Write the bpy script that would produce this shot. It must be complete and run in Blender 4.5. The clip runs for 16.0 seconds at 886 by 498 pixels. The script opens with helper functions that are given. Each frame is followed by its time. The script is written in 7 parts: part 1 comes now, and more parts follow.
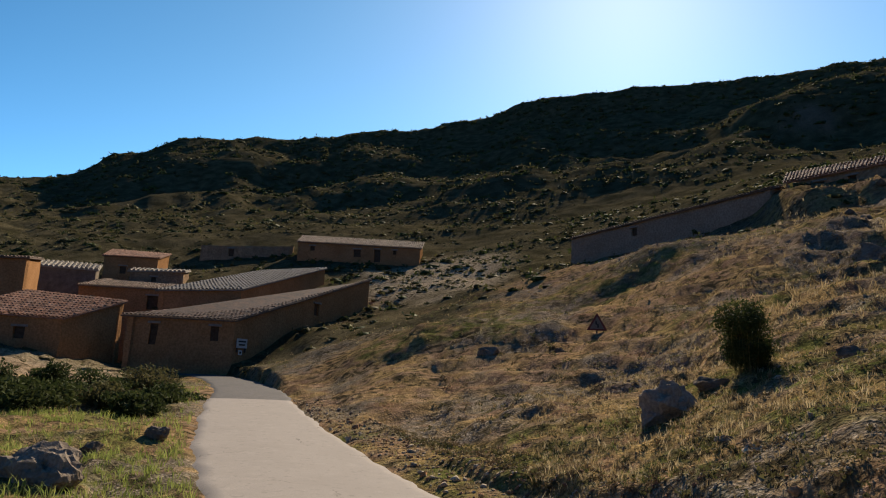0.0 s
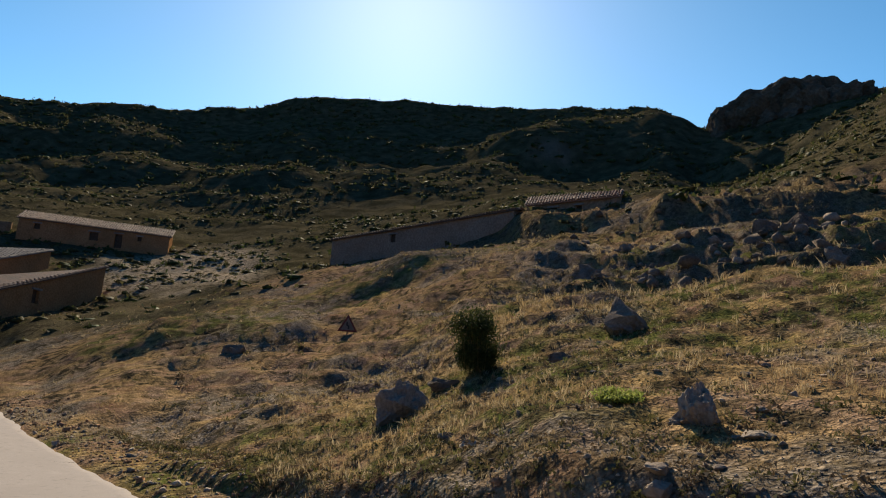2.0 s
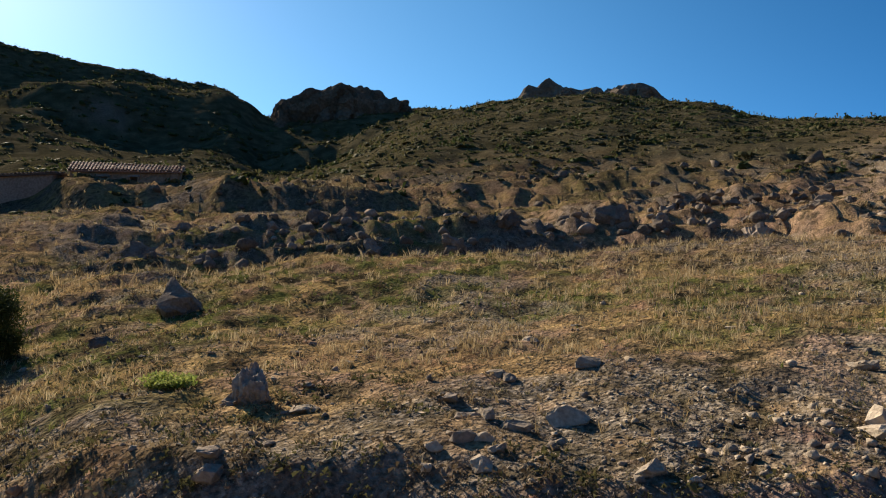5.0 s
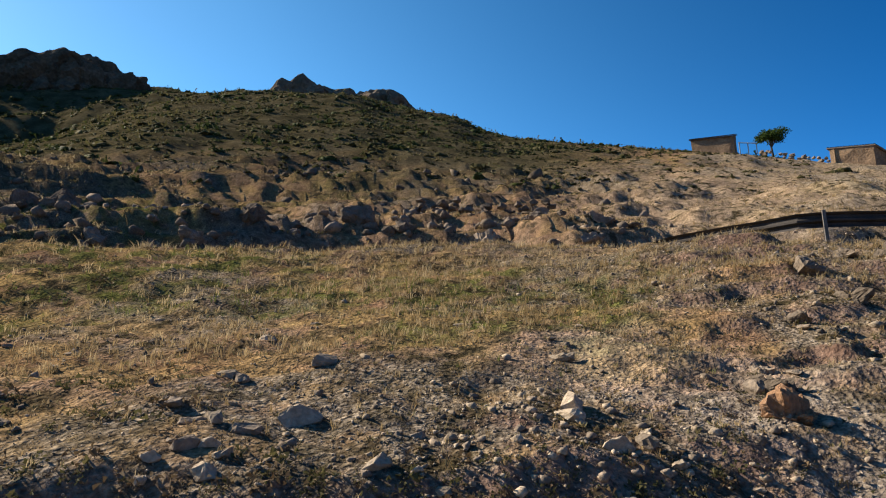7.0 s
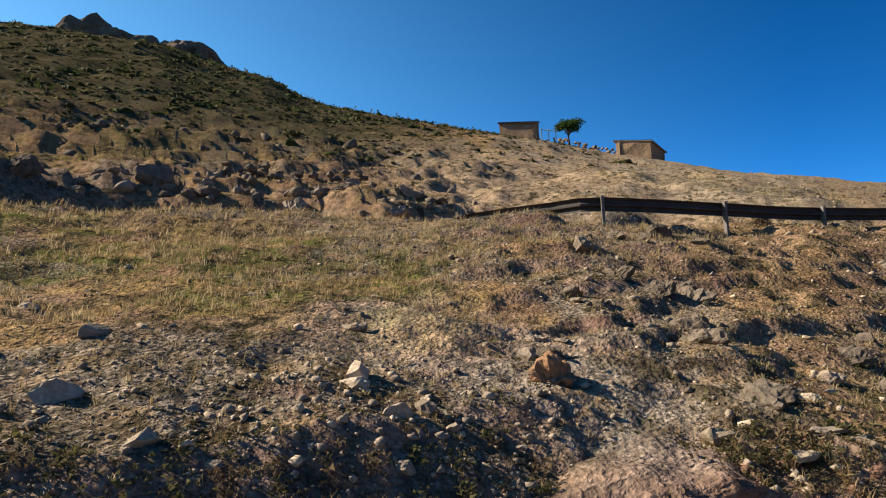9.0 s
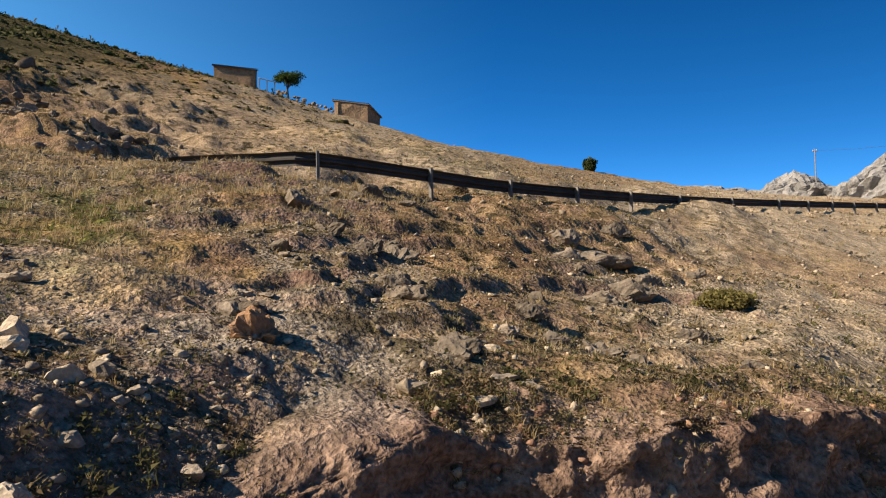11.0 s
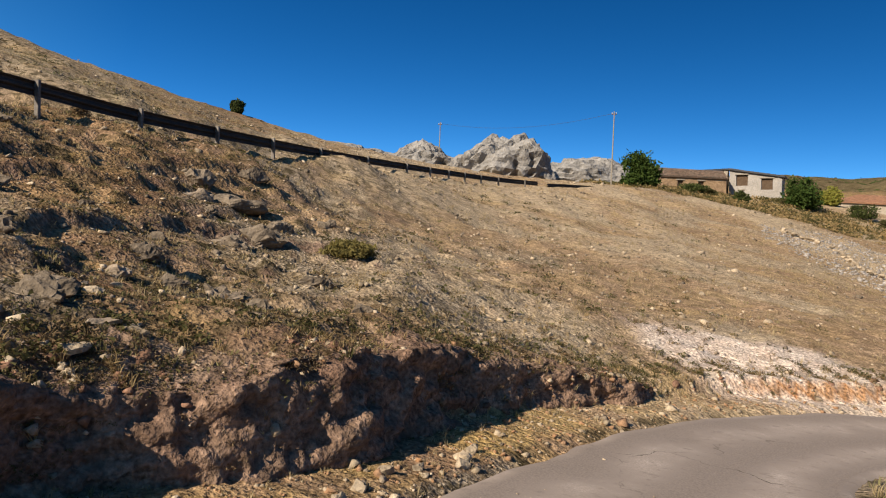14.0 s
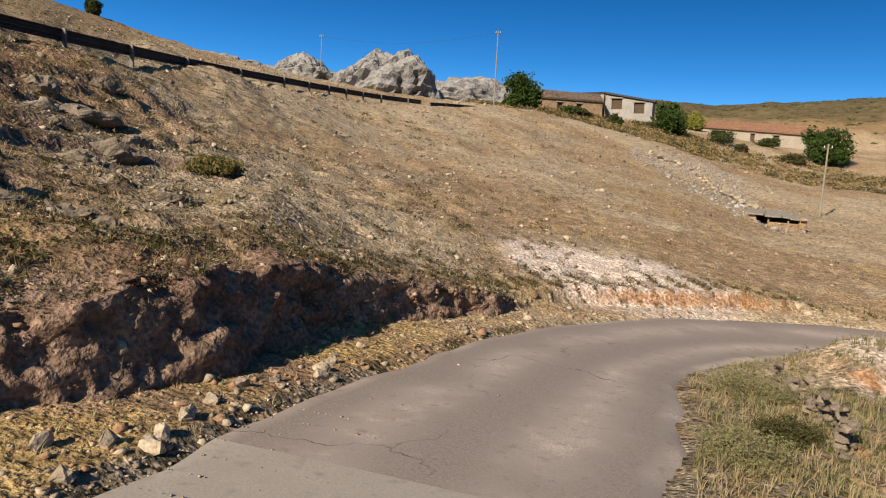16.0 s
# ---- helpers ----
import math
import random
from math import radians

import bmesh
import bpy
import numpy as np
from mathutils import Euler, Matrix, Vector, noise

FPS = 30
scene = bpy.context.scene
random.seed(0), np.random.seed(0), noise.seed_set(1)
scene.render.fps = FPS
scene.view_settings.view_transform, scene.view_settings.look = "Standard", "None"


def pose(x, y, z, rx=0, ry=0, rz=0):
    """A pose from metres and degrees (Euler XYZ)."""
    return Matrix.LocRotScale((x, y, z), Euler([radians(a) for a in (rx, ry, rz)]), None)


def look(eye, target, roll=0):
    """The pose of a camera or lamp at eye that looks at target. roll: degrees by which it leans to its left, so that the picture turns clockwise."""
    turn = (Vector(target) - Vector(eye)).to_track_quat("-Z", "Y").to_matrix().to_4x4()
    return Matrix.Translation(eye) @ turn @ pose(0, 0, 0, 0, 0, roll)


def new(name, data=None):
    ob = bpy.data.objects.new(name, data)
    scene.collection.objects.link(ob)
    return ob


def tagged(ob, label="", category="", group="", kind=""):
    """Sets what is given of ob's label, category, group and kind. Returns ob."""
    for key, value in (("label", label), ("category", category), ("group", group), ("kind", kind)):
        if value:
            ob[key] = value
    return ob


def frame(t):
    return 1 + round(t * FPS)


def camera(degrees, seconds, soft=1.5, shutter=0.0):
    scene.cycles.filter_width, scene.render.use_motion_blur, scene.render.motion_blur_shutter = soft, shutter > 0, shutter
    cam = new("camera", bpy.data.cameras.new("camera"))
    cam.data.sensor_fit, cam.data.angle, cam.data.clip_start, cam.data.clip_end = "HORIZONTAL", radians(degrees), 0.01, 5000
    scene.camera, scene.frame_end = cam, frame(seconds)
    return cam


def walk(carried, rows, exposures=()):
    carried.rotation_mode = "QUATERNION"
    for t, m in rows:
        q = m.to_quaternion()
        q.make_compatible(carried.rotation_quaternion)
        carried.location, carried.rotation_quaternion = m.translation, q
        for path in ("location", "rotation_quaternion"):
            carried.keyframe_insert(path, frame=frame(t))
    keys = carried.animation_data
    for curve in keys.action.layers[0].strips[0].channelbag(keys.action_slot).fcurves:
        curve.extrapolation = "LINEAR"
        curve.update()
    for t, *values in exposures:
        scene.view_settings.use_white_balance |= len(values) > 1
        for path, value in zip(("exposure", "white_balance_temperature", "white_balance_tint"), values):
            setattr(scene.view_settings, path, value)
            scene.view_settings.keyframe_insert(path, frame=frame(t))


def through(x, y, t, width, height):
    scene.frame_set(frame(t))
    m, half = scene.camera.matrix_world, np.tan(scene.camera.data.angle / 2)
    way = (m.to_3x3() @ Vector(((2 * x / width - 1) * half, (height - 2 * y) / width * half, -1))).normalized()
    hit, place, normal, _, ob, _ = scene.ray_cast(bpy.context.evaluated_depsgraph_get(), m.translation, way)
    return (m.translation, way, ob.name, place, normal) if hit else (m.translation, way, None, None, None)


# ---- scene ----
cam = camera(66.81, 16.0, soft=1.1)
PATH = [
    (0.0, pose(0.055, -0.074, 1.624, 100.49, -2.50, -0.00)),
    (0.5, pose(0.114, -0.084, 1.633, 100.90, -2.17, -5.47)),
    (1.0, pose(0.175, -0.093, 1.623, 100.64, -3.46, -8.98)),
    (1.5, pose(0.246, -0.088, 1.617, 101.08, -3.92, -14.03)),
    (2.0, pose(0.224, -0.067, 1.611, 101.59, -3.18, -20.62)),
    (2.5, pose(0.213, -0.038, 1.617, 101.47, -1.60, -25.78)),
    (3.0, pose(0.199, -0.011, 1.620, 101.69, -1.79, -31.85)),
    (3.5, pose(0.196, -0.009, 1.623, 102.44, -1.08, -37.78)),
    (4.0, pose(0.212, -0.001, 1.625, 102.16, -0.96, -43.76)),
    (4.2, pose(0.204, -0.011, 1.621, 101.93, -0.77, -47.08)),
    (6.3, pose(0.308, 0.044, 1.616, 100.59, 2.72, -69.76)),
    (6.5, pose(0.325, 0.018, 1.609, 100.74, 2.96, -72.39)),
    (7.0, pose(0.269, -0.036, 1.624, 100.26, 2.20, -78.44)),
    (7.5, pose(0.260, -0.077, 1.625, 99.93, 2.37, -83.02)),
    (8.0, pose(0.241, -0.124, 1.626, 99.65, 1.93, -85.96)),
    (8.2, pose(0.245, -0.142, 1.621, 99.06, 1.78, -87.22)),
    (10.3, pose(0.447, -0.271, 1.598, 94.27, 2.88, -110.03)),
    (10.5, pose(0.465, -0.274, 1.593, 93.72, 2.33, -112.47)),
    (11.0, pose(0.499, -0.285, 1.584, 92.67, 1.44, -118.75)),
    (11.5, pose(0.535, -0.322, 1.577, 91.80, 0.96, -125.64)),
    (12.0, pose(0.537, -0.320, 1.565, 91.06, -0.42, -132.29)),
    (12.5, pose(0.566, -0.342, 1.561, 89.97, -0.56, -137.42)),
    (13.0, pose(0.556, -0.360, 1.553, 89.28, -0.95, -140.81)),
    (13.5, pose(0.494, -0.394, 1.562, 88.95, -2.05, -144.56)),
    (14.0, pose(0.432, -0.444, 1.549, 88.43, -2.18, -148.57)),
    (14.5, pose(0.364, -0.444, 1.549, 86.92, -1.84, -151.53)),
    (15.0, pose(0.297, -0.465, 1.548, 85.41, -1.94, -154.31)),
    (15.5, pose(0.223, -0.473, 1.541, 85.10, -2.46, -156.30)),
    (16.0, pose(0.160, -0.482, 1.529, 82.03, -2.89, -158.17)),
]
walk(cam, PATH, [(0.0, 0.56, 6600, 12), (4.0, 0.74, 6600, 12), (7.0, 0.94, 6400, 12), (10.5, 1.00, 6700, 12), (13.0, 0.76, 6700, 12), (16.0, 0.66, 6600, 11)])

# ---- light ----
SUN_AZ, SUN_EL = 15.5, 33.5           # degrees clockwise from +y, and above the horizon
world = bpy.data.worlds.new("sky")
scene.world = world
world.use_nodes = True
wn = world.node_tree.nodes
sky = wn.new("ShaderNodeTexSky")
sky.sky_type = "NISHITA"
sky.sun_disc = False
sky.sun_elevation, sky.sun_rotation = radians(SUN_EL), radians(SUN_AZ)
sky.altitude, sky.air_density, sky.dust_density, sky.ozone_density = 2000, 0.5, 0.5, 1.0
wn["Background"].inputs[1].default_value = 0.094
deep = wn.new("ShaderNodeHueSaturation")
turn = wn.new("ShaderNodeMapRange")
turn.inputs[1].default_value, turn.inputs[2].default_value = -0.3, 0.8
turn.inputs[3].default_value, turn.inputs[4].default_value = 0.491, 0.470
world.node_tree.links.new(turn.outputs[0], deep.inputs["Hue"])
contrast = wn.new("ShaderNodeGamma")
contrast.inputs[1].default_value = 1.25
world.node_tree.links.new(sky.outputs[0], deep.inputs["Color"])
world.node_tree.links.new(deep.outputs[0], contrast.inputs[0])
# the clear sky deepens away from the sun
way = wn.new("ShaderNodeTexCoord")
toward = wn.new("ShaderNodeVectorMath")
toward.operation = "DOT_PRODUCT"
toward.inputs[1].default_value = (math.sin(radians(SUN_AZ)), math.cos(radians(SUN_AZ)), 0.0)
deepen = wn.new("ShaderNodeMapRange")
deepen.inputs[1].default_value, deepen.inputs[2].default_value = -1.0, 0.6
deepen.inputs[3].default_value, deepen.inputs[4].default_value = 0.46, 1.42
richer = wn.new("ShaderNodeMapRange")
richer.inputs[1].default_value, richer.inputs[2].default_value = -0.3, 0.8
richer.inputs[3].default_value, richer.inputs[4].default_value = 1.38, 1.08
world.node_tree.links.new(toward.outputs["Value"], richer.inputs[0])
world.node_tree.links.new(toward.outputs["Value"], turn.inputs[0])
world.node_tree.links.new(richer.outputs[0], deep.inputs["Saturation"])
clear = wn.new("ShaderNodeVectorMath")
clear.operation = "SCALE"
world.node_tree.links.new(way.outputs["Generated"], toward.inputs[0])
world.node_tree.links.new(toward.outputs["Value"], deepen.inputs[0])
world.node_tree.links.new(contrast.outputs[0], clear.inputs[0])
world.node_tree.links.new(deepen.outputs[0], clear.inputs["Scale"])
world.node_tree.links.new(clear.outputs[0], wn["Background"].inputs[0])
sun = new("sun", bpy.data.lights.new("sun", "SUN"))
sun.data.energy, sun.data.angle, sun.data.color = 5.0, radians(0.55), (1.0, 0.87, 0.68)
sa, se = radians(SUN_AZ), radians(SUN_EL)
sun.matrix_world = look((0, 0, 60), (-math.sin(sa) * math.cos(se) * 100, -math.cos(sa) * math.cos(se) * 100, 60 - math.sin(se) * 100))

# ---- noise and small helpers ----
rng = np.random.RandomState(7)
TABLE = rng.rand(256, 256)


def value_noise(x, y):
    xi, yi = np.floor(x).astype(int), np.floor(y).astype(int)
    fx, fy = x - xi, y - yi
    fx, fy = fx * fx * (3 - 2 * fx), fy * fy * (3 - 2 * fy)
    a, b = TABLE[xi % 256, yi % 256], TABLE[(xi + 1) % 256, yi % 256]
    c, d = TABLE[xi % 256, (yi + 1) % 256], TABLE[(xi + 1) % 256, (yi + 1) % 256]
    return (a * (1 - fx) + b * fx) * (1 - fy) + (c * (1 - fx) + d * fx) * fy - 0.5


def fbm(x, y, size, octaves=4, gain=0.5):
    """Layered noise of about -0.5 to 0.5; size is the longest wave in metres."""
    out, amp, f = 0 * x, 1.0, 1.0 / size
    for k in range(octaves):
        out = out + amp * value_noise(x * f + 17.3 * k, y * f - 9.1 * k)
        amp, f = amp * gain, f * 2.03
    return out


def smooth(a, lo, hi):
    t = np.clip((a - lo) / (hi - lo), 0, 1)
    return t * t * (3 - 2 * t)


def spot(az, r):
    """The plan place at an azimuth (degrees clockwise from +y) and a range."""
    return r * math.sin(radians(az)), r * math.cos(radians(az))


# ---- materials ----
def material(name, rough=0.9):
    m = bpy.data.materials.new(name)
    m.use_nodes = True
    p = m.node_tree.nodes["Principled BSDF"]
    p.inputs["Roughness"].default_value = rough
    p.inputs["Specular IOR Level"].default_value = 0.0 if rough > 0.9 else 0.05 if rough > 0.7 else 0.3
    return m, m.node_tree.nodes, m.node_tree.links, p


def grain(n, l, size, detail=5.0, lo=0.3, hi=0.7, kind="object"):
    """A noise factor of the given size in metres, stretched between lo and hi."""
    co = n.new("ShaderNodeTexCoord")
    t = n.new("ShaderNodeTexNoise")
    t.inputs["Scale"].default_value, t.inputs["Detail"].default_value = 1.0 / size, detail
    l.new(co.outputs["Object"], t.inputs["Vector"])
    r = n.new("ShaderNodeMapRange")
    r.inputs[1].default_value, r.inputs[2].default_value = lo, hi
    l.new(t.outputs["Fac"], r.inputs[0])
    return r.outputs[0]


def mixed(n, l, fac, a, b):
    m = n.new("ShaderNodeMix")
    m.data_type = "RGBA"
    l.new(fac, m.inputs[0])
    for v, s in ((a, m.inputs[6]), (b, m.inputs[7])):
        if isinstance(v, tuple):
            s.default_value = (*v, 1)
        else:
            l.new(v, s)
    return m.outputs[2]


def bumped(n, l, p, height, distance, strength=0.6):
    b = n.new("ShaderNodeBump")
    b.inputs["Distance"].default_value, b.inputs["Strength"].default_value = distance, strength
    l.new(height, b.inputs["Height"])
    l.new(b.outputs[0], p.inputs["Normal"])


def plain(name, a, b, size, rough=0.9, bump=0.0, fine=None, metal=0.0, vary=0.0):
    """Two tones mixed by noise at two scales, with fine relief; vary: brightness spread between objects."""
    a, b = tuple(0.8 * v for v in a), tuple(0.8 * v for v in b)
    m, n, l, p = material(name, rough)
    f1 = grain(n, l, size)
    c = mixed(n, l, f1, a, b)
    f2 = grain(n, l, fine or size / 7, 6.0, 0.35, 0.65)
    dark = n.new("ShaderNodeMix")
    dark.data_type, dark.blend_type = "RGBA", "MULTIPLY"
    dark.inputs[0].default_value = 0.55
    l.new(c, dark.inputs[6])
    ramp = n.new("ShaderNodeMapRange")
    ramp.inputs[3].default_value, ramp.inputs[4].default_value = 0.55, 1.25
    l.new(f2, ramp.inputs[0])
    l.new(ramp.outputs[0], dark.inputs[7])
    out = dark.outputs[2]
    if vary:
        info = n.new("ShaderNodeObjectInfo")
        geo = n.new("ShaderNodeNewGeometry")
        add = n.new("ShaderNodeMath")
        l.new(info.outputs["Random"], add.inputs[0])
        l.new(geo.outputs["Random Per Island"], add.inputs[1])
        fr = n.new("ShaderNodeMath")
        fr.operation = "FRACT"
        l.new(add.outputs[0], fr.inputs[0])
        mr = n.new("ShaderNodeMapRange")
        mr.inputs[3].default_value, mr.inputs[4].default_value = 1 - vary, 1 + vary
        l.new(fr.outputs[0], mr.inputs[0])
        mu = n.new("ShaderNodeMix")
        mu.data_type, mu.blend_type = "RGBA", "MULTIPLY"
        mu.inputs[0].default_value = 1.0
        l.new(out, mu.inputs[6])
        l.new(mr.outputs[0], mu.inputs[7])
        out = mu.outputs[2]
    l.new(out, p.inputs["Base Color"])
    p.inputs["Metallic"].default_value = metal
    if bump:
        bumped(n, l, p, f2, bump)
    return m


def leafy(name, a, b, vary=0.35, through=0.35):
    """Thin leaves and blades that let some light through, each island with its own tone."""
    a, b = tuple(0.82 * v for v in a), tuple(0.82 * v for v in b)
    m, n, l, p = material(name, 0.75)
    geo = n.new("ShaderNodeNewGeometry")
    c = mixed(n, l, geo.outputs["Random Per Island"], a, b)
    l.new(c, p.inputs["Base Color"])
    t = n.new("ShaderNodeBsdfTranslucent")
    l.new(c, t.inputs["Color"])
    mx = n.new("ShaderNodeMixShader")
    mx.inputs[0].default_value = through
    l.new(p.outputs[0], mx.inputs[1])
    l.new(t.outputs[0], mx.inputs[2])
    l.new(mx.outputs[0], n["Material Output"].inputs["Surface"])
    return m


def ground_material():
    """Dry grass, stony soil and gravel, with zones named by the mesh's attributes."""
    m, n, l, p = material("dry_hillside", 0.95)

    def zone(name):
        a = n.new("ShaderNodeAttribute")
        a.attribute_name = name
        return a.outputs["Fac"]

    def both(a, b, op="MULTIPLY"):
        k = n.new("ShaderNodeMath")
        k.operation, k.use_clamp = op, True
        l.new(a, k.inputs[0])
        l.new(b, k.inputs[1]) if not isinstance(b, float) else setattr(k.inputs[1], "default_value", b)
        return k.outputs[0]
    soil = mixed(n, l, grain(n, l, 1.1), (0.285, 0.165, 0.098), (0.42, 0.285, 0.178))
    straw = mixed(n, l, grain(n, l, 0.35), (0.53, 0.36, 0.145), (0.41, 0.275, 0.115))
    c = mixed(n, l, both(grain(n, l, 0.9, 6, 0.42, 0.58), zone("straw")), soil, straw)
    gravel = mixed(n, l, grain(n, l, 0.04, 5, 0.42, 0.6), (0.15, 0.125, 0.09), (0.40, 0.335, 0.255))
    c = mixed(n, l, both(grain(n, l, 0.5, 5, 0.25, 0.5), zone("gravel")), c, gravel)
    green = mixed(n, l, grain(n, l, 0.2), (0.10, 0.115, 0.035), (0.20, 0.19, 0.06))
    c = mixed(n, l, both(grain(n, l, 0.8, 6, 0.42, 0.6), zone("green")), c, green)
    scrub = mixed(n, l, grain(n, l, 3.0, 7, 0.38, 0.62), (0.062, 0.058, 0.029), (0.155, 0.130, 0.073))
    c = mixed(n, l, zone("scrub"), c, scrub)
    field = mixed(n, l, grain(n, l, 1.4, 7), (0.68, 0.545, 0.37), (0.51, 0.395, 0.275))
    c = mixed(n, l, zone("field"), c, field)
    clumps = both(both(grain(n, l, 0.33, 7, 0.48, 0.6), grain(n, l, 2.2, 3, 0.3, 0.6)), zone("patchy"))
    c = mixed(n, l, clumps, c, (0.085, 0.068, 0.038))
    red = mixed(n, l, grain(n, l, 0.6), (0.21, 0.13, 0.095), (0.34, 0.24, 0.18))
    c = mixed(n, l, zone("red"), c, red)
    pale = mixed(n, l, grain(n, l, 0.5), (0.70, 0.55, 0.45), (0.80, 0.69, 0.60))
    c = mixed(n, l, zone("pale"), c, pale)
    orange = mixed(n, l, grain(n, l, 0.4), (0.42, 0.20, 0.085), (0.52, 0.31, 0.17))
    c = mixed(n, l, zone("orange"), c, orange)
    rock = mixed(n, l, grain(n, l, 4.0, 8), (0.14, 0.11, 0.08), (0.25, 0.195, 0.145))
    c = mixed(n, l, zone("rock"), c, rock)
    fine = both(grain(n, l, 0.045, 4, 0.3, 0.7), grain(n, l, 0.22, 6, 0.2, 0.62))
    mul = n.new("ShaderNodeMix")
    mul.data_type, mul.blend_type = "RGBA", "MULTIPLY"
    mul.inputs[0].default_value = 0.9
    mr = n.new("ShaderNodeMapRange")
    mr.inputs[3].default_value, mr.inputs[4].default_value = 0.26, 1.36
    l.new(fine, mr.inputs[0])
    l.new(c, mul.inputs[6])
    l.new(mr.outputs[0], mul.inputs[7])
    l.new(mul.outputs[2], p.inputs["Base Color"])
    hum = n.new("ShaderNodeMath")
    hum.operation = "MULTIPLY_ADD"
    l.new(grain(n, l, 0.07, 5, 0.25, 0.75), hum.inputs[0])
    hum.inputs[1].default_value = 1.6
    l.new(fine, hum.inputs[2])
    bumped(n, l, p, hum.outputs[0], 0.024, 0.8)
    return m


def mesh_from(name, verts, faces, mat=None, smooth_shade=False):
    me = bpy.data.meshes.new(name)
    me.from_pydata(verts, [], faces)
    if mat:
        me.materials.append(mat)
    if smooth_shade:
        me.polygons.foreach_set("use_smooth", np.ones(len(me.polygons), bool))
    me.update()
    return me


def part(name, bm, mat, parent=None, label=""):
    me = bpy.data.meshes.new(name)
    bm.to_mesh(me)
    bm.free()
    me.materials.append(mat)
    ob = new(name, me)
    if parent:
        ob.parent = parent
    return tagged(ob, label)


def empty(name, x, y, z, turn=0.0):
    ob = new(name)
    ob.matrix_world = pose(x, y, z, 0, 0, turn)
    return ob


# ---- the lie of the land ----
# the lower road: centre line in plan, width 3.1 m, falling towards the south
ROAD = [(-31, 62), (-24, 54), (-17.5, 46), (-12.6, 39), (-8.2, 29), (-5.6, 20.5), (-3.2, 13.2), (-1.5, 8.8), (0.2, 4.5),
        (1.15, 0.5), (1.55, -3), (1.5, -6), (0.9, -8.9), (-0.9, -11.3), (-4.2, -12.4), (-9, -12.6), (-16, -13), (-30, -15)]
HALF = 1.45


def curve_points(pts, step):
    """A smooth line through the plan points, at even steps."""
    p = np.array(pts, float)
    out = []
    for i in range(len(p) - 1):
        a, b, c, d = p[max(i - 1, 0)], p[i], p[i + 1], p[min(i + 2, len(p) - 1)]
        k = np.linspace(0, 1, 24, endpoint=False)[:, None]
        out.append(0.5 * (2 * b + (c - a) * k + (2 * a - 5 * b + 4 * c - d) * k**2 + (3 * b - a - 3 * c + d) * k**3))
    q = np.vstack(out + [p[-1:]])
    s = np.r_[0, np.cumsum(np.hypot(*np.diff(q, axis=0).T))]
    at = np.arange(0, s[-1], step)
    return np.c_[np.interp(at, s, q[:, 0]), np.interp(at, s, q[:, 1])]


road_line = curve_points(ROAD, 0.25)


def grade(y):
    """Height of the lower road at plan y."""
    return np.where(y > 0, 0.021 * y, 0.085 * y)


# hillside by azimuth: range (m) and elevation seen from eye height, for each of its breaks
NEAR = [(-165, 16, -7.5), (-90, 8, -14), (-40, 20, -3.4), (-14, 28, -1.9), (-6, 17.5, -3.8), (5, 11.5, -5.6), (14.6, 8.5, -6.6),
        (32, 4.8, -7.4), (60, 4.2, -7.3), (85, 4.1, -9.4), (104, 4.3, -11.2), (113, 4.6, -11.8), (120, 5.0, -12.0), (131, 5.8, -11.0), (145, 7.0, -10.0),
        (154, 8.6, -10.8), (163, 10.8, -10.6), (175, 13.3, -9.0), (185, 14.3, -9.4), (195, 15.5, -9.8)]
MEADOW = [(-165, 85, 0), (-90, 60, -3), (-40, 42, 0.0), (-25, 44, -0.9), (-14, 42, 0.2), (-10, 36, 1.0), (-4, 34, 2.8), (4, 32, 4.8), (12, 28, 5.0), (23, 20, 6.3),
          (34, 18, 8.1), (48, 17, 9.2), (60, 17, 9.8), (75, 17.5, 11.0), (90, 16, 10.2), (100, 14.5, 9.7), (110, 15, 9.1), (125, 18.2, 6.4),
          (134, 22.5, 5.3), (142, 30, 4.7), (152, 45, 3.9), (160, 57, 4.3), (166, 66, 3.9), (172, 72, 3.0), (177, 75, 2.0), (181.5, 76, 0.7), (186, 78, -0.1), (195, 85, -0.2)]
BENCH = [(-165, 3, 0.1), (23, 4, 0.6), (33, 5, 0.1), (48, 7, -0.3), (95, 7, -0.2), (145, 7, 0.1), (160, 5, 0.2), (195, 3, 0.1)]   # depth, rise
CUT = [(-165, 95, 0), (-90, 90, -2), (-40, 60, 2.5), (-25, 60, 3.2), (-15, 58, 4.3), (-7, 56, 4.4), (-2, 56, 6.0), (4, 45, 7.0), (11, 45, 9.3), (16, 40, 10.4),
       (23, 34, 10.8), (34, 30, 12.3), (48, 28.4, 12.7), (60, 28.2, 13.0), (75, 28.0, 13.0), (84, 27, 13.2), (95, 25, 12.0), (110, 26, 10.3),
       (125, 30, 8.0), (134, 36, 6.5), (142, 45, 5.6), (150, 55, 4.8), (160, 66, 4.4), (166, 76, 4.1), (171, 82, 3.5), (176, 84, 2.9), (181, 90, 1.9), (186, 92, 1.3), (195, 95, 0.8)]
SHELF = [(-165, 130, 0), (-90, 130, -1), (-40, 90, 5.5), (-25, 82, 6.3), (-12, 79, 8.7), (-2, 76, 8.8), (4, 62, 8.2), (11, 60, 9.6), (24, 50, 12.0), (34, 43, 13.0),
         (48, 38, 14.0), (60, 38, 14.2), (75, 37, 15.0), (90, 36, 14.2), (100, 40, 13.4), (110, 40, 12.0), (122, 40, 9.6), (134, 48, 7.1),
         (145, 60, 5.6), (152, 70, 5.0), (160, 80, 4.3), (171, 95, 3.5), (183, 110, 2.0), (195, 120, 1.0)]
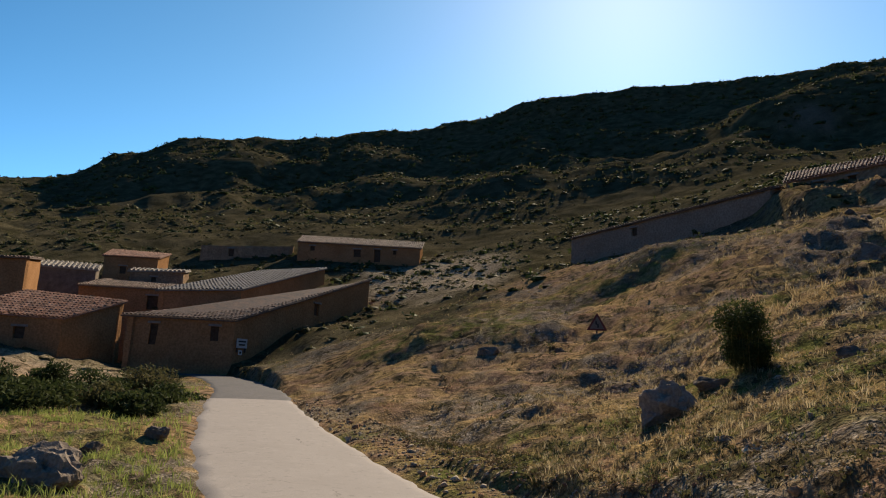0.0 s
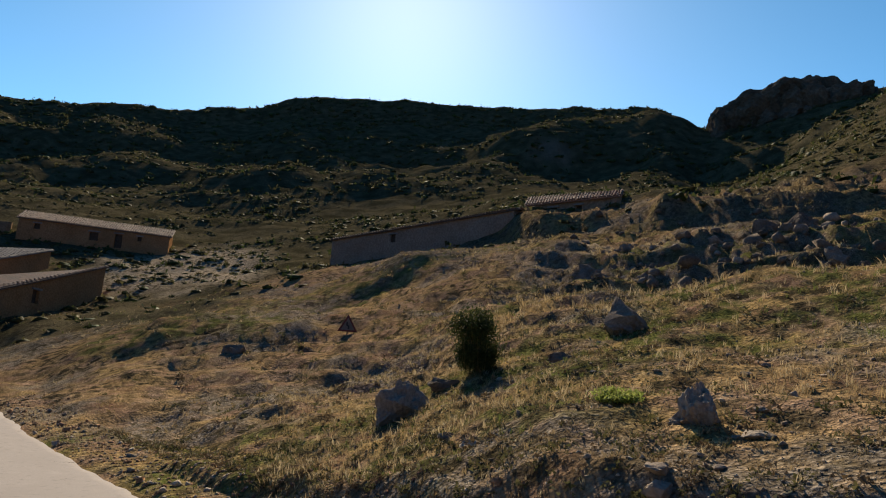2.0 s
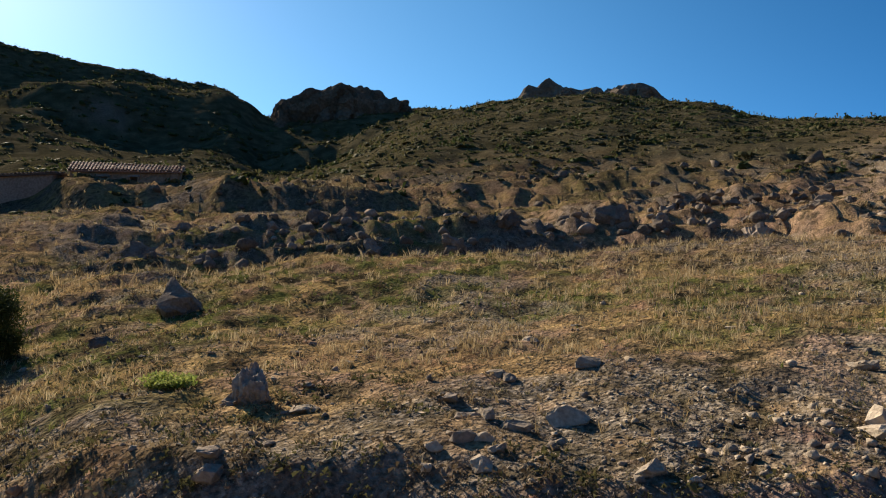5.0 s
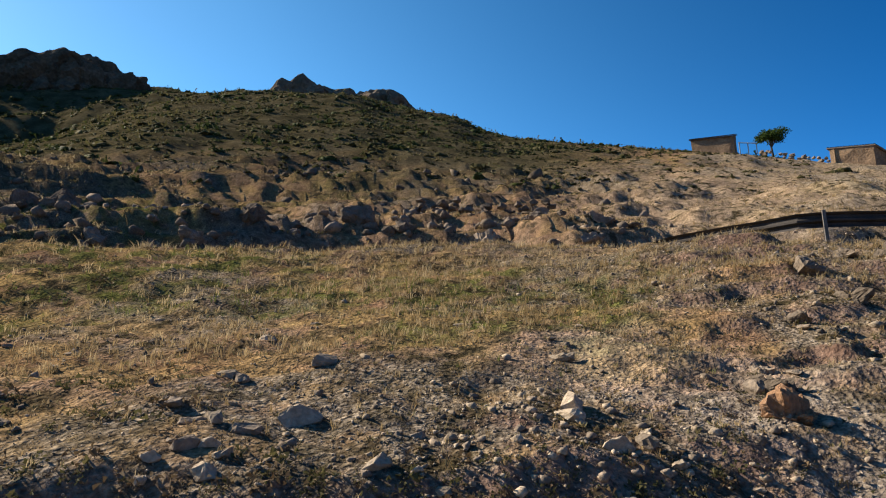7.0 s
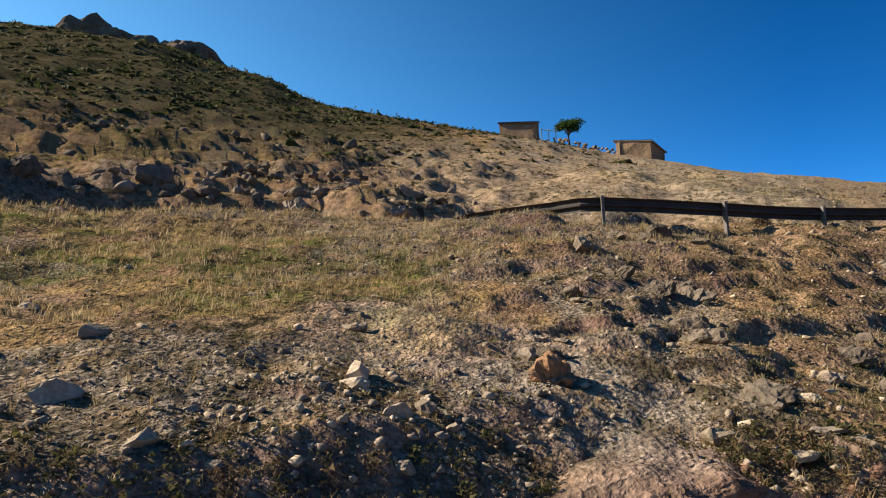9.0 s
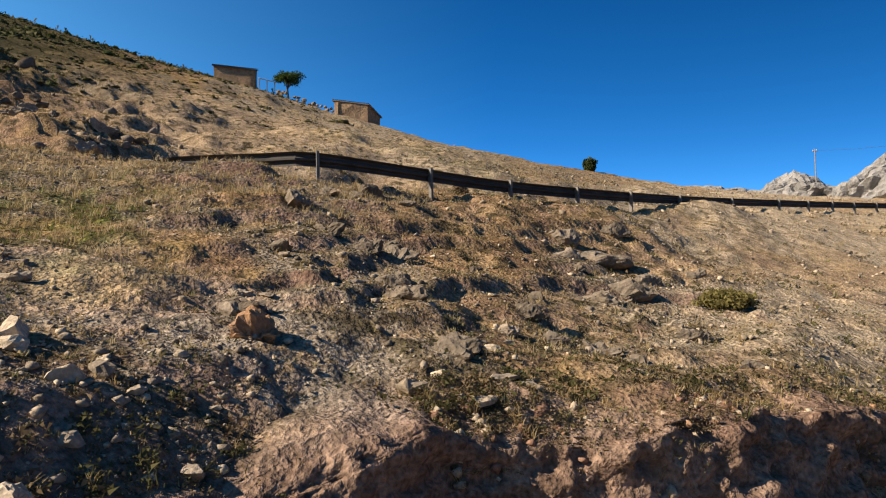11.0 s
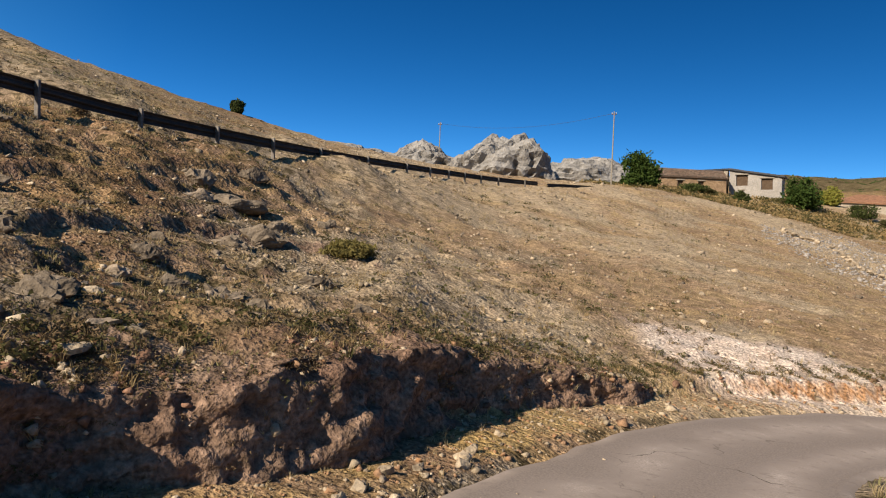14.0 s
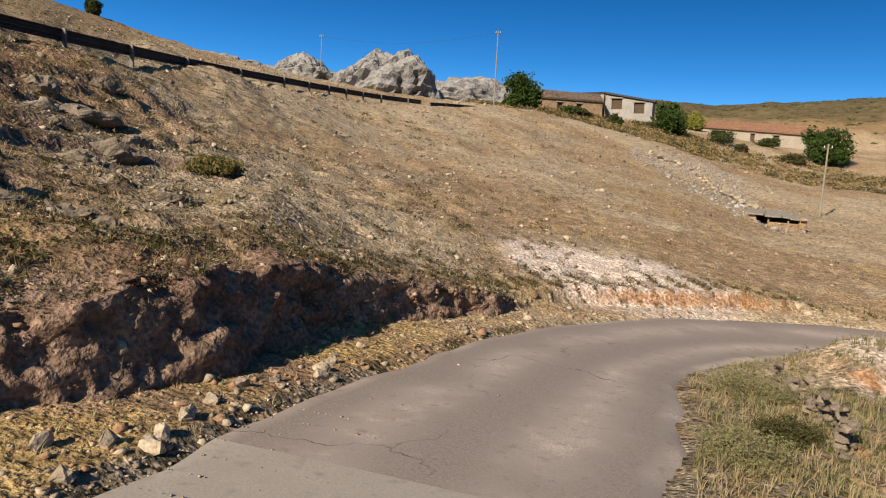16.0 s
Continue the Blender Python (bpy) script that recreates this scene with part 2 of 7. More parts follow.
TERRACE = [(-165, 220, 1), (-90, 220, 0), (-40, 135, 8.5), (-12, 125, 12), (0, 120, 12.5), (11, 100, 12.8), (22, 70, 13.6), (27, 47, 14.7), (34, 45.5, 15.4), (42, 41, 16.2), (50, 40.5, 16.2),
           (60, 41, 16.7), (75, 44, 17.0), (90, 50, 16.2), (100, 66, 16.2), (109, 68, 13.9), (113, 68, 12.8), (122, 70, 10.6), (134, 75, 7.6), (145, 85, 6.0),
           (160, 90, 4.0), (171, 115, 2.2), (195, 160, 0.5)]
CREST = [(-165, 600, 5.5), (-90, 600, 5), (-45, 255, 12), (-35, 260, 12.7), (-31.4, 260, 13.3), (-29, 262, 14.4), (-28.4, 262, 15.5), (-25, 265, 16.6), (-24.2, 265, 17.6),
         (-20, 268, 18.35), (-17, 270, 18.95), (-13.5, 270, 19.15), (-7.7, 270, 20.55), (-2, 270, 20.85), (-0.8, 270, 21.55), (4, 268, 22.35), (6, 268, 23.35), (9.9, 266, 23.95),
         (15, 264, 24.35), (21, 260, 24.05), (26, 256, 23.95), (32, 250, 23.95), (38.5, 240, 23.55), (40.6, 236, 22.4), (41.5, 232, 21.6), (43, 222, 21.6), (47, 214, 22.6), (53, 204, 22.6),
         (57, 196, 22.5), (62, 186, 22.9), (66, 178, 23.2), (72, 166, 23), (75, 160, 22.1), (80, 150, 21.2), (82.6, 142, 19.9), (85, 134, 19.3), (90, 120, 18.3), (99.1, 97, 16.7), (106, 88, 15.2),
         (109.5, 82, 14.1), (113, 77, 13.1), (122, 80, 10.8), (130, 85, 9), (139, 95, 6.9), (146, 105, 6.2), (160, 120, 4.5), (168, 600, 4.9), (175, 600, 5.1), (181, 600, 4.9), (187, 600, 5.4), (195, 600, 6)]
EYE = 1.6
AZ = np.r_[np.arange(-165, -45, 1.5), np.arange(-45, 196, 0.39)]
RANGE = np.r_[np.geomspace(1.2, 18, 235), np.geomspace(18.3, 330, 180), np.geomspace(345, 3000, 34)]


def along(table, soft=1.2):
    """Range and height of a break at every azimuth, softened over some degrees."""
    t = np.array(table, float)
    a = np.arange(-165, 195.01, 0.25)
    r, e = np.interp(a, t[:, 0], t[:, 1]), np.interp(a, t[:, 0], t[:, 2])
    k = np.exp(-0.5 * (np.arange(-24, 25) * 0.25 / soft) ** 2)
    k /= k.sum()
    pad = lambda v: np.convolve(np.pad(v, 24, "edge"), k, "valid")
    return np.interp(AZ, a, pad(r)), np.interp(AZ, a, pad(e))


def lay_of_land():
    cols_r, cols_z = [np.full(len(AZ), 0.5)], []
    near_r, near_e = along(NEAR)
    near_z = EYE + near_r * np.tan(np.radians(near_e))
    cols_r.append(near_r), cols_z.append(near_z), cols_z.append(near_z)
    r, e = along(MEADOW)
    z = EYE + r * np.tan(np.radians(e))
    # the meadow bulges a little between the bank and its brow
    cols_r.append((near_r + r) / 2), cols_z.append((near_z + z) / 2 - 0.02 * (r - near_r))
    cols_r.append(r), cols_z.append(z)
    d, up = along(BENCH)
    cols_r.append(r + d), cols_z.append(z + up)
    for table in (CUT, SHELF, TERRACE):
        r, e = along(table)
        cols_r.append(r), cols_z.append(EYE + r * np.tan(np.radians(e)))
    r, e = along(CREST, 0.5)
    z = EYE + r * np.tan(np.radians(e))
    tr, tz = cols_r[-1], cols_z[-1]
    crest_r = r
    # in the north a scrubby slope under a cliff band and a second slope; an even slope elsewhere
    even = smooth(AZ, 42, 58) + (1 - smooth(AZ, -60, -48))
    for (u0, v0), (u1, v1) in (((0.36, 0.24), (0.4, 0.42)), ((0.57, 0.41), (0.56, 0.6)), ((0.605, 0.50), (0.62, 0.66)), ((0.93, 0.86), (0.86, 0.86))):
        cols_r.append(tr + (r - tr) * (u0 + (u1 - u0) * even)), cols_z.append(tz + (z - tz) * (v0 + (v1 - v0) * even))
    cols_r.append(r), cols_z.append(z)
    cols_r.append(r * 1.5), cols_z.append(z * 0.93)
    cols_r.append(np.full(len(AZ), 3000.0)), cols_z.append(np.full(len(AZ), 40.0))
    R, Z = np.array(cols_r), np.array(cols_z)
    R = np.maximum.accumulate(R + np.arange(len(R))[:, None] * 1e-3, axis=0)
    # the terraces' edges wander in plan
    gx, gy = np.sin(np.radians(AZ))[:, None] * RANGE[None, :], np.cos(np.radians(AZ))[:, None] * RANGE[None, :]
    wander = (2.6 * fbm(gx, gy, 9, 4, 0.55) + 1.0 * fbm(gx + 4, gy, 2.5, 3)) * smooth(RANGE, 20, 25)[None, :] * (1 - smooth(RANGE, 55, 80))[None, :]
    upper = 19 * fbm(gx + 120, gy, 75, 5, 0.6) * smooth(RANGE, 105, 150)[None, :] * (1 - smooth(RANGE[None, :] / crest_r[:, None], 0.8, 0.93)) * (1 - smooth(AZ, 60, 75))[:, None]
    wander = wander + upper
    H = np.array([np.interp(RANGE + wander[i], R[:, i], Z[:, i]) for i in range(len(AZ))])
    # soften the breaks along the range
    k = np.array([1, 2, 3, 2, 1]) / 9.0
    P = np.pad(H, ((0, 0), (2, 2)), "edge")
    return sum(k[j] * P[:, j:j + H.shape[1]] for j in range(5))


GX = np.sin(np.radians(AZ))[:, None] * RANGE[None, :]
GY = np.cos(np.radians(AZ))[:, None] * RANGE[None, :]


def inner_half(y):
    """The lane narrows on its inner side through the bend."""
    return HALF - 0.55 * smooth(-y, 5.5, 8.5)


def road_distance(x, y):
    """Signed distance from the road's centre line (positive on the hill side) and the road's height there."""
    shape = x.shape
    x, y = x.ravel(), y.ravel()
    d, s = np.full(len(x), 99.0), np.zeros(len(x))
    zr = np.zeros(len(x))
    near = np.where((np.hypot(x, y) < 75))[0]
    tang = np.gradient(road_line, axis=0)
    for chunk in np.array_split(near, max(1, len(near) // 20000)):
        q = (x[chunk, None] - road_line[None, :, 0]) ** 2 + (y[chunk, None] - road_line[None, :, 1]) ** 2
        i = q.argmin(1)
        d[chunk] = np.sqrt(q[np.arange(len(chunk)), i])
        side = tang[i, 0] * (y[chunk] - road_line[i, 1]) - tang[i, 1] * (x[chunk] - road_line[i, 0])
        s[chunk] = np.where(side > 0, 1, -1)
        zr[chunk] = grade(road_line[i, 1])
    return (d * np.where(s == 0, 1, s)).reshape(shape), zr.reshape(shape)


H = lay_of_land()
far = np.hypot(GX, GY)
calm = (1 - 0.75 * smooth(AZ, 132, 152))[:, None]
hill = 1 - smooth(np.abs(far / along(CREST, 0.5)[0][:, None] - 1), 0.0, 0.14)        # 1 on the skyline
rough = 0.16 * (1 + 0.6 * smooth(AZ, 88, 100) * (1 - smooth(AZ, 145, 160)))[:, None] * fbm(GX, GY, 1.6, 5, 0.6) * smooth(far, 2, 5)
rough = rough + 0.06 * fbm(GX - 8, GY, 0.45, 3) * smooth(far, 2, 5)
rough = rough + 0.36 * fbm(GX + 40, GY + 12, 3.2, 5, 0.55) * smooth(far, 7, 16) * (1 - 0.5 * smooth(far, 40, 60)) * calm
rough = rough + 0.5 * fbm(GX, GY, 7, 4) * smooth(far, 8, 30) * (1 - 0.6 * smooth(AZ, 116, 128))[:, None]
# broken steps of the old terraces
rough = rough + 0.36 * fbm(GX + 9, GY - 4, 1.5, 5, 0.7) * smooth(far, 21, 25) * (1 - smooth(far, 46, 56)) * (smooth(AZ, 24, 34) * (1 - smooth(AZ, 96, 108)))[:, None]
# gullies, ribs and ledges of the hills
rough = rough + (3.2 * fbm(GX + 50, GY, 26, 5, 0.55) * smooth(far, 70, 130) + 6 * fbm(GX, GY + 90, 60, 4) * smooth(far, 130, 180) * (1 - smooth(far, 330, 420))) * (1 - 0.85 * hill)
rough = rough + 1.6 * fbm(GX + 11, GY - 37, 9, 3, 0.6) * smooth(far, 120, 160) * (1 - smooth(far, 330, 420))
H = H + rough


def stepped(land, step, drift, flat, rise, where):
    """Turns an even slope into treads and short steep risers that wander across it."""
    level = (land + drift) / step
    up = level - np.floor(level)
    tread = np.where(up < flat, rise * up, rise * flat + (up - flat) * (1 - rise * flat) / (1 - flat))
    return land + ((np.floor(level) + tread) * step - drift - land) * where


# old terraces above the meadow, and small ledges in the stony slope above the lane
H = stepped(H, 1.2, 1.5 * fbm(GX + 3, GY, 11, 3) + 0.5 * fbm(GX, GY + 8, 2.4, 4, 0.6), 0.66, 0.36,
            0.9 * smooth(far, 21, 25) * (1 - smooth(far, 44, 54)) * (smooth(AZ, 22, 34) * (1 - smooth(AZ, 92, 108)))[:, None])
H = stepped(H, 0.42, 0.7 * fbm(GX + 13, GY, 4.5, 3) + 0.22 * fbm(GX, GY + 18, 1.1, 4, 0.6), 0.7, 0.45,
            0.68 * smooth(far, 5.5, 8) * (1 - smooth(far, 17, 24)) * (smooth(AZ, 90, 102) * (1 - smooth(AZ, 136, 148)))[:, None])
H = stepped(H, 0.55, 0.9 * fbm(GX + 23, GY, 6, 3) + 0.3 * fbm(GX, GY + 28, 1.6, 4, 0.6), 0.68, 0.45,
            0.8 * smooth(far, 11, 15) * (1 - smooth(far, 34, 42)) * (smooth(AZ, -8, 0) * (1 - smooth(AZ, 28, 38)))[:, None])
DR, ZR = road_distance(GX, GY)
wob = fbm(GX, GY, 1.8, 5, 0.6)
wob2 = fbm(GX + 71, GY - 13, 0.7, 4, 0.6)
edge = np.abs(DR) - np.where(DR > 0, HALF, inner_half(GY))
# how far the cut bank's foot stands off the lane, along the lane
scallop = fbm(GX + 5, GY + 2, 1.9, 2, 0.5)
foot = np.interp(GY, [-14, -11, -8.9, -6.6, -5.0, -4.0, -3.0, -2.0, -1.0, 1.0, 4.0, 9.0, 13.0, 40.0], [0.55, 0.7, 1.0, 0.8, 1.05, 1.3, 1.45, 1.4, 1.2, 0.7, 0.3, 0.7, 0.9, 0.9]) + 0.4 * scallop
face = np.interp(GY, [-11, -9.5, -8.5], [1.6, 1.2, 0.95])          # steepness under the bank, and the height where it rounds off
lip = np.interp(GY, [-10, -8, -6, -4.5, -3, -1, 4], [0.55, 0.6, 0.8, 0.75, 0.62, 0.6, 0.9]) + 0.3 * wob
climb = np.clip(edge - foot, 0, 99)
cutface = ZR + 0.03 + 0.06 * np.clip(edge, 0, 1) + np.minimum(climb * face, lip + np.maximum(climb - lip / face, 0) * 0.65) + (0.10 * wob2 + 0.2 * scallop) * smooth(edge - foot, 0, 0.5)
cutface = np.where(GY > 33, 99, cutface + 7 * smooth(GY, 20, 33))
berm = 0.45 * np.exp(-((GX + 1.5) / 1.5) ** 2 - ((GY + 10.1) / 1.1) ** 2) * smooth(edge, 0.0, 0.7)
left = ZR + berm + (H - ZR) * smooth(edge, 0.4, 7.0) + 0.22 * wob * smooth(edge, 0, 0.8) + 0.1 * wob2 * smooth(edge, 0, 0.8)
UNCUT = H.copy()
H = np.where(DR > 0, np.where(edge < 30, np.minimum(H, cutface), H), np.where(edge < 30, left, H))
H = np.where(np.abs(DR) < HALF + 0.6, H + (ZR - 0.05 - H) * (1 - smooth(edge, -0.15, 0.12)), H)


def lookup(field, x, y):
    """A value of the land's grid at plan places."""
    a = np.degrees(np.arctan2(x, y))
    a = np.where(a < -165, a + 360, a)
    r = np.hypot(x, y)
    i = np.clip(np.searchsorted(AZ, a) - 1, 0, len(AZ) - 2)
    j = np.clip(np.searchsorted(RANGE, r) - 1, 0, len(RANGE) - 2)
    u = np.clip((a - AZ[i]) / (AZ[i + 1] - AZ[i]), 0, 1)
    v = np.clip((r - RANGE[j]) / (RANGE[j + 1] - RANGE[j]), 0, 1)
    return (field[i, j] * (1 - u) + field[i + 1, j] * u) * (1 - v) + (field[i, j + 1] * (1 - u) + field[i + 1, j + 1] * u) * v


def bank_foot(x, y):
    return np.interp(y, [-11, -8.9, -6.6, -5.0, -4.0, -3.0, -2.0, -1.0, 1.0, 4.0], [0.8, 0.95, 0.75, 1.0, 1.25, 1.4, 1.4, 1.2, 0.8, 0.5]) + 0.75 * fbm(x + 5, y + 2, 1.9, 2, 0.5)


def bank_top(x, y, climb, road_z):
    """Height of the earth bank's surface, some way in from its foot."""
    lip = np.interp(y, [-10.5, -9.2, -8, -6, -4.5, -3, -1, 2], [0.0, 0.34, 0.68, 0.98, 0.88, 0.74, 0.52, 0.25]) + 0.28 * fbm(x, y, 1.1, 3)
    rise = np.minimum(climb * 4.6, lip + np.maximum(climb - lip / 4.6, 0) * 0.42)
    return np.minimum(road_z + 0.02 + rise, lookup(UNCUT, x, y) + 0.02) - 0.5 * smooth(climb, 2.2, 3.0)


def ground_many(x, y):
    """Height of the land at plan places, the earth bank included."""
    z = lookup(H, x, y)
    near = np.where((y > -10.4) & (y < 2.0) & (x > 1.5) & (x < 8))[0]
    if len(near):
        px, py = x[near], y[near]
        d, zr = road_distance(px, py)
        climb = d - HALF - bank_foot(px, py)
        z[near] = np.where(climb > 0.02, np.maximum(z[near], bank_top(px, py, climb, zr)), z[near])
    return z


def ground(x, y):
    return float(ground_many(np.array([float(x)]), np.array([float(y)]))[0])


def build_ground():
    na, nr = H.shape
    verts = np.c_[GX.ravel(), GY.ravel(), H.ravel()]
    verts = np.vstack([verts, [[0, 0, -0.06]]])
    i, j = np.meshgrid(np.arange(na), np.arange(nr - 1), indexing="ij")
    i2 = (i + 1) % na
    quads = np.stack([i * nr + j, i * nr + j + 1, i2 * nr + j + 1, i2 * nr + j], -1).reshape(-1, 4)
    k = np.arange(na)
    tris = np.c_[k * nr, ((k + 1) % na) * nr, np.full(na, na * nr)]
    me = bpy.data.meshes.new("ground")
    nq, nt = len(quads), len(tris)
    me.vertices.add(len(verts))
    me.vertices.foreach_set("co", verts.ravel())
    me.loops.add(nq * 4 + nt * 3)
    me.loops.foreach_set("vertex_index", np.r_[quads[:, ::-1].ravel(), tris[:, ::-1].ravel()])
    me.polygons.add(nq + nt)
    me.polygons.foreach_set("loop_start", np.r_[np.arange(nq) * 4, nq * 4 + np.arange(nt) * 3])
    me.polygons.foreach_set("use_smooth", np.ones(nq + nt, bool))
    me.update(calc_edges=True)
    a = np.repeat(AZ, nr).reshape(na, nr)
    r = far
    n1, n2 = fbm(GX, GY, 9, 4), fbm(GX + 31, GY, 3, 4)
    slope = np.abs(np.gradient(H, axis=1) / np.gradient(RANGE)[None, :])
    zones = {}
    zones["straw"] = np.clip(0.65 + 1.2 * n1, 0, 1)
    zones["gravel"] = smooth(n2 + n1 * 0.5 + 0.5 * (1 - smooth(r, 5.5, 8.5)) + 0.15 * smooth(a, 100, 130) * (1 - smooth(a, 135, 150)), 0.0, 0.25) * (1 - smooth(r, 60, 90)) * 0.9
    zones["green"] = smooth(n1 - 0.2 * n2 + 0.12 * smooth(a, 55, 65) * (1 - smooth(a, 95, 110)) * smooth(r, 6, 8) * (1 - smooth(r, 13, 17)), 0.08, 0.3) * (1 - smooth(r, 30, 50)) * (1 - smooth(a, 118, 128))
    zones["green"] = np.maximum(zones["green"], 0.8 * smooth(-DR - HALF, 0.3, 1.0) * (1 - smooth(-DR, 5, 9)) * (DR > -30))
    zones["scrub"] = smooth(r + 18 * n1 + 14 * (1 - smooth(a, 0, 12)) + 12 * smooth(a, 34, 46), 42, 68) * (1 - smooth(a, 86, 100)) * 0.97
    zones["scrub"] = np.maximum(zones["scrub"], 0.8 * smooth(r, 200, 300) * smooth(a, 150, 165))
    zones["field"] = (0.3 + 0.5 * smooth(n1 + 0.5 * n2, -0.25, 0.2)) * smooth(a, 122, 144) * smooth(r, 5, 11) * (1 - smooth(r, 150, 220)) + 0.5 * smooth(a, 84, 98) * (1 - smooth(a, 118, 132)) * smooth(r, 20, 28) * (1 - smooth(r, 45, 60) * (1 - smooth(a, 97, 107)))
    zones["field"] = np.maximum(zones["field"], 0.75 * smooth(a, -9, -5) * (1 - smooth(a, 3, 7)) * smooth(r + 10 * n1, 52, 58) * (1 - smooth(r + 10 * n1, 76, 84)))
    zones["field"] = np.maximum(zones["field"], 0.4 * (1 - smooth(a, -26, -22)) * smooth(a, -45, -40) * smooth(r + 8 * n1, 31, 36) * (1 - smooth(r, 46, 52)))
    zones["patchy"] = 1 - 0.7 * smooth(a, 134, 150) * smooth(r, 8, 12)
    steep = smooth(slope + 0.5 * n2, 0.55, 0.95)
    zones["red"] = np.clip(steep * (1 - smooth(r, 30, 60)) * (0.75 + n2), 0, 1) * (1 - smooth(a, 165, 172))
    zones["red"] = np.maximum(zones["red"], 0.75 * smooth(n2 + 0.5 * n1, -0.05, 0.2) * smooth(r, 26, 32) * (1 - smooth(r, 44, 55)) * smooth(a, 3, 8) * (1 - smooth(a, 26, 34)))
    zones["orange"] = smooth(slope + 0.4 * n2, 0.35, 0.7) * smooth(a, 168, 174) * (1 - smooth(r, 15.5, 19))
    px, py = 1.8, -13.5
    zones["pale"] = (1 - smooth(np.hypot((GX - px) / 2.6, (GY - py + 0.12 * (GX - px)) / 1.9) + 0.8 * n2, 0.55, 1.05))
    px, py = spot(191.5, 9.6)
    zones["pale"] = np.maximum(zones["pale"], 0.8 * (1 - smooth(np.hypot((GX - px) / 0.7, (GY - py) / 2.6) + 0.8 * n2, 0.5, 1.0)))
    zones["pale"] = np.maximum(zones["pale"], 0.2 * (1 - smooth(np.hypot((GX - 6.1) / 2.0, (GY + 1.1) / 1.6) + 1.6 * n2, 0.35, 1.2)))
    zones["rock"] = smooth(slope + 0.4 * n2, 1.15, 1.6) * smooth(r, 60, 110)
    verge = smooth(edge, 0.0, 0.15) * (1 - smooth(edge, 1.2, 1.7)) * (DR > 0) * (r < 25) * (1 - smooth(GY, 0, 4))
    zones["straw"] = np.maximum(zones["straw"], verge)
    zones["gravel"] = zones["gravel"] * (1 - 0.75 * verge)
    zones["patchy"] = zones["patchy"] * (1 - 0.8 * verge)
    zones["red"] = zones["red"] * (1 - 0.7 * smooth(r, 18, 24))
    ZONES.update(zones)
    for name, v in zones.items():
        at = me.attributes.new(name, "FLOAT", "POINT")
        at.data.foreach_set("value", np.r_[v.ravel(), 0.0].astype(np.float32))
    me.materials.append(HILLSIDE)
    return tagged(new("ground", me), "dry stony hillside with straw-coloured grass and gravel", "ground", kind="structure")


def build_bank():
    """The steep earth bank cut beside the lane, with bays, ledges and a ragged lip."""
    line = curve_points([tuple(p) for p in road_line[::4] if -12 < p[1] < 3 and abs(p[0]) < 5], 0.04)
    t = np.gradient(line, axis=0)
    t /= np.hypot(t[:, 0], t[:, 1])[:, None]
    nrm = np.c_[-t[:, 1], t[:, 0]]
    keep = (line[:, 1] > -10.4) & (line[:, 1] < 2.0)
    line, nrm = line[keep], nrm[keep]
    climbs = np.r_[-0.06, np.linspace(0, 0.22, 24), np.geomspace(0.24, 3.0, 26)]
    at_foot = line + nrm * (HALF + 1.1)
    foot_off = bank_foot(at_foot[:, 0], at_foot[:, 1])
    V, red, top = [], [], []
    for c in climbs:
        p = line + nrm * (HALF + foot_off + c)[:, None]
        zr = grade(line[:, 1])
        z = bank_top(p[:, 0], p[:, 1], np.full(len(p), max(c, 0.0)), zr) if c >= 0 else zr - 0.12
        on_face = float(0 < c < 0.3)
        for k in range(len(p)):
            q = Vector((p[k, 0], p[k, 1], z[k]))
            e = 0.0
            if c > 0:
                e = (0.11 * noise.fractal(q * 1.5, 0.8, 2.1, 3) + 0.07 * noise.fractal(q * 6, 0.7, 2.2, 4)) * (1.0 if on_face else max(0.0, 1 - c / 1.2))
                e += 0.05 * ((math.floor(q.z * 7 + 2 * noise.noise(q * 1.3)) % 2)) * on_face
            V.append((q.x - nrm[k, 0] * e, q.y - nrm[k, 1] * e, q.z + 0.25 * e))
            red.append(max(0.0, 1 - c / 1.1))
            top.append(min(1.0, max(0.0, (c - 0.2) / 0.2)))
    n, m = len(line), len(climbs)
    F = [(i * n + j, i * n + j + 1, (i + 1) * n + j + 1, (i + 1) * n + j) for i in range(m - 1) for j in range(n - 1)]
    me = mesh_from("earth_bank", V, F, HILLSIDE, True)
    top = np.array(top)
    plan = np.array(V)
    for name in ZONES:
        v = lookup(ZONES[name], plan[:, 0], plan[:, 1]) * top
        v = np.maximum(0.3 * v, np.minimum(np.array(red) * 1.4, 0.9)) if name == "red" else v
        at = me.attributes.new(name, "FLOAT", "POINT")
        at.data.foreach_set("value", v.astype(np.float32))
    return tagged(new("earth_bank", me), "steep reddish earth bank beside the lane", "bank", kind="structure")


HILLSIDE = ground_material()
ZONES = {}
build_ground()
build_bank()


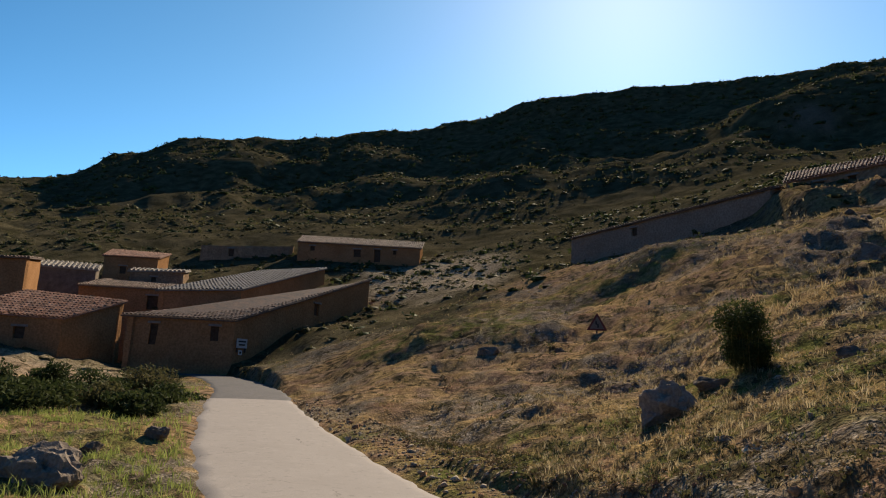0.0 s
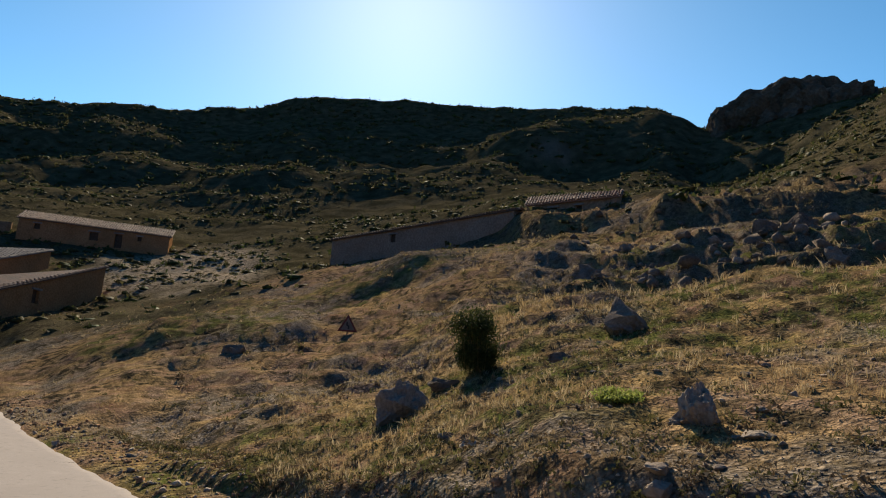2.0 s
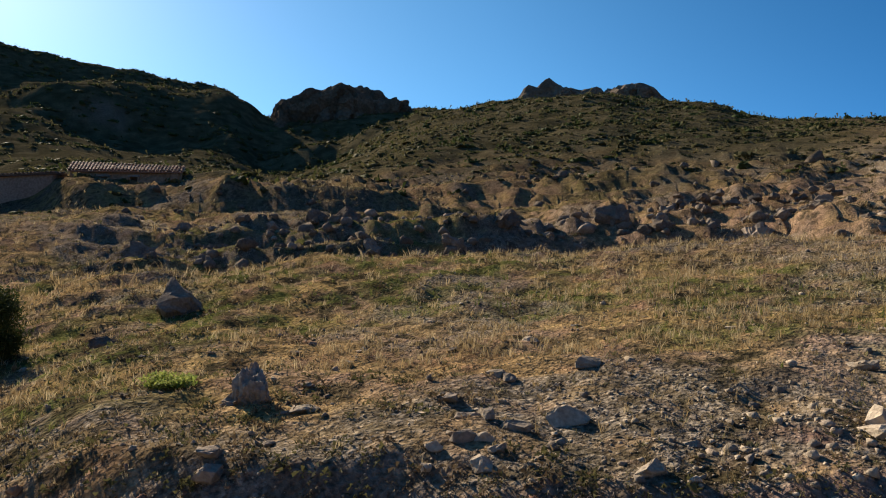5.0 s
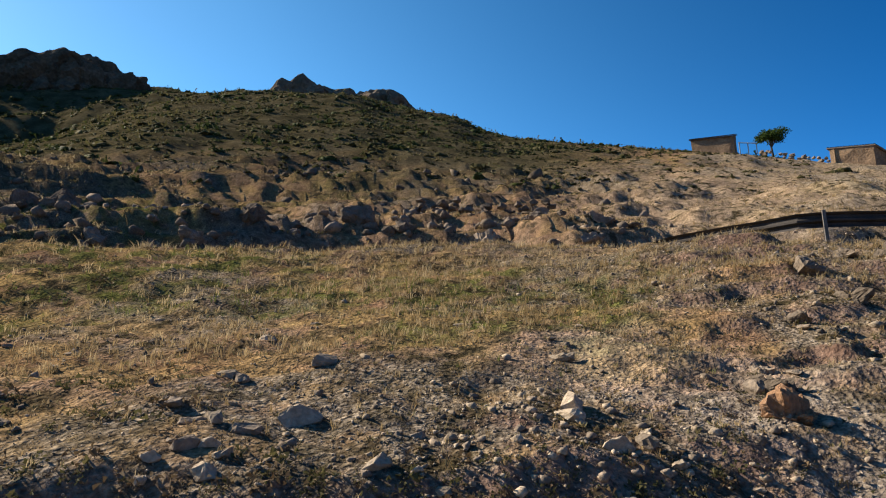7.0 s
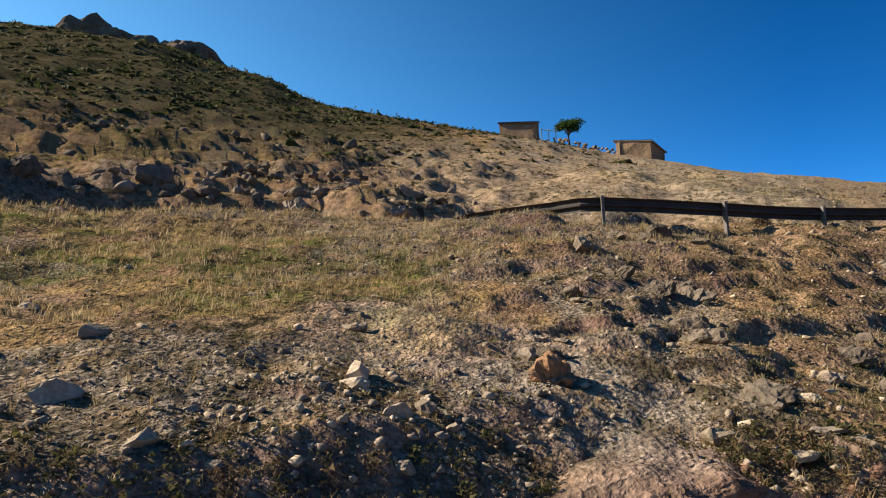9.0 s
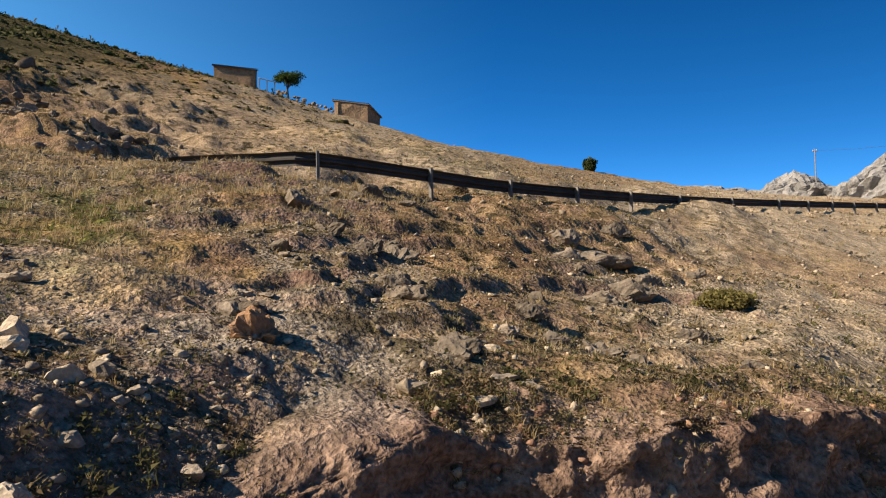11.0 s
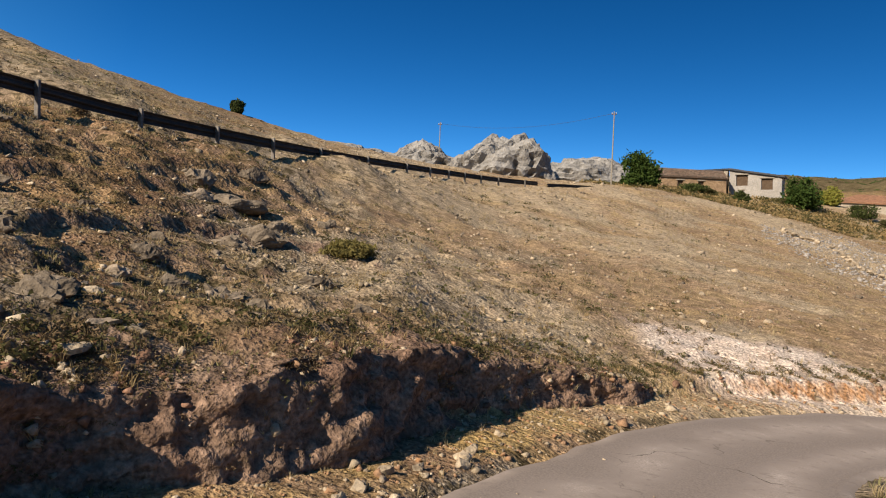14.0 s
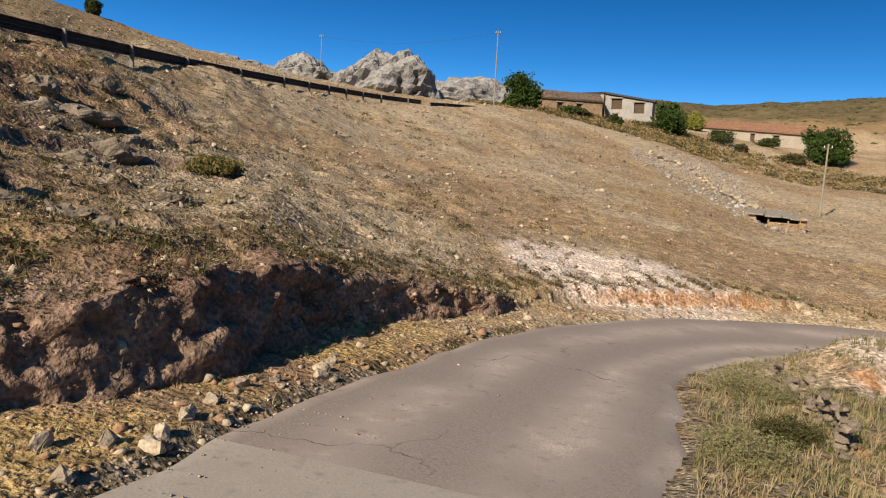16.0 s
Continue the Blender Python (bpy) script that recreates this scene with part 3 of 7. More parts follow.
def build_road():
    """The lower road: an older brown-grey stretch and a paler concrete one, both with worn edges."""
    t = np.gradient(road_line, axis=0)
    t /= np.hypot(t[:, 0], t[:, 1])[:, None]
    nrm = np.c_[t[:, 1], -t[:, 0]]
    across = np.linspace(-1, 1, 21)
    rows = []
    for k in range(len(road_line)):
        wl = HALF + 0.16 * value_noise(np.array([k * 0.35]), np.array([3.3]))[0] + 0.1 * value_noise(np.array([k * 1.3]), np.array([8.3]))[0]
        wr = float(inner_half(road_line[k, 1])) + 0.16 * value_noise(np.array([k * 0.35]), np.array([13.3]))[0] + 0.1 * value_noise(np.array([k * 1.3]), np.array([18.3]))[0]
        rows.append([(*(road_line[k] + nrm[k] * u * (wl if u < 0 else wr)), float(grade(road_line[k, 1])) + 0.02 * (1 - u * u) - (0.1 if abs(u) == 1 else 0.0)) for u in across])
    split = int(np.argmin(np.abs(road_line[:, 1] + 3.7) + 100 * (np.abs(road_line[:, 0]) > 4)))
    w = len(across)

    def stretch(name, a, b, mat, label):
        verts = [v for row in rows[a:b + 1] for v in row]
        faces = [(i * w + j, (i + 1) * w + j, (i + 1) * w + j + 1, i * w + j + 1) for i in range(b - a) for j in range(w - 1)]
        ob = new(name, mesh_from(name, verts, [f[::-1] for f in faces], mat, True))
        at = ob.data.attributes.new("tracks", "FLOAT", "POINT")
        pale = np.exp(-((np.abs(across) - 0.42) / 0.2) ** 2) + 0.9 * (np.abs(across) > 0.8)
        at.data.foreach_set("value", np.tile(pale, b - a + 1).astype(np.float32))
        return tagged(ob, label, "road", kind="structure")
    bend = int(np.argmin(np.abs(road_line[:, 1] - 23) + 100 * (road_line[:, 0] > 0)))
    stretch("road", 0, bend, ASPHALT, "dark grey patched asphalt lane beside the barns")
    stretch("road", bend, split, CONCRETE, "pale worn concrete lane with gritty broken edges")
    stretch("road", split, len(rows) - 1, TARMAC, "brown-grey worn tarmac lane with cracks")


def road_material(name, a, b, worn=0.0):
    """Worn paving: two tones, fine grit, paler tyre-worn tracks and thin branching cracks."""
    m, n, l, p = material(name, 0.85)
    a, b = tuple(0.8 * v for v in a), tuple(0.8 * v for v in b)
    c = mixed(n, l, grain(n, l, 0.9, 6), a, b)
    c = mixed(n, l, grain(n, l, 0.28, 7, 0.52, 0.72), c, tuple(v * 1.25 for v in b))
    c = mixed(n, l, grain(n, l, 0.11, 6, 0.58, 0.7), c, tuple(v * 0.62 for v in a))
    if worn:
        at = n.new("ShaderNodeAttribute")
        at.attribute_name = "tracks"
        k = n.new("ShaderNodeMath")
        k.operation, k.use_clamp = "MULTIPLY", True
        l.new(at.outputs["Fac"], k.inputs[0])
        l.new(grain(n, l, 1.3, 6, 0.3, 0.55), k.inputs[1])
        c = mixed(n, l, k.outputs[0], tuple(v * (1 - worn) for v in a), c)
    grit = grain(n, l, 0.018, 3, 0.3, 0.7)
    c = mixed(n, l, grit, tuple(v * 0.8 for v in a), c)
    co = n.new("ShaderNodeTexCoord")
    warp = n.new("ShaderNodeTexNoise")
    warp.inputs["Scale"].default_value, warp.inputs["Detail"].default_value = 2.2, 6
    l.new(co.outputs["Object"], warp.inputs["Vector"])
    add = n.new("ShaderNodeVectorMath")
    add.operation = "MULTIPLY_ADD"
    add.inputs[1].default_value = (0.7, 0.7, 0.7)
    l.new(warp.outputs["Color"], add.inputs[0])
    l.new(co.outputs["Object"], add.inputs[2])
    v = n.new("ShaderNodeTexVoronoi")
    v.feature = "DISTANCE_TO_EDGE"
    v.inputs["Scale"].default_value = 0.4
    l.new(add.outputs[0], v.inputs["Vector"])
    r = n.new("ShaderNodeMapRange")
    r.inputs[1].default_value, r.inputs[2].default_value = 0.0045, 0.001
    l.new(v.outputs["Distance"], r.inputs[0])
    k = n.new("ShaderNodeMath")
    k.operation = "MULTIPLY"
    l.new(r.outputs[0], k.inputs[0])
    l.new(grain(n, l, 1.6, 2, 0.5, 0.64), k.inputs[1])
    c = mixed(n, l, k.outputs[0], c, (0.06, 0.05, 0.04))
    l.new(c, p.inputs["Base Color"])
    bumped(n, l, p, grit, 0.002, 0.4)
    return m


CONCRETE = road_material("pale_concrete", (0.43, 0.38, 0.33), (0.37, 0.325, 0.28))
ASPHALT = road_material("dark_asphalt", (0.15, 0.14, 0.13), (0.21, 0.19, 0.175))
TARMAC = road_material("worn_tarmac", (0.42, 0.35, 0.305), (0.55, 0.475, 0.42), 0.48)
build_road()

# ---- more materials ----
LIMESTONE = plain("grey_limestone", (0.37, 0.30, 0.23), (0.23, 0.185, 0.14), 0.25, 0.92, 0.01, 0.04, vary=0.25)
PALE_STONE = plain("pale_stone", (0.52, 0.43, 0.32), (0.35, 0.275, 0.195), 0.2, 0.92, 0.008, 0.03, vary=0.3)
SPILL_STONE = plain("bleached_stone", (0.44, 0.405, 0.375), (0.29, 0.265, 0.245), 0.3, 0.95, 0.01, 0.05, vary=0.3)
BANK_STONE = plain("reddish_clods", (0.30, 0.175, 0.12), (0.22, 0.13, 0.09), 0.2, 0.95, 0.01, 0.04, vary=0.3)
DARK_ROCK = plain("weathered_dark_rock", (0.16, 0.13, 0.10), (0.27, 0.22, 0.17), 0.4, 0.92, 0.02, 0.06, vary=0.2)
OCHRE_ROCK = plain("ochre_clay_rock", (0.42, 0.24, 0.13), (0.34, 0.22, 0.145), 0.2, 0.95, 0.012, 0.04)
CRAG = plain("cliff_rock", (0.10, 0.078, 0.058), (0.18, 0.14, 0.105), 5.0, 0.95, 0.3, 0.7)
SUMMIT_ROCK = plain("summit_rock", (0.13, 0.105, 0.08), (0.24, 0.19, 0.145), 3.0, 0.95, 0.25, 0.6)
PALE_CRAG = plain("pale_crag_rock", (0.36, 0.345, 0.33), (0.22, 0.21, 0.20), 2.5, 0.95, 0.12, 0.3)
ADOBE = plain("ochre_adobe", (0.46, 0.245, 0.115), (0.36, 0.19, 0.085), 1.6, 0.95, 0.02, 0.12)
RUBBLE = plain("rubble_masonry", (0.42, 0.29, 0.18), (0.28, 0.19, 0.12), 0.7, 0.95, 0.04, 0.18)
DARK_SHEET = plain("dark_sheet", (0.07, 0.07, 0.08), (0.05, 0.05, 0.055), 1.0, 0.7, 0.002, 0.1)
EARTH_WALL = plain("grey_earth_wall", (0.42, 0.31, 0.22), (0.33, 0.235, 0.165), 1.8, 0.95, 0.02, 0.12)
# the warning sign's white field, with its backlit shade put into the colour
BACKLIT_FIELD = plain("backlit_sign_field", (0.26, 0.23, 0.19), (0.20, 0.18, 0.15), 0.2, 0.8)
GREY_RENDER = plain("grey_render", (0.40, 0.375, 0.35), (0.33, 0.31, 0.285), 1.2, 0.9, 0.004, 0.1)
WHITE_RENDER = plain("cream_render", (0.44, 0.385, 0.31), (0.37, 0.32, 0.26), 1.4, 0.9, 0.004, 0.1)
BRICK_RED = plain("brick_base", (0.36, 0.17, 0.11), (0.28, 0.14, 0.095), 0.5, 0.9, 0.01, 0.08)
TILES = plain("old_clay_tiles", (0.26, 0.175, 0.13), (0.17, 0.14, 0.115), 0.6, 0.85, 0.01, 0.1, vary=0.35)
ORANGE_TILES = plain("orange_clay_tiles", (0.46, 0.25, 0.15), (0.37, 0.21, 0.14), 0.8, 0.85, 0.01, 0.1, vary=0.2)
RED_TILES = plain("faded_red_tiles", (0.34, 0.17, 0.11), (0.26, 0.17, 0.13), 0.6, 0.85, 0.01, 0.1, vary=0.35)
FIBRE = plain("grey_fibre_sheet", (0.27, 0.25, 0.23), (0.20, 0.185, 0.17), 1.0, 0.8, 0.004, 0.1)
DARK_WOOD = plain("dark_weathered_wood", (0.09, 0.06, 0.04), (0.14, 0.10, 0.07), 0.2, 0.85, 0.004, 0.03)
GREY_WOOD = plain("grey_pole_wood", (0.36, 0.32, 0.27), (0.26, 0.23, 0.19), 0.3, 0.85, 0.004, 0.03)
GALVANISED = plain("dull_galvanised_steel", (0.11, 0.10, 0.095), (0.07, 0.065, 0.06), 0.4, 0.75, 0.001, 0.02, metal=0.2)
POST_STEEL = plain("pale_post_steel", (0.24, 0.22, 0.20), (0.15, 0.135, 0.12), 0.1, 0.6, 0.001, 0.02, metal=0.3)
RUSTY = plain("rusty_brown_steel", (0.24, 0.13, 0.08), (0.17, 0.10, 0.07), 0.3, 0.75, 0.001, 0.02, metal=0.2)
SIGN_WHITE = plain("sign_white", (0.70, 0.68, 0.64), (0.60, 0.58, 0.54), 0.3, 0.6)
# rim red, darkened in the colour to look backlit
SIGN_RED = plain("sign_red", (0.20, 0.045, 0.035), (0.14, 0.04, 0.03), 0.2, 0.6)
SIGN_BLACK = plain("sign_black", (0.03, 0.03, 0.03), (0.04, 0.04, 0.04), 0.2, 0.6)
CABLE = plain("black_cable", (0.04, 0.04, 0.04), (0.05, 0.05, 0.05), 0.2, 0.6)
BARK = plain("grey_bark", (0.16, 0.125, 0.095), (0.10, 0.08, 0.06), 0.15, 0.95, 0.01, 0.03)
COVER = leafy("low_dry_herbs", (0.27, 0.195, 0.105), (0.44, 0.33, 0.18), through=0.25)
COVER_OLIVE = leafy("low_olive_herbs", (0.16, 0.145, 0.07), (0.26, 0.225, 0.11), through=0.25)
STRAW = leafy("straw_blades", (0.46, 0.335, 0.165), (0.31, 0.23, 0.12), through=0.4)
STRAW_PALE = leafy("pale_dry_grass", (0.58, 0.465, 0.27), (0.42, 0.33, 0.19), through=0.45)
GREEN = leafy("green_herb_leaves", (0.11, 0.15, 0.035), (0.19, 0.20, 0.06), through=0.4)
BUSH_GREEN = leafy("dark_bush_leaves", (0.045, 0.065, 0.02), (0.09, 0.105, 0.035), through=0.25)
THYME = leafy("olive_scrub_leaves", (0.075, 0.075, 0.032), (0.14, 0.125, 0.052), through=0.35)
DRY_SCRUB = leafy("brown_scrub_twigs", (0.14, 0.095, 0.055), (0.22, 0.16, 0.09), through=0.15)
DRY_STALKS = leafy("dry_tall_weeds", (0.27, 0.19, 0.085), (0.42, 0.31, 0.15), through=0.3)
TREE_GREEN = leafy("tree_leaves", (0.04, 0.075, 0.018), (0.08, 0.12, 0.03), through=0.3)
PALE_HERB = leafy("pale_roadside_herbs", (0.27, 0.27, 0.12), (0.38, 0.33, 0.17), through=0.4)
HERB_BRIGHT = leafy("bright_herb_leaves", (0.25, 0.33, 0.065), (0.42, 0.43, 0.13), through=0.45)
OLIVE_YELLOW = leafy("olive_yellow_leaves", (0.15, 0.13, 0.045), (0.24, 0.20, 0.075), through=0.3)
YELLOW_GREEN = leafy("yellow_green_leaves", (0.26, 0.27, 0.05), (0.34, 0.32, 0.08), through=0.4)

# ---- rocks ----
def hull_mesh(name, seed, points=16, flat=0.75):
    """An angular stone of about unit width, sitting on z = 0."""
    rs = np.random.RandomState(seed)
    bm = bmesh.new()
    p = rs.normal(size=(points, 3))
    p /= np.linalg.norm(p, axis=1)[:, None]
    p *= rs.uniform(0.75, 1.1, (points, 1))
    p *= (0.5, rs.uniform(0.36, 0.5), 0.5 * flat)
    p[:, 2] += 0.28 * flat
    for q in p:
        bm.verts.new(q)
    out = bmesh.ops.convex_hull(bm, input=bm.verts)
    bmesh.ops.delete(bm, geom=[v for v in bm.verts if not v.link_faces], context="VERTS")
    bmesh.ops.triangulate(bm, faces=bm.faces)
    return bm


def boulder_bm(seed, size, cuts=3, rugged=0.09, points=26, levels=2):
    """A weathered rock: an angular core, split finer and roughened."""
    bm = hull_mesh("core", seed, points, size[2] / max(size[0], 0.01))
    for k in range(levels):
        bmesh.ops.subdivide_edges(bm, edges=bm.edges, cuts=1, use_grid_fill=True)
        bmesh.ops.triangulate(bm, faces=bm.faces)
    for v in bm.verts:
        q = v.co * 3.1 + Vector((seed * 1.7, 0, 0))
        n = noise.fractal(q, 0.8, 2.2, 4) * rugged
        ridged = abs(noise.noise(q * 1.9)) * rugged * 0.9
        v.co += v.co.normalized() * (n - ridged)
    return bm


def rock(x, y, w, seed, mat=None, ratio=0.7, name="rock", label="angular grey limestone rock half sunk in dry grass", rugged=0.09, levels=2, sink=0.14, group="rocks on the hillside", turn=None, depth=0.85):
    bm = boulder_bm(seed, (1, 1, ratio), rugged=rugged, levels=levels)
    for v in bm.verts:
        v.co = Vector((v.co.x * w, v.co.y * w * depth, v.co.z * w))
    for f in bm.faces:
        f.smooth = False
    ob = part(name, bm, mat or LIMESTONE)
    t = turn if turn is not None else (seed * 47) % 360
    ob.matrix_world = pose(x, y, ground(x, y) - sink * w * ratio, 0, 0, t)
    return tagged(ob, label, "rock", group)


def scatter(name, verts_list, tris_list, places, mat, label, category):
    """Many small pieces joined into one mesh. places: rows of x, y, z, scale, turn, lean, kind."""
    V, F, off = [], [], 0
    places = np.asarray(places)
    for k in range(len(verts_list)):
        rows = places[places[:, 6].astype(int) == k]
        if not len(rows):
            continue
        v, f = verts_list[k], tris_list[k]
        c, s = np.cos(rows[:, 4]), np.sin(rows[:, 4])
        cl, sl = np.cos(rows[:, 5]), np.sin(rows[:, 5])
        x = v[None, :, 0] * cl[:, None] + v[None, :, 2] * sl[:, None]
        z = -v[None, :, 0] * sl[:, None] + v[None, :, 2] * cl[:, None]
        y = np.broadcast_to(v[None, :, 1], x.shape)
        out = np.stack([x * c[:, None] - y * s[:, None], x * s[:, None] + y * c[:, None], z], -1) * rows[:, 3][:, None, None] + rows[:, None, :3]
        V.append(out.reshape(-1, 3))
        F.append((f[None] + (np.arange(len(rows)) * len(v))[:, None, None] + off).reshape(-1, 3))
        off += len(rows) * len(v)
    V, F = np.vstack(V), np.vstack(F)
    me = bpy.data.meshes.new(name)
    me.vertices.add(len(V))
    me.vertices.foreach_set("co", V.ravel())
    me.loops.add(len(F) * 3)
    me.loops.foreach_set("vertex_index", F.ravel().astype(np.int32))
    me.polygons.add(len(F))
    me.polygons.foreach_set("loop_start", np.arange(len(F)) * 3)
    me.update(calc_edges=True)
    me.materials.append(mat)
    return tagged(new(name, me), label, category, kind="stuff")


def hull_arrays(seeds, points, flat):
    vs, fs = [], []
    for s in seeds:
        bm = hull_mesh("s", s, points, flat)
        bm.verts.index_update()
        vs.append(np.array([v.co[:] for v in bm.verts]))
        fs.append(np.array([[v.index for v in f.verts] for f in bm.faces]))
        bm.free()
    return vs, fs


def leaves_arrays(seeds, n, shape, leaf, hollow=0.55):
    """Clumps of small leaf triangles filling a rounded, uneven dome of unit width."""
    vs, fs = [], []
    for s in seeds:
        rs = np.random.RandomState(s)
        d = rs.normal(size=(n, 3))
        d[:, 2] = np.abs(d[:, 2])
        d /= np.linalg.norm(d, axis=1)[:, None]
        lump = 0.75 + 0.35 * np.sin(d[:, 0] * 4 + s) * np.cos(d[:, 1] * 5 - s)
        c = d * (hollow + (1 - hollow) * rs.rand(n, 1) ** 0.5) * lump[:, None] * 0.5 * np.array(shape)
        a, b = rs.normal(size=(n, 3)), rs.normal(size=(n, 3))
        a /= np.linalg.norm(a, axis=1)[:, None]
        b /= np.linalg.norm(b, axis=1)[:, None]
        k = leaf * rs.uniform(0.6, 1.3, (n, 1))
        v = np.stack([c - a * k, c + a * k * 0.7 + b * k * 0.4, c + b * k * 1.3], 1).reshape(-1, 3)
        vs.append(v)
        fs.append(np.arange(n * 3).reshape(-1, 3))
    return vs, fs


def tuft_arrays(seeds, blades, spread, width):
    """Grass tufts of unit height: thin bent blades fanning out from one root."""
    vs, fs = [], []
    for s in seeds:
        rs = np.random.RandomState(s)
        V, F = [], []
        for k in range(blades):
            a, lean, h = rs.rand() * 6.28, rs.uniform(0.1, 1.0) * spread, rs.uniform(0.5, 1.0)
            r = np.array([rs.normal() * 0.16, rs.normal() * 0.16, -0.06])
            d = np.array([math.cos(a), math.sin(a), 0])
            w = np.array([-d[1], d[0], 0]) * width
            i = len(V)
            mid = r + d * lean * 0.35 * h + np.array([0, 0, 0.62 * h])
            tip = r + d * lean * h + np.array([0, 0, h])
            V += [r - w, r + w, mid + w * 0.8, mid - w * 0.8, tip]
            F += [(i, i + 1, i + 2), (i, i + 2, i + 3), (i + 3, i + 2, i + 4)]
        vs.append(np.array(V))
        fs.append(np.array(F))
    return vs, fs


def strewn(n, az0, az1, r0, r1, power=0.0, seed=1):
    """Plan places strewn over a sector; more of them near by for a low power."""
    rs = np.random.RandomState(seed)
    a = np.radians(rs.uniform(az0, az1, n))
    u = rs.rand(n)
    r = r0 * (r1 / r0) ** u if power == 0 else (r0**power + u * (r1**power - r0**power)) ** (1 / power)
    return r * np.sin(a), r * np.cos(a), r, np.degrees(a), rs


def off_road(x, y, gap=0.1):
    d, _ = road_distance(x, y)
    return np.abs(d) > HALF + gap


# ---- the rocks one can tell apart ----
def named_rocks():
    # x, y, width
    rock(3.36, 10.0, 1.1, 21, LIMESTONE, 0.72, label="large grey angular boulder in dry grass", turn=30, rugged=0.11, levels=3)
    rock(4.4, 11.0, 0.75, 4, DARK_ROCK, 0.4, label="low dark rock beside a bush")
    ob = rock(4.35, 4.66, 0.62, 11, LIMESTONE, 0.85, label="pointed upright limestone rock in the grass", turn=40, rugged=0.15, levels=3)
    top = max(v.co.z for v in ob.data.vertices)
    for v in ob.data.vertices:
        k = 1.1 - 0.55 * max(0.0, v.co.z / top) ** 1.3
        v.co.x, v.co.y = v.co.x * k, v.co.y * k
    rock(8.03, 10.9, 1.55, 9, LIMESTONE, 0.6, label="broad dark boulder with smaller stones behind")
    rock(6.14, -1.58, 0.72, 12, OCHRE_ROCK, 0.62, label="crumbling ochre clay rock", rugged=0.2, levels=3, sink=0.25)
    rock(4.15, 0.0, 0.42, 13, PALE_STONE, 0.8, label="pale rounded boulder at the top of the bank")
    rock(-4.5, 7.9, 1.2, 15, LIMESTONE, 0.5, label="rough grey rock outcrop beside the lane", rugged=0.1, levels=3)
    rock(10.43, -9.3, 1.3, 18, DARK_ROCK, 0.4, label="low dark ledge of rock in the slope", turn=35)
    ledge = [(1.67, 24.4, 1.1), (3.81, 22, 0.5), (15.2, 19.8, 0.9), (14.05, 21.1, 0.7), (6.08, 10, 0.6), (11.9, -9.56, 0.75), (12.47, -11.56, 0.8),
             (12.9, -5.5, 0.7), (11.2, -3.47, 0.85), (9.56, -3.93, 0.33), (26.9, 6.8, 1.1), (-4.88, 12, 0.66), (-5.36, 10.8, 0.42)]
    for k, (x, y, w) in enumerate(ledge):
        rock(x, y, w, 30 + k, DARK_ROCK, 0.62, label="weathered dark rock in dry grass")
    crest = [(8.45, -7.5, 0.75), (8.75, -8.2, 0.95), (9.05, -9.0, 0.7), (10.6, -8.6, 0.8), (5.5, -3.1, 0.5), (9.2, -3.9, 0.6), (6.45, -7.3, 0.42),
             (4.95, -6.3, 0.42), (5.75, -3.3, 0.5), (7.4, -1.7, 0.42), (9.4, -10.7, 0.5), (7.2, -5.1, 0.5), (6.6, -4.4, 0.4), (8.0, -5.9, 0.55)]
    for k, (x, y, w) in enumerate(crest):
        rock(x, y, w, 400 + k, DARK_ROCK if k % 3 else LIMESTONE, 0.5, label="low broken ledge of rock in the dry slope", rugged=0.14, sink=0.25, depth=0.6, turn=25 + 13 * (k % 4))
    slope = [(3.05, 7.26, 0.27), (3.08, 6.64, 0.27), (4.64, 2.5, 0.22), (4.61, 2.24, 0.25), (5.09, 2.04, 0.4), (6.45, 2.39, 0.46), (5.77, 2.89, 0.22),
             (4.01, 2.53, 0.16), (4.26, 2.31, 0.2), (3.18, 3.7, 0.25), (5.62, 0.08, 0.3), (5.82, 3.04, 0.24), (4.2, 2.44, 0.22), (3.86, 2.49, 0.16),
             (3.99, 2.18, 0.22), (4.97, 1.13, 0.17), (4.35, 1.23, 0.26), (4.05, 0.49, 0.2), (3.6, 1.53, 0.22), (5.18, -0.24, 0.28)]
    slope_b = [(5.16, -0.63, 0.18), (4.69, -0.26, 0.22), (4.29, -0.52, 0.15), (4.08, -0.99, 0.28), (6.83, -1.56, 0.45), (7.81, 3.63, 0.35), (4.3, 0.82, 0.14),
               (4.43, -1.65, 0.17), (5.14, -2.52, 0.27), (5.79, -3.68, 0.2), (5.91, -3.36, 0.42), (3.4, -0.11, 0.24), (5.86, 0.07, 0.36)]
    for k, (x, y, w) in enumerate(slope + slope_b):
        rock(x, y, w, 60 + k, PALE_STONE if k % 3 else LIMESTONE, 0.42 + 0.3 * ((k * 7) % 5) / 5, label="angular pale limestone on stony ground", levels=1, rugged=0.07, sink=0.2)
    # flat slabs and broken pieces that lie on the stony ground
    rs = np.random.RandomState(61)
    for k in range(64):
        a, r = rs.uniform(34, 128), 4.6 + 5.0 * rs.rand() ** 1.2
        w = rs.uniform(0.1, 0.2) if k % 4 else rs.uniform(0.22, 0.36)
        rock(*spot(a, r), w, 900 + k, PALE_STONE if k % 3 == 0 else LIMESTONE, rs.uniform(0.22, 0.5), label="flat pale slab of limestone lying on stony ground", levels=1, rugged=0.08, sink=0.1, group="slabs on the stony ground", depth=rs.uniform(0.5, 0.9))
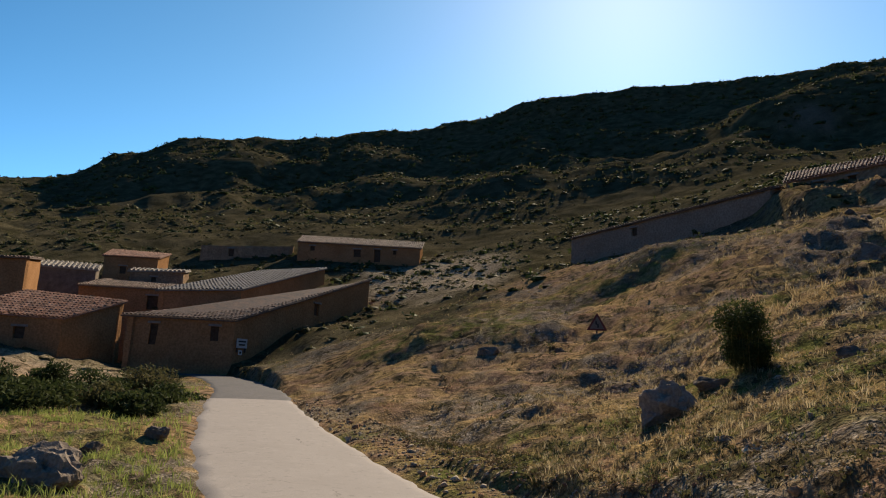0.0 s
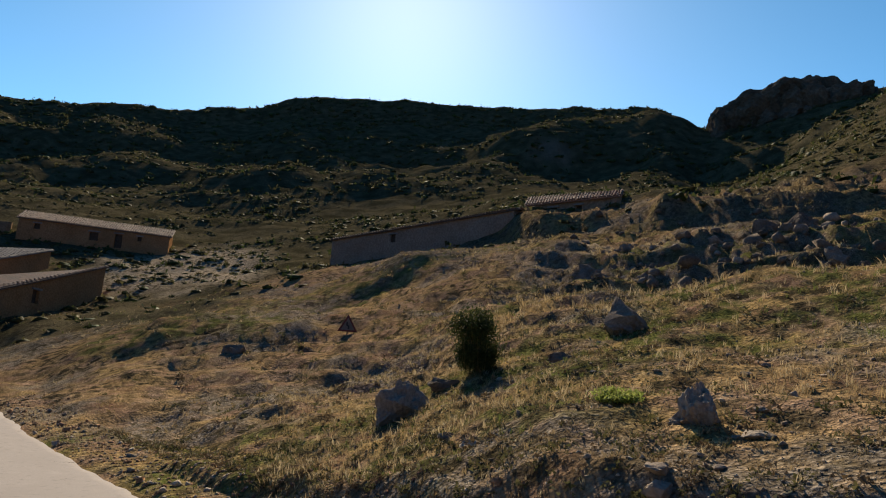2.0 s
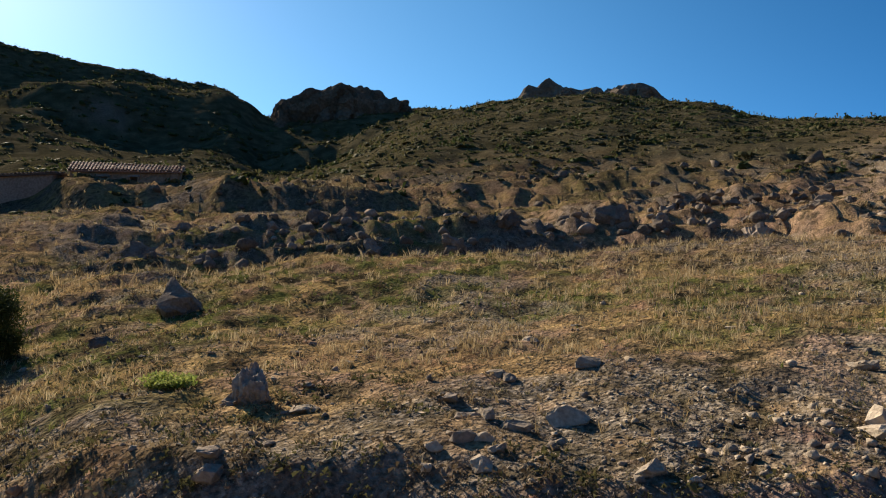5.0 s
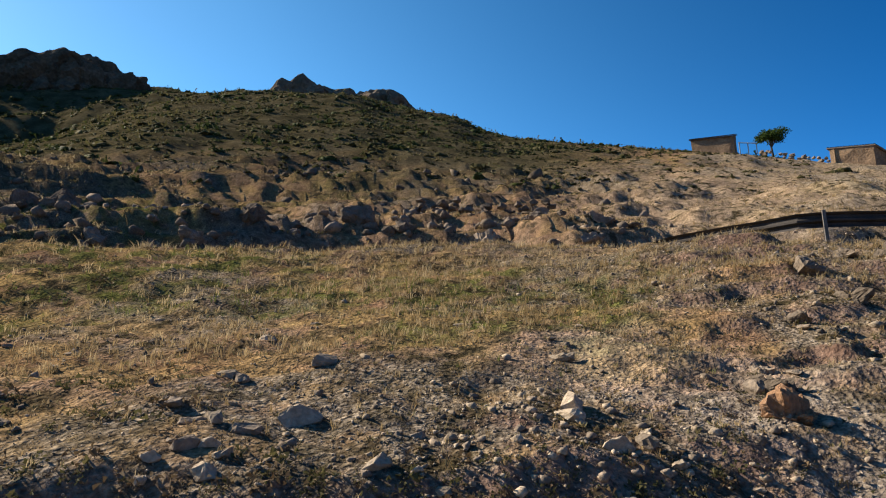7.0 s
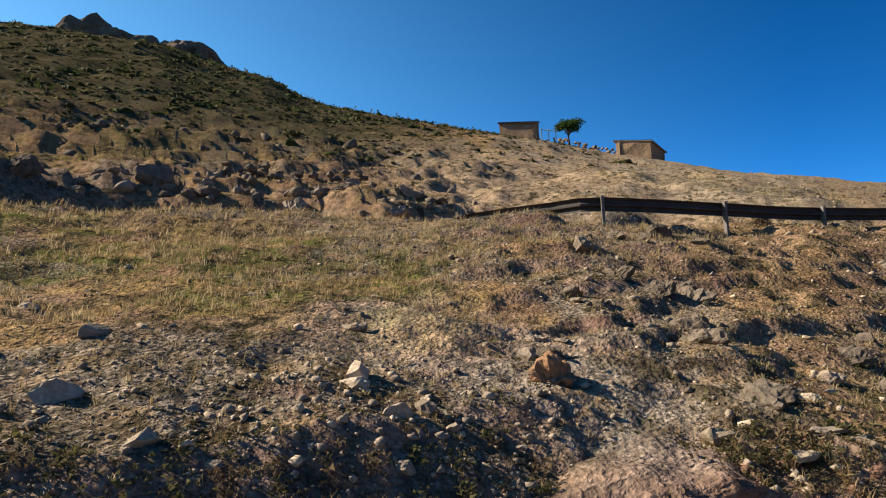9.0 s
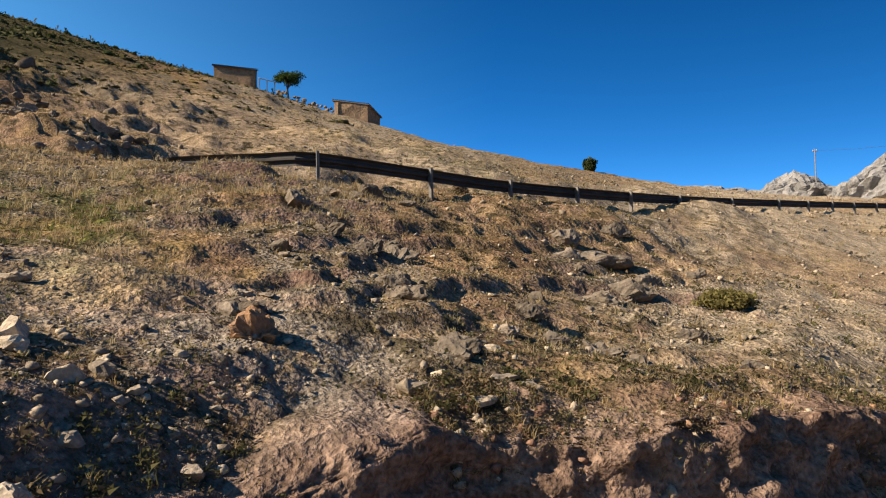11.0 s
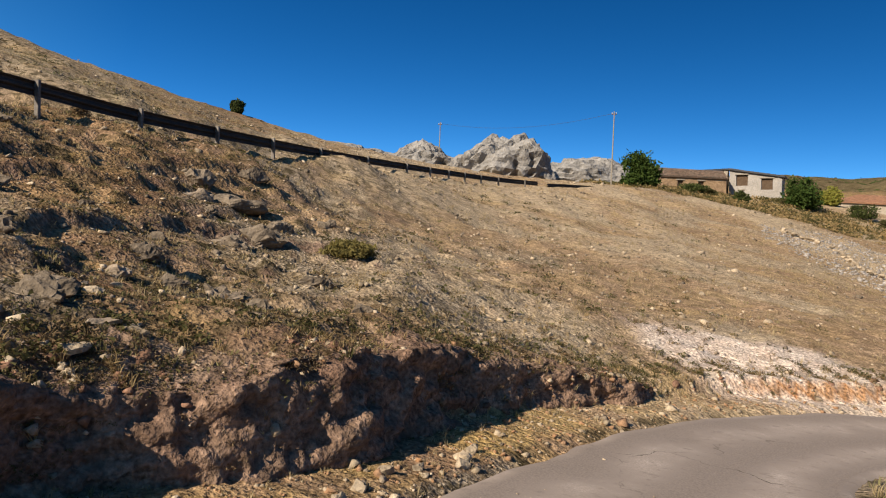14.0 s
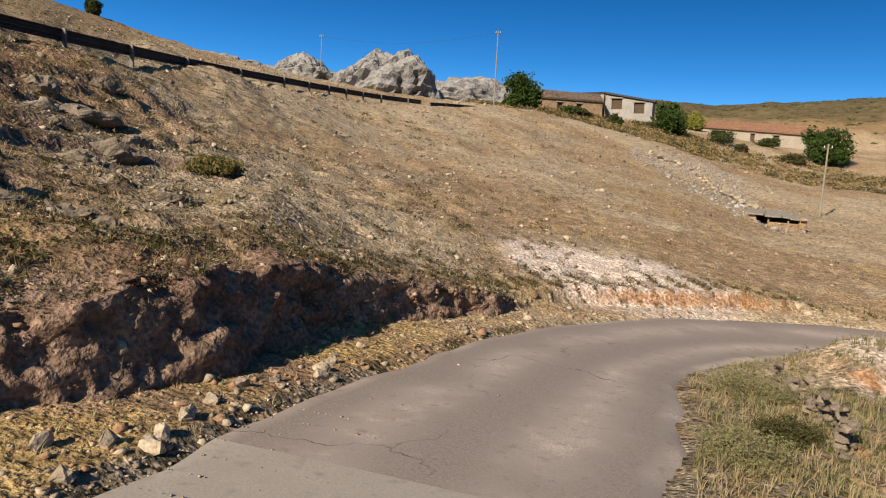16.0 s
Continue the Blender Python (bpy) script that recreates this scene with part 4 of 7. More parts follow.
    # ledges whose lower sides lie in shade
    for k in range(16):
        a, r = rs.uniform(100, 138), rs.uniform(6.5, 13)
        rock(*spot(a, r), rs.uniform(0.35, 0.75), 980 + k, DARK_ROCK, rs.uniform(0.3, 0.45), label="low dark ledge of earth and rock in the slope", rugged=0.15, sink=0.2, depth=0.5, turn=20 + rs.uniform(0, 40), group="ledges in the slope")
    verge = [(3.19, -5.43, 0.18), (3.26, -5.71, 0.16), (3.23, -3.83, 0.21), (3.15, -3.52, 0.17), (3.06, -3.36, 0.19), (3.12, -5.3, 0.18), (3.28, -3.24, 0.18),
             (3.35, -4.2, 0.15), (3.4, -4.6, 0.17), (3.3, -4.9, 0.13), (3.5, -3.0, 0.2), (3.1, -2.8, 0.16), (-1.7, 13.3, 0.2)]
    for k, (x, y, w) in enumerate(verge):
        rock(x, y, w, 100 + k, PALE_STONE, 0.7, label="loose pale stone on the lane's verge", levels=1, group="stones on the verge", sink=0.08)
    # the rocky cut behind the meadow's brow
    rs = np.random.RandomState(5)
    for k in range(105):
        a = rs.uniform(33, 94)
        r = rs.uniform(23.5, 31.0)
        w = rs.uniform(0.35, 1.0) if k > 18 else rs.uniform(1.1, 1.9)
        x, y = spot(a, r)
        rock(x, y, w, 130 + k, DARK_ROCK if k % 5 < 2 else LIMESTONE, rs.uniform(0.45, 0.8), label="dark rock jutting from the earth cut", rugged=0.13, sink=0.3, group="rocks of the upper cut")
    # the many smaller rocks of the terraces' faces and edges
    hv, hf = hull_arrays(range(350, 360), 20, 0.75)
    for n, az0, az1, r0, r1, mat, label in ((150, 38, 98, 22.5, 30.5, DARK_ROCK, "broken dark rocks in the faces of old terraces"), (110, 34, 98, 22.5, 31, LIMESTONE, "broken grey rocks in the faces of old terraces"),
                                            (110, 28, 96, 33, 46, DARK_ROCK, "rocks on the edges of old terraces")):
        a, r = np.radians(rs.uniform(az0, az1, n)), rs.uniform(r0, r1, n)
        x, y, size = r * np.sin(a), r * np.cos(a), np.exp(rs.normal(-0.9, 0.4, n))
        pl = np.c_[x, y, ground_many(x, y) - 0.12 * size, size, rs.rand(n) * 6.28, rs.normal(0, 0.3, n), rs.randint(0, 10, n)]
        scatter("terrace_rocks", hv, hf, pl, mat, label, "rocks")


named_rocks()


def crag(name, label, az, r, width, height, seed, mat, depth=0.6, detail=5, sink=0.3, rugged=1.0, peak=0.3, top=None):
    """A mass of weathered rock: one body with ledges, fissures and an uneven outline."""
    x0, y0 = spot(az, r)
    bm = bmesh.new()
    bmesh.ops.create_icosphere(bm, subdivisions=detail, radius=1.0)
    bmesh.ops.delete(bm, geom=[v for v in bm.verts if v.co.z < -0.75], context="VERTS")
    for v in bm.verts:
        d = v.co.copy()
        flat = max(abs(d.x), abs(d.y) * 0.9, abs(d.z)) ** 0.35          # squarer than a ball
        p = Vector((d.x / flat * width / 2, d.y / flat * width * depth / 2, d.z / flat * height * (1 - peak * abs(d.x) ** 1.3)))
        q = p / height * 1.5 + Vector((seed * 3.3, 0, 0))
        big = noise.noise(q * 0.55) * 0.34 + noise.noise(q * 1.1) * 0.18
        n = noise.fractal(q * 1.5, 0.75, 2.1, 7) * 0.11
        ledge = (math.floor(p.z / height * 5 + noise.noise(q) * 1.5) % 2) * 0.045
        crack = max(0.0, 0.10 - abs(noise.noise(Vector((q.x * 1.7, q.y * 1.7, q.z * 0.7)) + Vector((9, 1, 4))))) * 1.3
        v.co = p + Vector((d.x * 0.4, d.y, d.z * 0.8)) * height * (big + (n - ledge - crack) * rugged)
    z0 = ground(x0, y0) - sink * height if top is None else EYE + r * math.tan(radians(top)) - max(v.co.z for v in bm.verts)
    ob = part(name, bm, mat)
    ob.matrix_world = pose(x0, y0, z0, 0, 0, -az)
    return tagged(ob, label, "rock outcrop")


crag("rock_cliff", "dark brown dome-shaped cliff above scrubby slope", 48.8, 192, 49, 15, 3, CRAG, depth=0.5, peak=0.02, rugged=1.4, top=24.5, detail=6)
crag("rock_crag", "broken rocky summit crag with pale faces", 67.2, 162, 29, 8, 5, SUMMIT_ROCK, rugged=1.35, peak=0.15, top=24.0)
crag("rock_crag", "rocky shoulder below the summit crag", 72.4, 155, 27, 8, 8, SUMMIT_ROCK, rugged=1.35, peak=0.15, top=23.3)
crag("rock_outcrop", "pale grey fissured limestone outcrop beside the road", 153.2, 74, 12.5, 5.0, 11, PALE_CRAG, rugged=1.7, peak=0.55, top=8.4)
crag("rock_outcrop", "low pale limestone outcrop beside the road", 146.2, 78, 11.0, 3.6, 13, PALE_CRAG, rugged=1.7, peak=0.5, top=7.7)
crag("rock_outcrop", "flat pale limestone slope behind the outcrop", 159.6, 84, 17, 3.6, 17, PALE_CRAG, rugged=1.4, peak=0.4, top=6.6)
crag("rock_outcrop", "low pale ridge of limestone above the guard rail", 140.6, 86, 14, 2.6, 19, PALE_CRAG, rugged=1.5, peak=0.4, top=6.9)


# ---- buildings ----
def wall_bm(a, b, z0, za, zb, inward, thick, holes):
    """A wall from plan point a to b with holes (u0, u1, h0, h1) that go right through it."""
    a, b, n = Vector(a), Vector(b), Vector(inward).normalized()
    length = (b - a).length
    us = sorted({0.0, length, *[h[0] for h in holes], *[h[1] for h in holes]})
    bm = bmesh.new()
    for u0, u1 in zip(us, us[1:]):
        t0, t1 = za + (zb - za) * u0 / length, za + (zb - za) * u1 / length
        col = [h for h in holes if h[0] <= u0 + 1e-6 and h[1] >= u1 - 1e-6]
        spans, low = [], z0
        for h in sorted(col, key=lambda q: q[2]):
            spans.append((low, low, h[2], h[2]))
            low = h[3]
        spans.append((low, low, t0, t1))
        for s0, s1, e0, e1 in spans:
            if min(e0 - s0, e1 - s1) < 0.02:
                continue
            p, q = a + (b - a) * (u0 / length), a + (b - a) * (u1 / length)
            vs = [bm.verts.new(c) for c in ((*p, s0), (*q, s1), (*q, e1), (*p, e0), (*(p + n * thick), s0), (*(q + n * thick), s1), (*(q + n * thick), e1), (*(p + n * thick), e0))]
            for f in ((0, 1, 2, 3), (7, 6, 5, 4), (0, 4, 5, 1), (1, 5, 6, 2), (2, 6, 7, 3), (3, 7, 4, 0)):
                bm.faces.new([vs[i] for i in f])
    bmesh.ops.remove_doubles(bm, verts=bm.verts, dist=0.001)
    bmesh.ops.recalc_face_normals(bm, faces=bm.faces)
    # weathering: subdivide and push the faces a little
    bmesh.ops.subdivide_edges(bm, edges=[e for e in bm.edges if e.calc_length() > 1.2], cuts=4, use_grid_fill=True)
    for v in bm.verts:
        v.co += Vector((noise.noise(v.co * 0.9), noise.noise(v.co * 0.9 + Vector((5, 5, 5))), 0.6 * noise.noise(v.co * 0.7 + Vector((2, 8, 1))))) * 0.09
    return bm


def box_bm(size, centre=(0, 0, 0)):
    bm = bmesh.new()
    bmesh.ops.create_cube(bm, size=1.0, matrix=Matrix.Translation(centre) @ Matrix.Diagonal((*size, 1)))
    bmesh.ops.bevel(bm, geom=bm.edges, offset=min(size) * 0.12, segments=1, affect="EDGES")
    return bm


def roof_bm(e0, e1, t0, t1, over, thick, pitch_in, seed):
    """A roof plane from the eave e0-e1 up to t0-t1, laid with uneven rows of rounded tiles (or sheets)."""
    e0, e1, t0, t1 = [Vector(p) for p in (e0, e1, t0, t1)]
    up, side = ((t0 + t1) - (e0 + e1)).normalized(), (e1 - e0).normalized()
    e0, e1, t0, t1 = e0 - up * over - side * over, e1 - up * over + side * over, t0 + up * 0.1 - side * over, t1 + up * 0.1 + side * over
    bm = bmesh.new()
    n = side.cross(up).normalized()
    n = n if n.z > 0 else -n
    lo = [bm.verts.new(p) for p in (e0, e1, t1, t0)]
    hi = [bm.verts.new(p + n * thick) for p in (e0, e1, t1, t0)]
    for f in ((0, 1, 2, 3), (7, 6, 5, 4), (0, 4, 5, 1), (1, 5, 6, 2), (2, 6, 7, 3), (3, 7, 4, 0)):
        bm.faces.new([(lo + hi)[i] for i in f])
    rs = np.random.RandomState(seed)
    rows = max(3, int((e1 - e0).length / pitch_in))
    steps = max(3, int((t0 - e0).length / 0.55))
    for i in range(rows):
        u = (i + 0.5) / rows
        a, b = e0.lerp(e1, u), t0.lerp(t1, u)
        for k in range(steps):
            if rs.rand() < 0.02:
                continue
            p, q = a.lerp(b, k / steps), a.lerp(b, min(1.0, (k + 1.12) / steps))
            j = side * rs.uniform(-0.02, 0.02)
            l0 = n * (thick + rs.uniform(0.035, 0.06))
            l1 = n * (thick + rs.uniform(0.0, 0.025))
            h, w = pitch_in * 0.36, pitch_in * 0.4
            ring0 = [p + j + l0 + side * (-w), p + j + l0 + side * (-w * 0.55) + n * h * 0.85, p + j + l0 + side * (w * 0.55) + n * h * 0.85, p + j + l0 + side * w]
            ring1 = [c + (q - p) + (l1 - l0) for c in ring0]
            v0, v1 = [bm.verts.new(c) for c in ring0], [bm.verts.new(c) for c in ring1]
            for m in range(3):
                bm.faces.new((v0[m], v0[m + 1], v1[m + 1], v1[m]))
            bm.faces.new(v0)
    return bm


def house(name, label, pts, tops, wall_mat, roof_mat, holes=None, thick=0.45, over=0.22, roof_pitch=0.24, shutters=True, base=None, category="house", roof_label="", cover=True, eave=None):
    """A building on four plan corners with its own wall heights; holes: {wall: [(u0, u1, h0, h1 above the foot)]}."""
    pts = [Vector(p) for p in pts]
    mid = sum(pts, Vector((0, 0))) / 4
    foot = [ground(*p) for p in pts]
    low = min(foot) - 0.6 if base is None else base
    root = empty(name, mid.x, mid.y, min(foot))
    inv = root.matrix_world.inverted()
    tagged(root, label, category)

    def put(nm, bm, mat, parent=root, lab=""):
        ob = part(nm, bm, mat, parent, lab)
        ob.data.transform(inv)
        return ob
    for i in range(4):
        a, b = pts[i], pts[(i + 1) % 4]
        d = (b - a).normalized()
        n = Vector((-d.y, d.x))
        n = n if n.dot(mid - a) > 0 else -n
        j, run, hs = (i + 1) % 4, (b - a).length, []
        for u0, u1, h0, h1 in (holes or {}).get(i, []):
            u = (u0 + u1) / 2
            z0, top = foot[i] + (foot[j] - foot[i]) * u, tops[i] + (tops[j] - tops[i]) * u
            drop = max(0.0, z0 + h1 - (top - 0.35))
            hs.append((u0 * run, u1 * run, z0 + h0 - drop, z0 + h1 - drop))
        w = put("wall", wall_bm(a, b, low, tops[i], tops[(i + 1) % 4], n, thick, hs), wall_mat)
        for k, h in enumerate(hs):
            c = a + d * (h[0] + h[1]) / 2 + n * (thick * 0.55)
            ang = math.degrees(math.atan2(d.y, d.x))
            door = (h[3] - h[2]) > 1.5
            bm = box_bm((h[1] - h[0], 0.06, h[3] - h[2]))
            bm.transform(pose(c.x, c.y, (h[2] + h[3]) / 2, 0, 0, ang))
            leaf = put("door" if door else "window", bm, DARK_WOOD, root, "dark weathered wooden door" if door else "small dark wooden shutter")
            bm = box_bm((h[1] - h[0] + 0.3, 0.16, 0.14))
            c = a + d * (h[0] + h[1]) / 2 - n * 0.01
            bm.transform(pose(c.x, c.y, h[3] + 0.07, 0, 0, ang))
            put("lintel", bm, GREY_WOOD, root, "grey wooden lintel")
    if cover:
        k = eave if eave is not None else min(range(4), key=lambda i: tops[i] + tops[(i + 1) % 4])
        c = [Vector((pts[(k + j) % 4].x, pts[(k + j) % 4].y, tops[(k + j) % 4] + 0.02)) for j in range(4)]
        put("roof", roof_bm(c[0], c[1], c[3], c[2], over, 0.1, roof_pitch, len(name)), roof_mat, root, roof_label)
    return root


def S(az, r):
    return spot(az, r)


def el(r, e):
    return EYE + r * math.tan(radians(e))


BARN_PLOTS = [(-29, -5, 44, 76), (-38, -20, 46, 88), (-14, -1, 76, 90), (-22, -12, 84, 96)]       # azimuths and ranges the buildings take up


def village():
    g = {"group": "village barns"}
    tagged(house("barn", "long ochre adobe barn climbing the slope", [S(-25.3, 46), S(-17.3, 45), S(-6.6, 59), S(-12.5, 66)],
          [el(46, 3.3), el(45, 3.4), el(59, 7.5), el(66, 5.4)], ADOBE, TILES,
          {0: [(0.22, 0.29, 1.7, 3.0), (0.78, 0.86, 2.3, 3.2)], 1: [(0.52, 0.56, 1.1, 2.0)]}, eave=0, roof_label="uneven grey-brown clay tiles"), **g)
    tagged(house("barn", "adobe barn under a grey corrugated sheet roof", [S(-23.2, 57), S(-17, 54.5), S(-10.4, 67), S(-15.5, 74)],
          [el(57, 5.4), el(54.5, 5.95), el(67, 8.2), el(74, 7.6)], ADOBE, FIBRE, {0: [(0.35, 0.43, 0.9, 2.0), (0.7, 0.78, 1.2, 1.9)]}, eave=0, roof_pitch=0.3, roof_label="grey corrugated sheets"), **g)
    tagged(house("cottage", "low ochre cottage with a red clay tile roof", [S(-36, 50), S(-29.6, 47.5), S(-25.6, 51), S(-32, 54.5)],
          [el(50, 2.8), el(47.5, 2.75), el(51, 4.3), el(54.5, 4.5)], ADOBE, RED_TILES, {0: [(0.55, 0.66, 0.6, 1.3)]}, eave=0, roof_label="faded red clay tiles"), **g)
    tagged(house("barn", "ochre adobe barn between two others", [S(-28.8, 66), S(-22.8, 63), S(-21, 70), S(-27, 73)],
          [el(66, 5.3), el(63, 5.5), el(70, 5.9), el(73, 5.9)], ADOBE, TILES, {0: [(0.8, 0.93, 0.4, 1.6)]}, eave=0), **g)
    tagged(house("cottage", "small adobe house with a red tile roof", [S(-27.4, 80), S(-23.6, 79), S(-22.8, 84), S(-26.8, 85)],
          [el(80, 7.7), el(79, 7.9), el(84, 8.3), el(85, 8.2)], ADOBE, RED_TILES, {0: [(0.3, 0.42, 0.6, 1.4)]}, eave=0), **g)
    tagged(house("shed", "small shed with a pale sheet roof", [S(-25.5, 73), S(-21.6, 72), S(-21.2, 76), S(-25.2, 77)],
          [el(73, 6.7), el(72, 7.0), el(76, 7.1), el(77, 6.9)], RUBBLE, WHITE_RENDER, {0: [(0.4, 0.5, 0.5, 1.3)]}, eave=0, roof_pitch=0.4), **g)
    tagged(house("shed", "dark open shed with a white sheet roof", [S(-32.4, 72), S(-27.8, 71), S(-27.6, 76), S(-32, 77)],
          [el(72, 6.4), el(71, 6.5), el(76, 6.9), el(77, 6.8)], DARK_ROCK, WHITE_RENDER, {0: [(0.15, 0.85, 0.2, 1.7)]}, eave=0, roof_pitch=0.4), **g)
    tagged(house("cottage", "flat-topped ochre house at the village edge", [S(-36.5, 62), S(-32.4, 60), S(-31.5, 66), S(-35.5, 68)],
          [el(62, 6.5), el(60, 6.9), el(66, 6.9), el(68, 6.6)], ADOBE, TILES, {0: [(0.3, 0.42, 1.4, 2.4)]}, eave=0), **g)
    tagged(house("long_barn", "long ochre barn with a broken tile roof above the village", [S(-12.8, 81), S(-2.4, 78), S(-2.2, 84), S(-12.4, 87)],
          [el(81, 10.3), el(78, 10.4), el(84, 10.9), el(87, 10.8)], ADOBE, TILES,
          {0: [(0.1, 0.14, 1.7, 2.3), (0.46, 0.52, 0.7, 1.6), (0.63, 0.68, 0.3, 1.8), (0.78, 0.81, 1.7, 2.2)]}, eave=0, roof_label="uneven rows of old clay tiles"), **g)
    tagged(house("ruin", "roofless dark adobe ruin below the hillside", [S(-20.5, 90), S(-13.2, 86), S(-13.2, 90), S(-20.2, 94)],
          [el(90, 9.3), el(86, 9.9), el(90, 9.8), el(94, 9.2)], RUBBLE, TILES, {0: [(0.3, 0.36, 0.6, 1.6)]}, cover=False), **g)
    # the long low building on the brow, and the shed beside it
    house("long_barn", "long low earth-walled barn behind the brow", [S(10.6, 60), S(26.3, 51.5), S(27.0, 55), S(11.5, 64)],
          [el(60, 11.6), el(51.5, 15.1), el(55, 15.1), el(64, 11.7)], EARTH_WALL, TILES, {0: [(0.35, 0.38, 1.0, 1.7)]}, eave=0)
    house("shed", "low shed with clay tile roof and whitewashed end", [S(27.4, 53), S(35.2, 50), S(35.4, 54), S(27.6, 57)],
          [el(53, 15.5), el(50, 16.3), el(54, 16.7), el(57, 16.1)], RUBBLE, RED_TILES, {0: [(0.25, 0.35, 0.2, 1.0), (0.55, 0.62, 0.2, 1.1)]}, eave=0)
    # on the skyline
    house("hut", "small ochre stone hut on the skyline", [S(100.2, 86), S(103.4, 85), S(103.6, 90), S(100.4, 91)],
          [el(86, 17.35), el(85, 17.2), el(90, 17.2), el(91, 17.3)], RUBBLE, TILES, {}, eave=0)
    house("hut", "rubble stone hut with a single-pitch tile roof", [S(109.9, 76), S(112.7, 75.5), S(113.7, 78), S(110.9, 79)],
          [el(76, 15.0), el(75.5, 14.7), el(78, 13.7), el(79, 14.0)], RUBBLE, TILES, {}, eave=2)
    # the hamlet beyond the southern slope
    house("house", "grey rendered block house with dark flat roof edge", [S(171.2, 88), S(174.9, 86.5), S(175.1, 93), S(171.6, 95)],
          [el(88, 5.5), el(86.5, 4.95), el(93, 4.8), el(95, 5.35)], GREY_RENDER, DARK_SHEET, {0: [(0.14, 0.36, 2.2, 3.5), (0.62, 0.84, 2.2, 3.5), (0.2, 0.3, 0.2, 0.8)]}, eave=1, over=0.3, roof_label="dark sheet roof")
    house("house", "pale plastered wing behind the grey block house", [S(168.6, 91), S(171.1, 90), S(171.2, 95), S(168.8, 96)],
          [el(91, 5.35), el(90, 5.5), el(95, 5.45), el(96, 5.35)], WHITE_RENDER, DARK_SHEET, {}, eave=0, roof_label="dark sheet roof")
    house("house", "low ochre house with sagging clay tile roof", [S(165.8, 82), S(171.0, 85), S(170.6, 90), S(165.6, 88)],
          [el(82, 5.0), el(85, 4.8), el(90, 5.3), el(88, 5.6)], RUBBLE, TILES, {0: [(0.3, 0.38, 0.6, 1.8), (0.6, 0.68, 0.9, 1.6)]}, eave=0)
    house("house", "long cream farm building with orange tile roof", [S(178.6, 104), S(186.2, 98), S(187.6, 105), S(180.0, 112)],
          [el(104, 3.15), el(98, 2.75), el(105, 3.2), el(112, 3.6)], WHITE_RENDER, ORANGE_TILES, {0: [(0.12, 0.26, 0.2, 1.9), (0.5, 0.54, 0.2, 2.0), (0.7, 0.76, 0.9, 1.7)]}, eave=0, over=0.35)


village()


# ---- the guard rail of the upper road ----
def rail_line(rows):
    """Points along a rail from rows of azimuth, range and the elevation of its top."""
    return [Vector((spot(a, r)[0] + 0.5, spot(a, r)[1] - 0.3, el(r, e))) for a, r, e in rows]


def smooth_line(p, step):
    q = []
    for i in range(len(p) - 1):
        a, b, c, d = p[max(i - 1, 0)], p[i], p[i + 1], p[min(i + 2, len(p) - 1)]
        n = max(2, int((c - b).length / step))
        for j in range(n):
            k = j / n
            q.append(0.5 * (2 * b + (c - a) * k + (2 * a - 5 * b + 4 * c - d) * k**2 + (3 * b - a - 3 * c + d) * k**3))
    return q + [p[-1]]


def guard_rail(rows, label, posts=2.75, first=1.2, bearings=()):
    """A corrugated beam on posts; bearings: azimuths of its first posts, those after them at even steps."""
    line = smooth_line(rail_line(rows), 0.3)
    root = empty("guard_rail", line[0].x, line[0].y, ground(line[0].x, line[0].y))
    inv = root.matrix_world.inverted()
    tagged(root, label, "guard rail", "guard rails of the upper road")
    # W profile: depth and drop below the top
    prof = [(0.0, 0.0), (0.02, -0.02), (0.075, -0.05), (0.075, -0.10), (0.0, -0.135), (0.0, -0.175), (0.075, -0.21), (0.075, -0.26), (0.02, -0.29), (0.0, -0.31)]
    bm = bmesh.new()
    rings = []
    for i, p in enumerate(line):
        t = (line[min(i + 1, len(line) - 1)] - line[max(i - 1, 0)]).normalized()
        n = Vector((t.y, -t.x, 0)).normalized()
        n = n if n.dot(-p) > 0 else -n
        rings.append([bm.verts.new(p + n * -d + Vector((0, 0, h))) for d, h in prof] + [bm.verts.new(p + n * (-d - 0.006) + Vector((0, 0, h))) for d, h in reversed(prof)])
    for a, b in zip(rings, rings[1:]):
        for j in range(len(a)):
            k = (j + 1) % len(a)
            bm.faces.new((a[j], a[k], b[k], b[j]))
    ob = part("beam", bm, GALVANISED, root, "dull corrugated steel beam")
    ob.data.transform(inv)
    s, want, k = 0.0, first, 0
    for i in range(1, len(line)):
        s += (line[i] - line[i - 1]).length
        if k < len(bearings):
            due = math.degrees(math.atan2(line[i].x - 0.5, line[i].y + 0.3)) >= bearings[k]
            want = s + posts
        else:
            due = s >= want
            want += posts if due else 0.0
        if due:
            k += 1
            p = line[i]
            t = (line[i] - line[i - 1]).normalized()
            z = ground(p.x, p.y)
            if p.z - z < 0.25:
                continue
            for nm, size, dz, off in (("post", (0.07, 0.12, p.z - z + 0.5), -(p.z - z + 0.5) / 2 + 0.03, 0.03), ("spacer", (0.05, 0.14, 0.2), -0.15, 0.06)):
                bm = box_bm(size)
                n = Vector((t.y, -t.x, 0)).normalized()
                n = n if n.dot(-p) > 0 else -n
                q = p - n * -off if nm == "post" else p - n * off
                bm.transform(pose(q.x, q.y, p.z + dz, 0, 0, math.degrees(math.atan2(t.y, t.x))))
                ob = part(nm, bm, POST_STEEL if nm == "post" else RUSTY, root)
                ob.data.transform(inv)
    return root


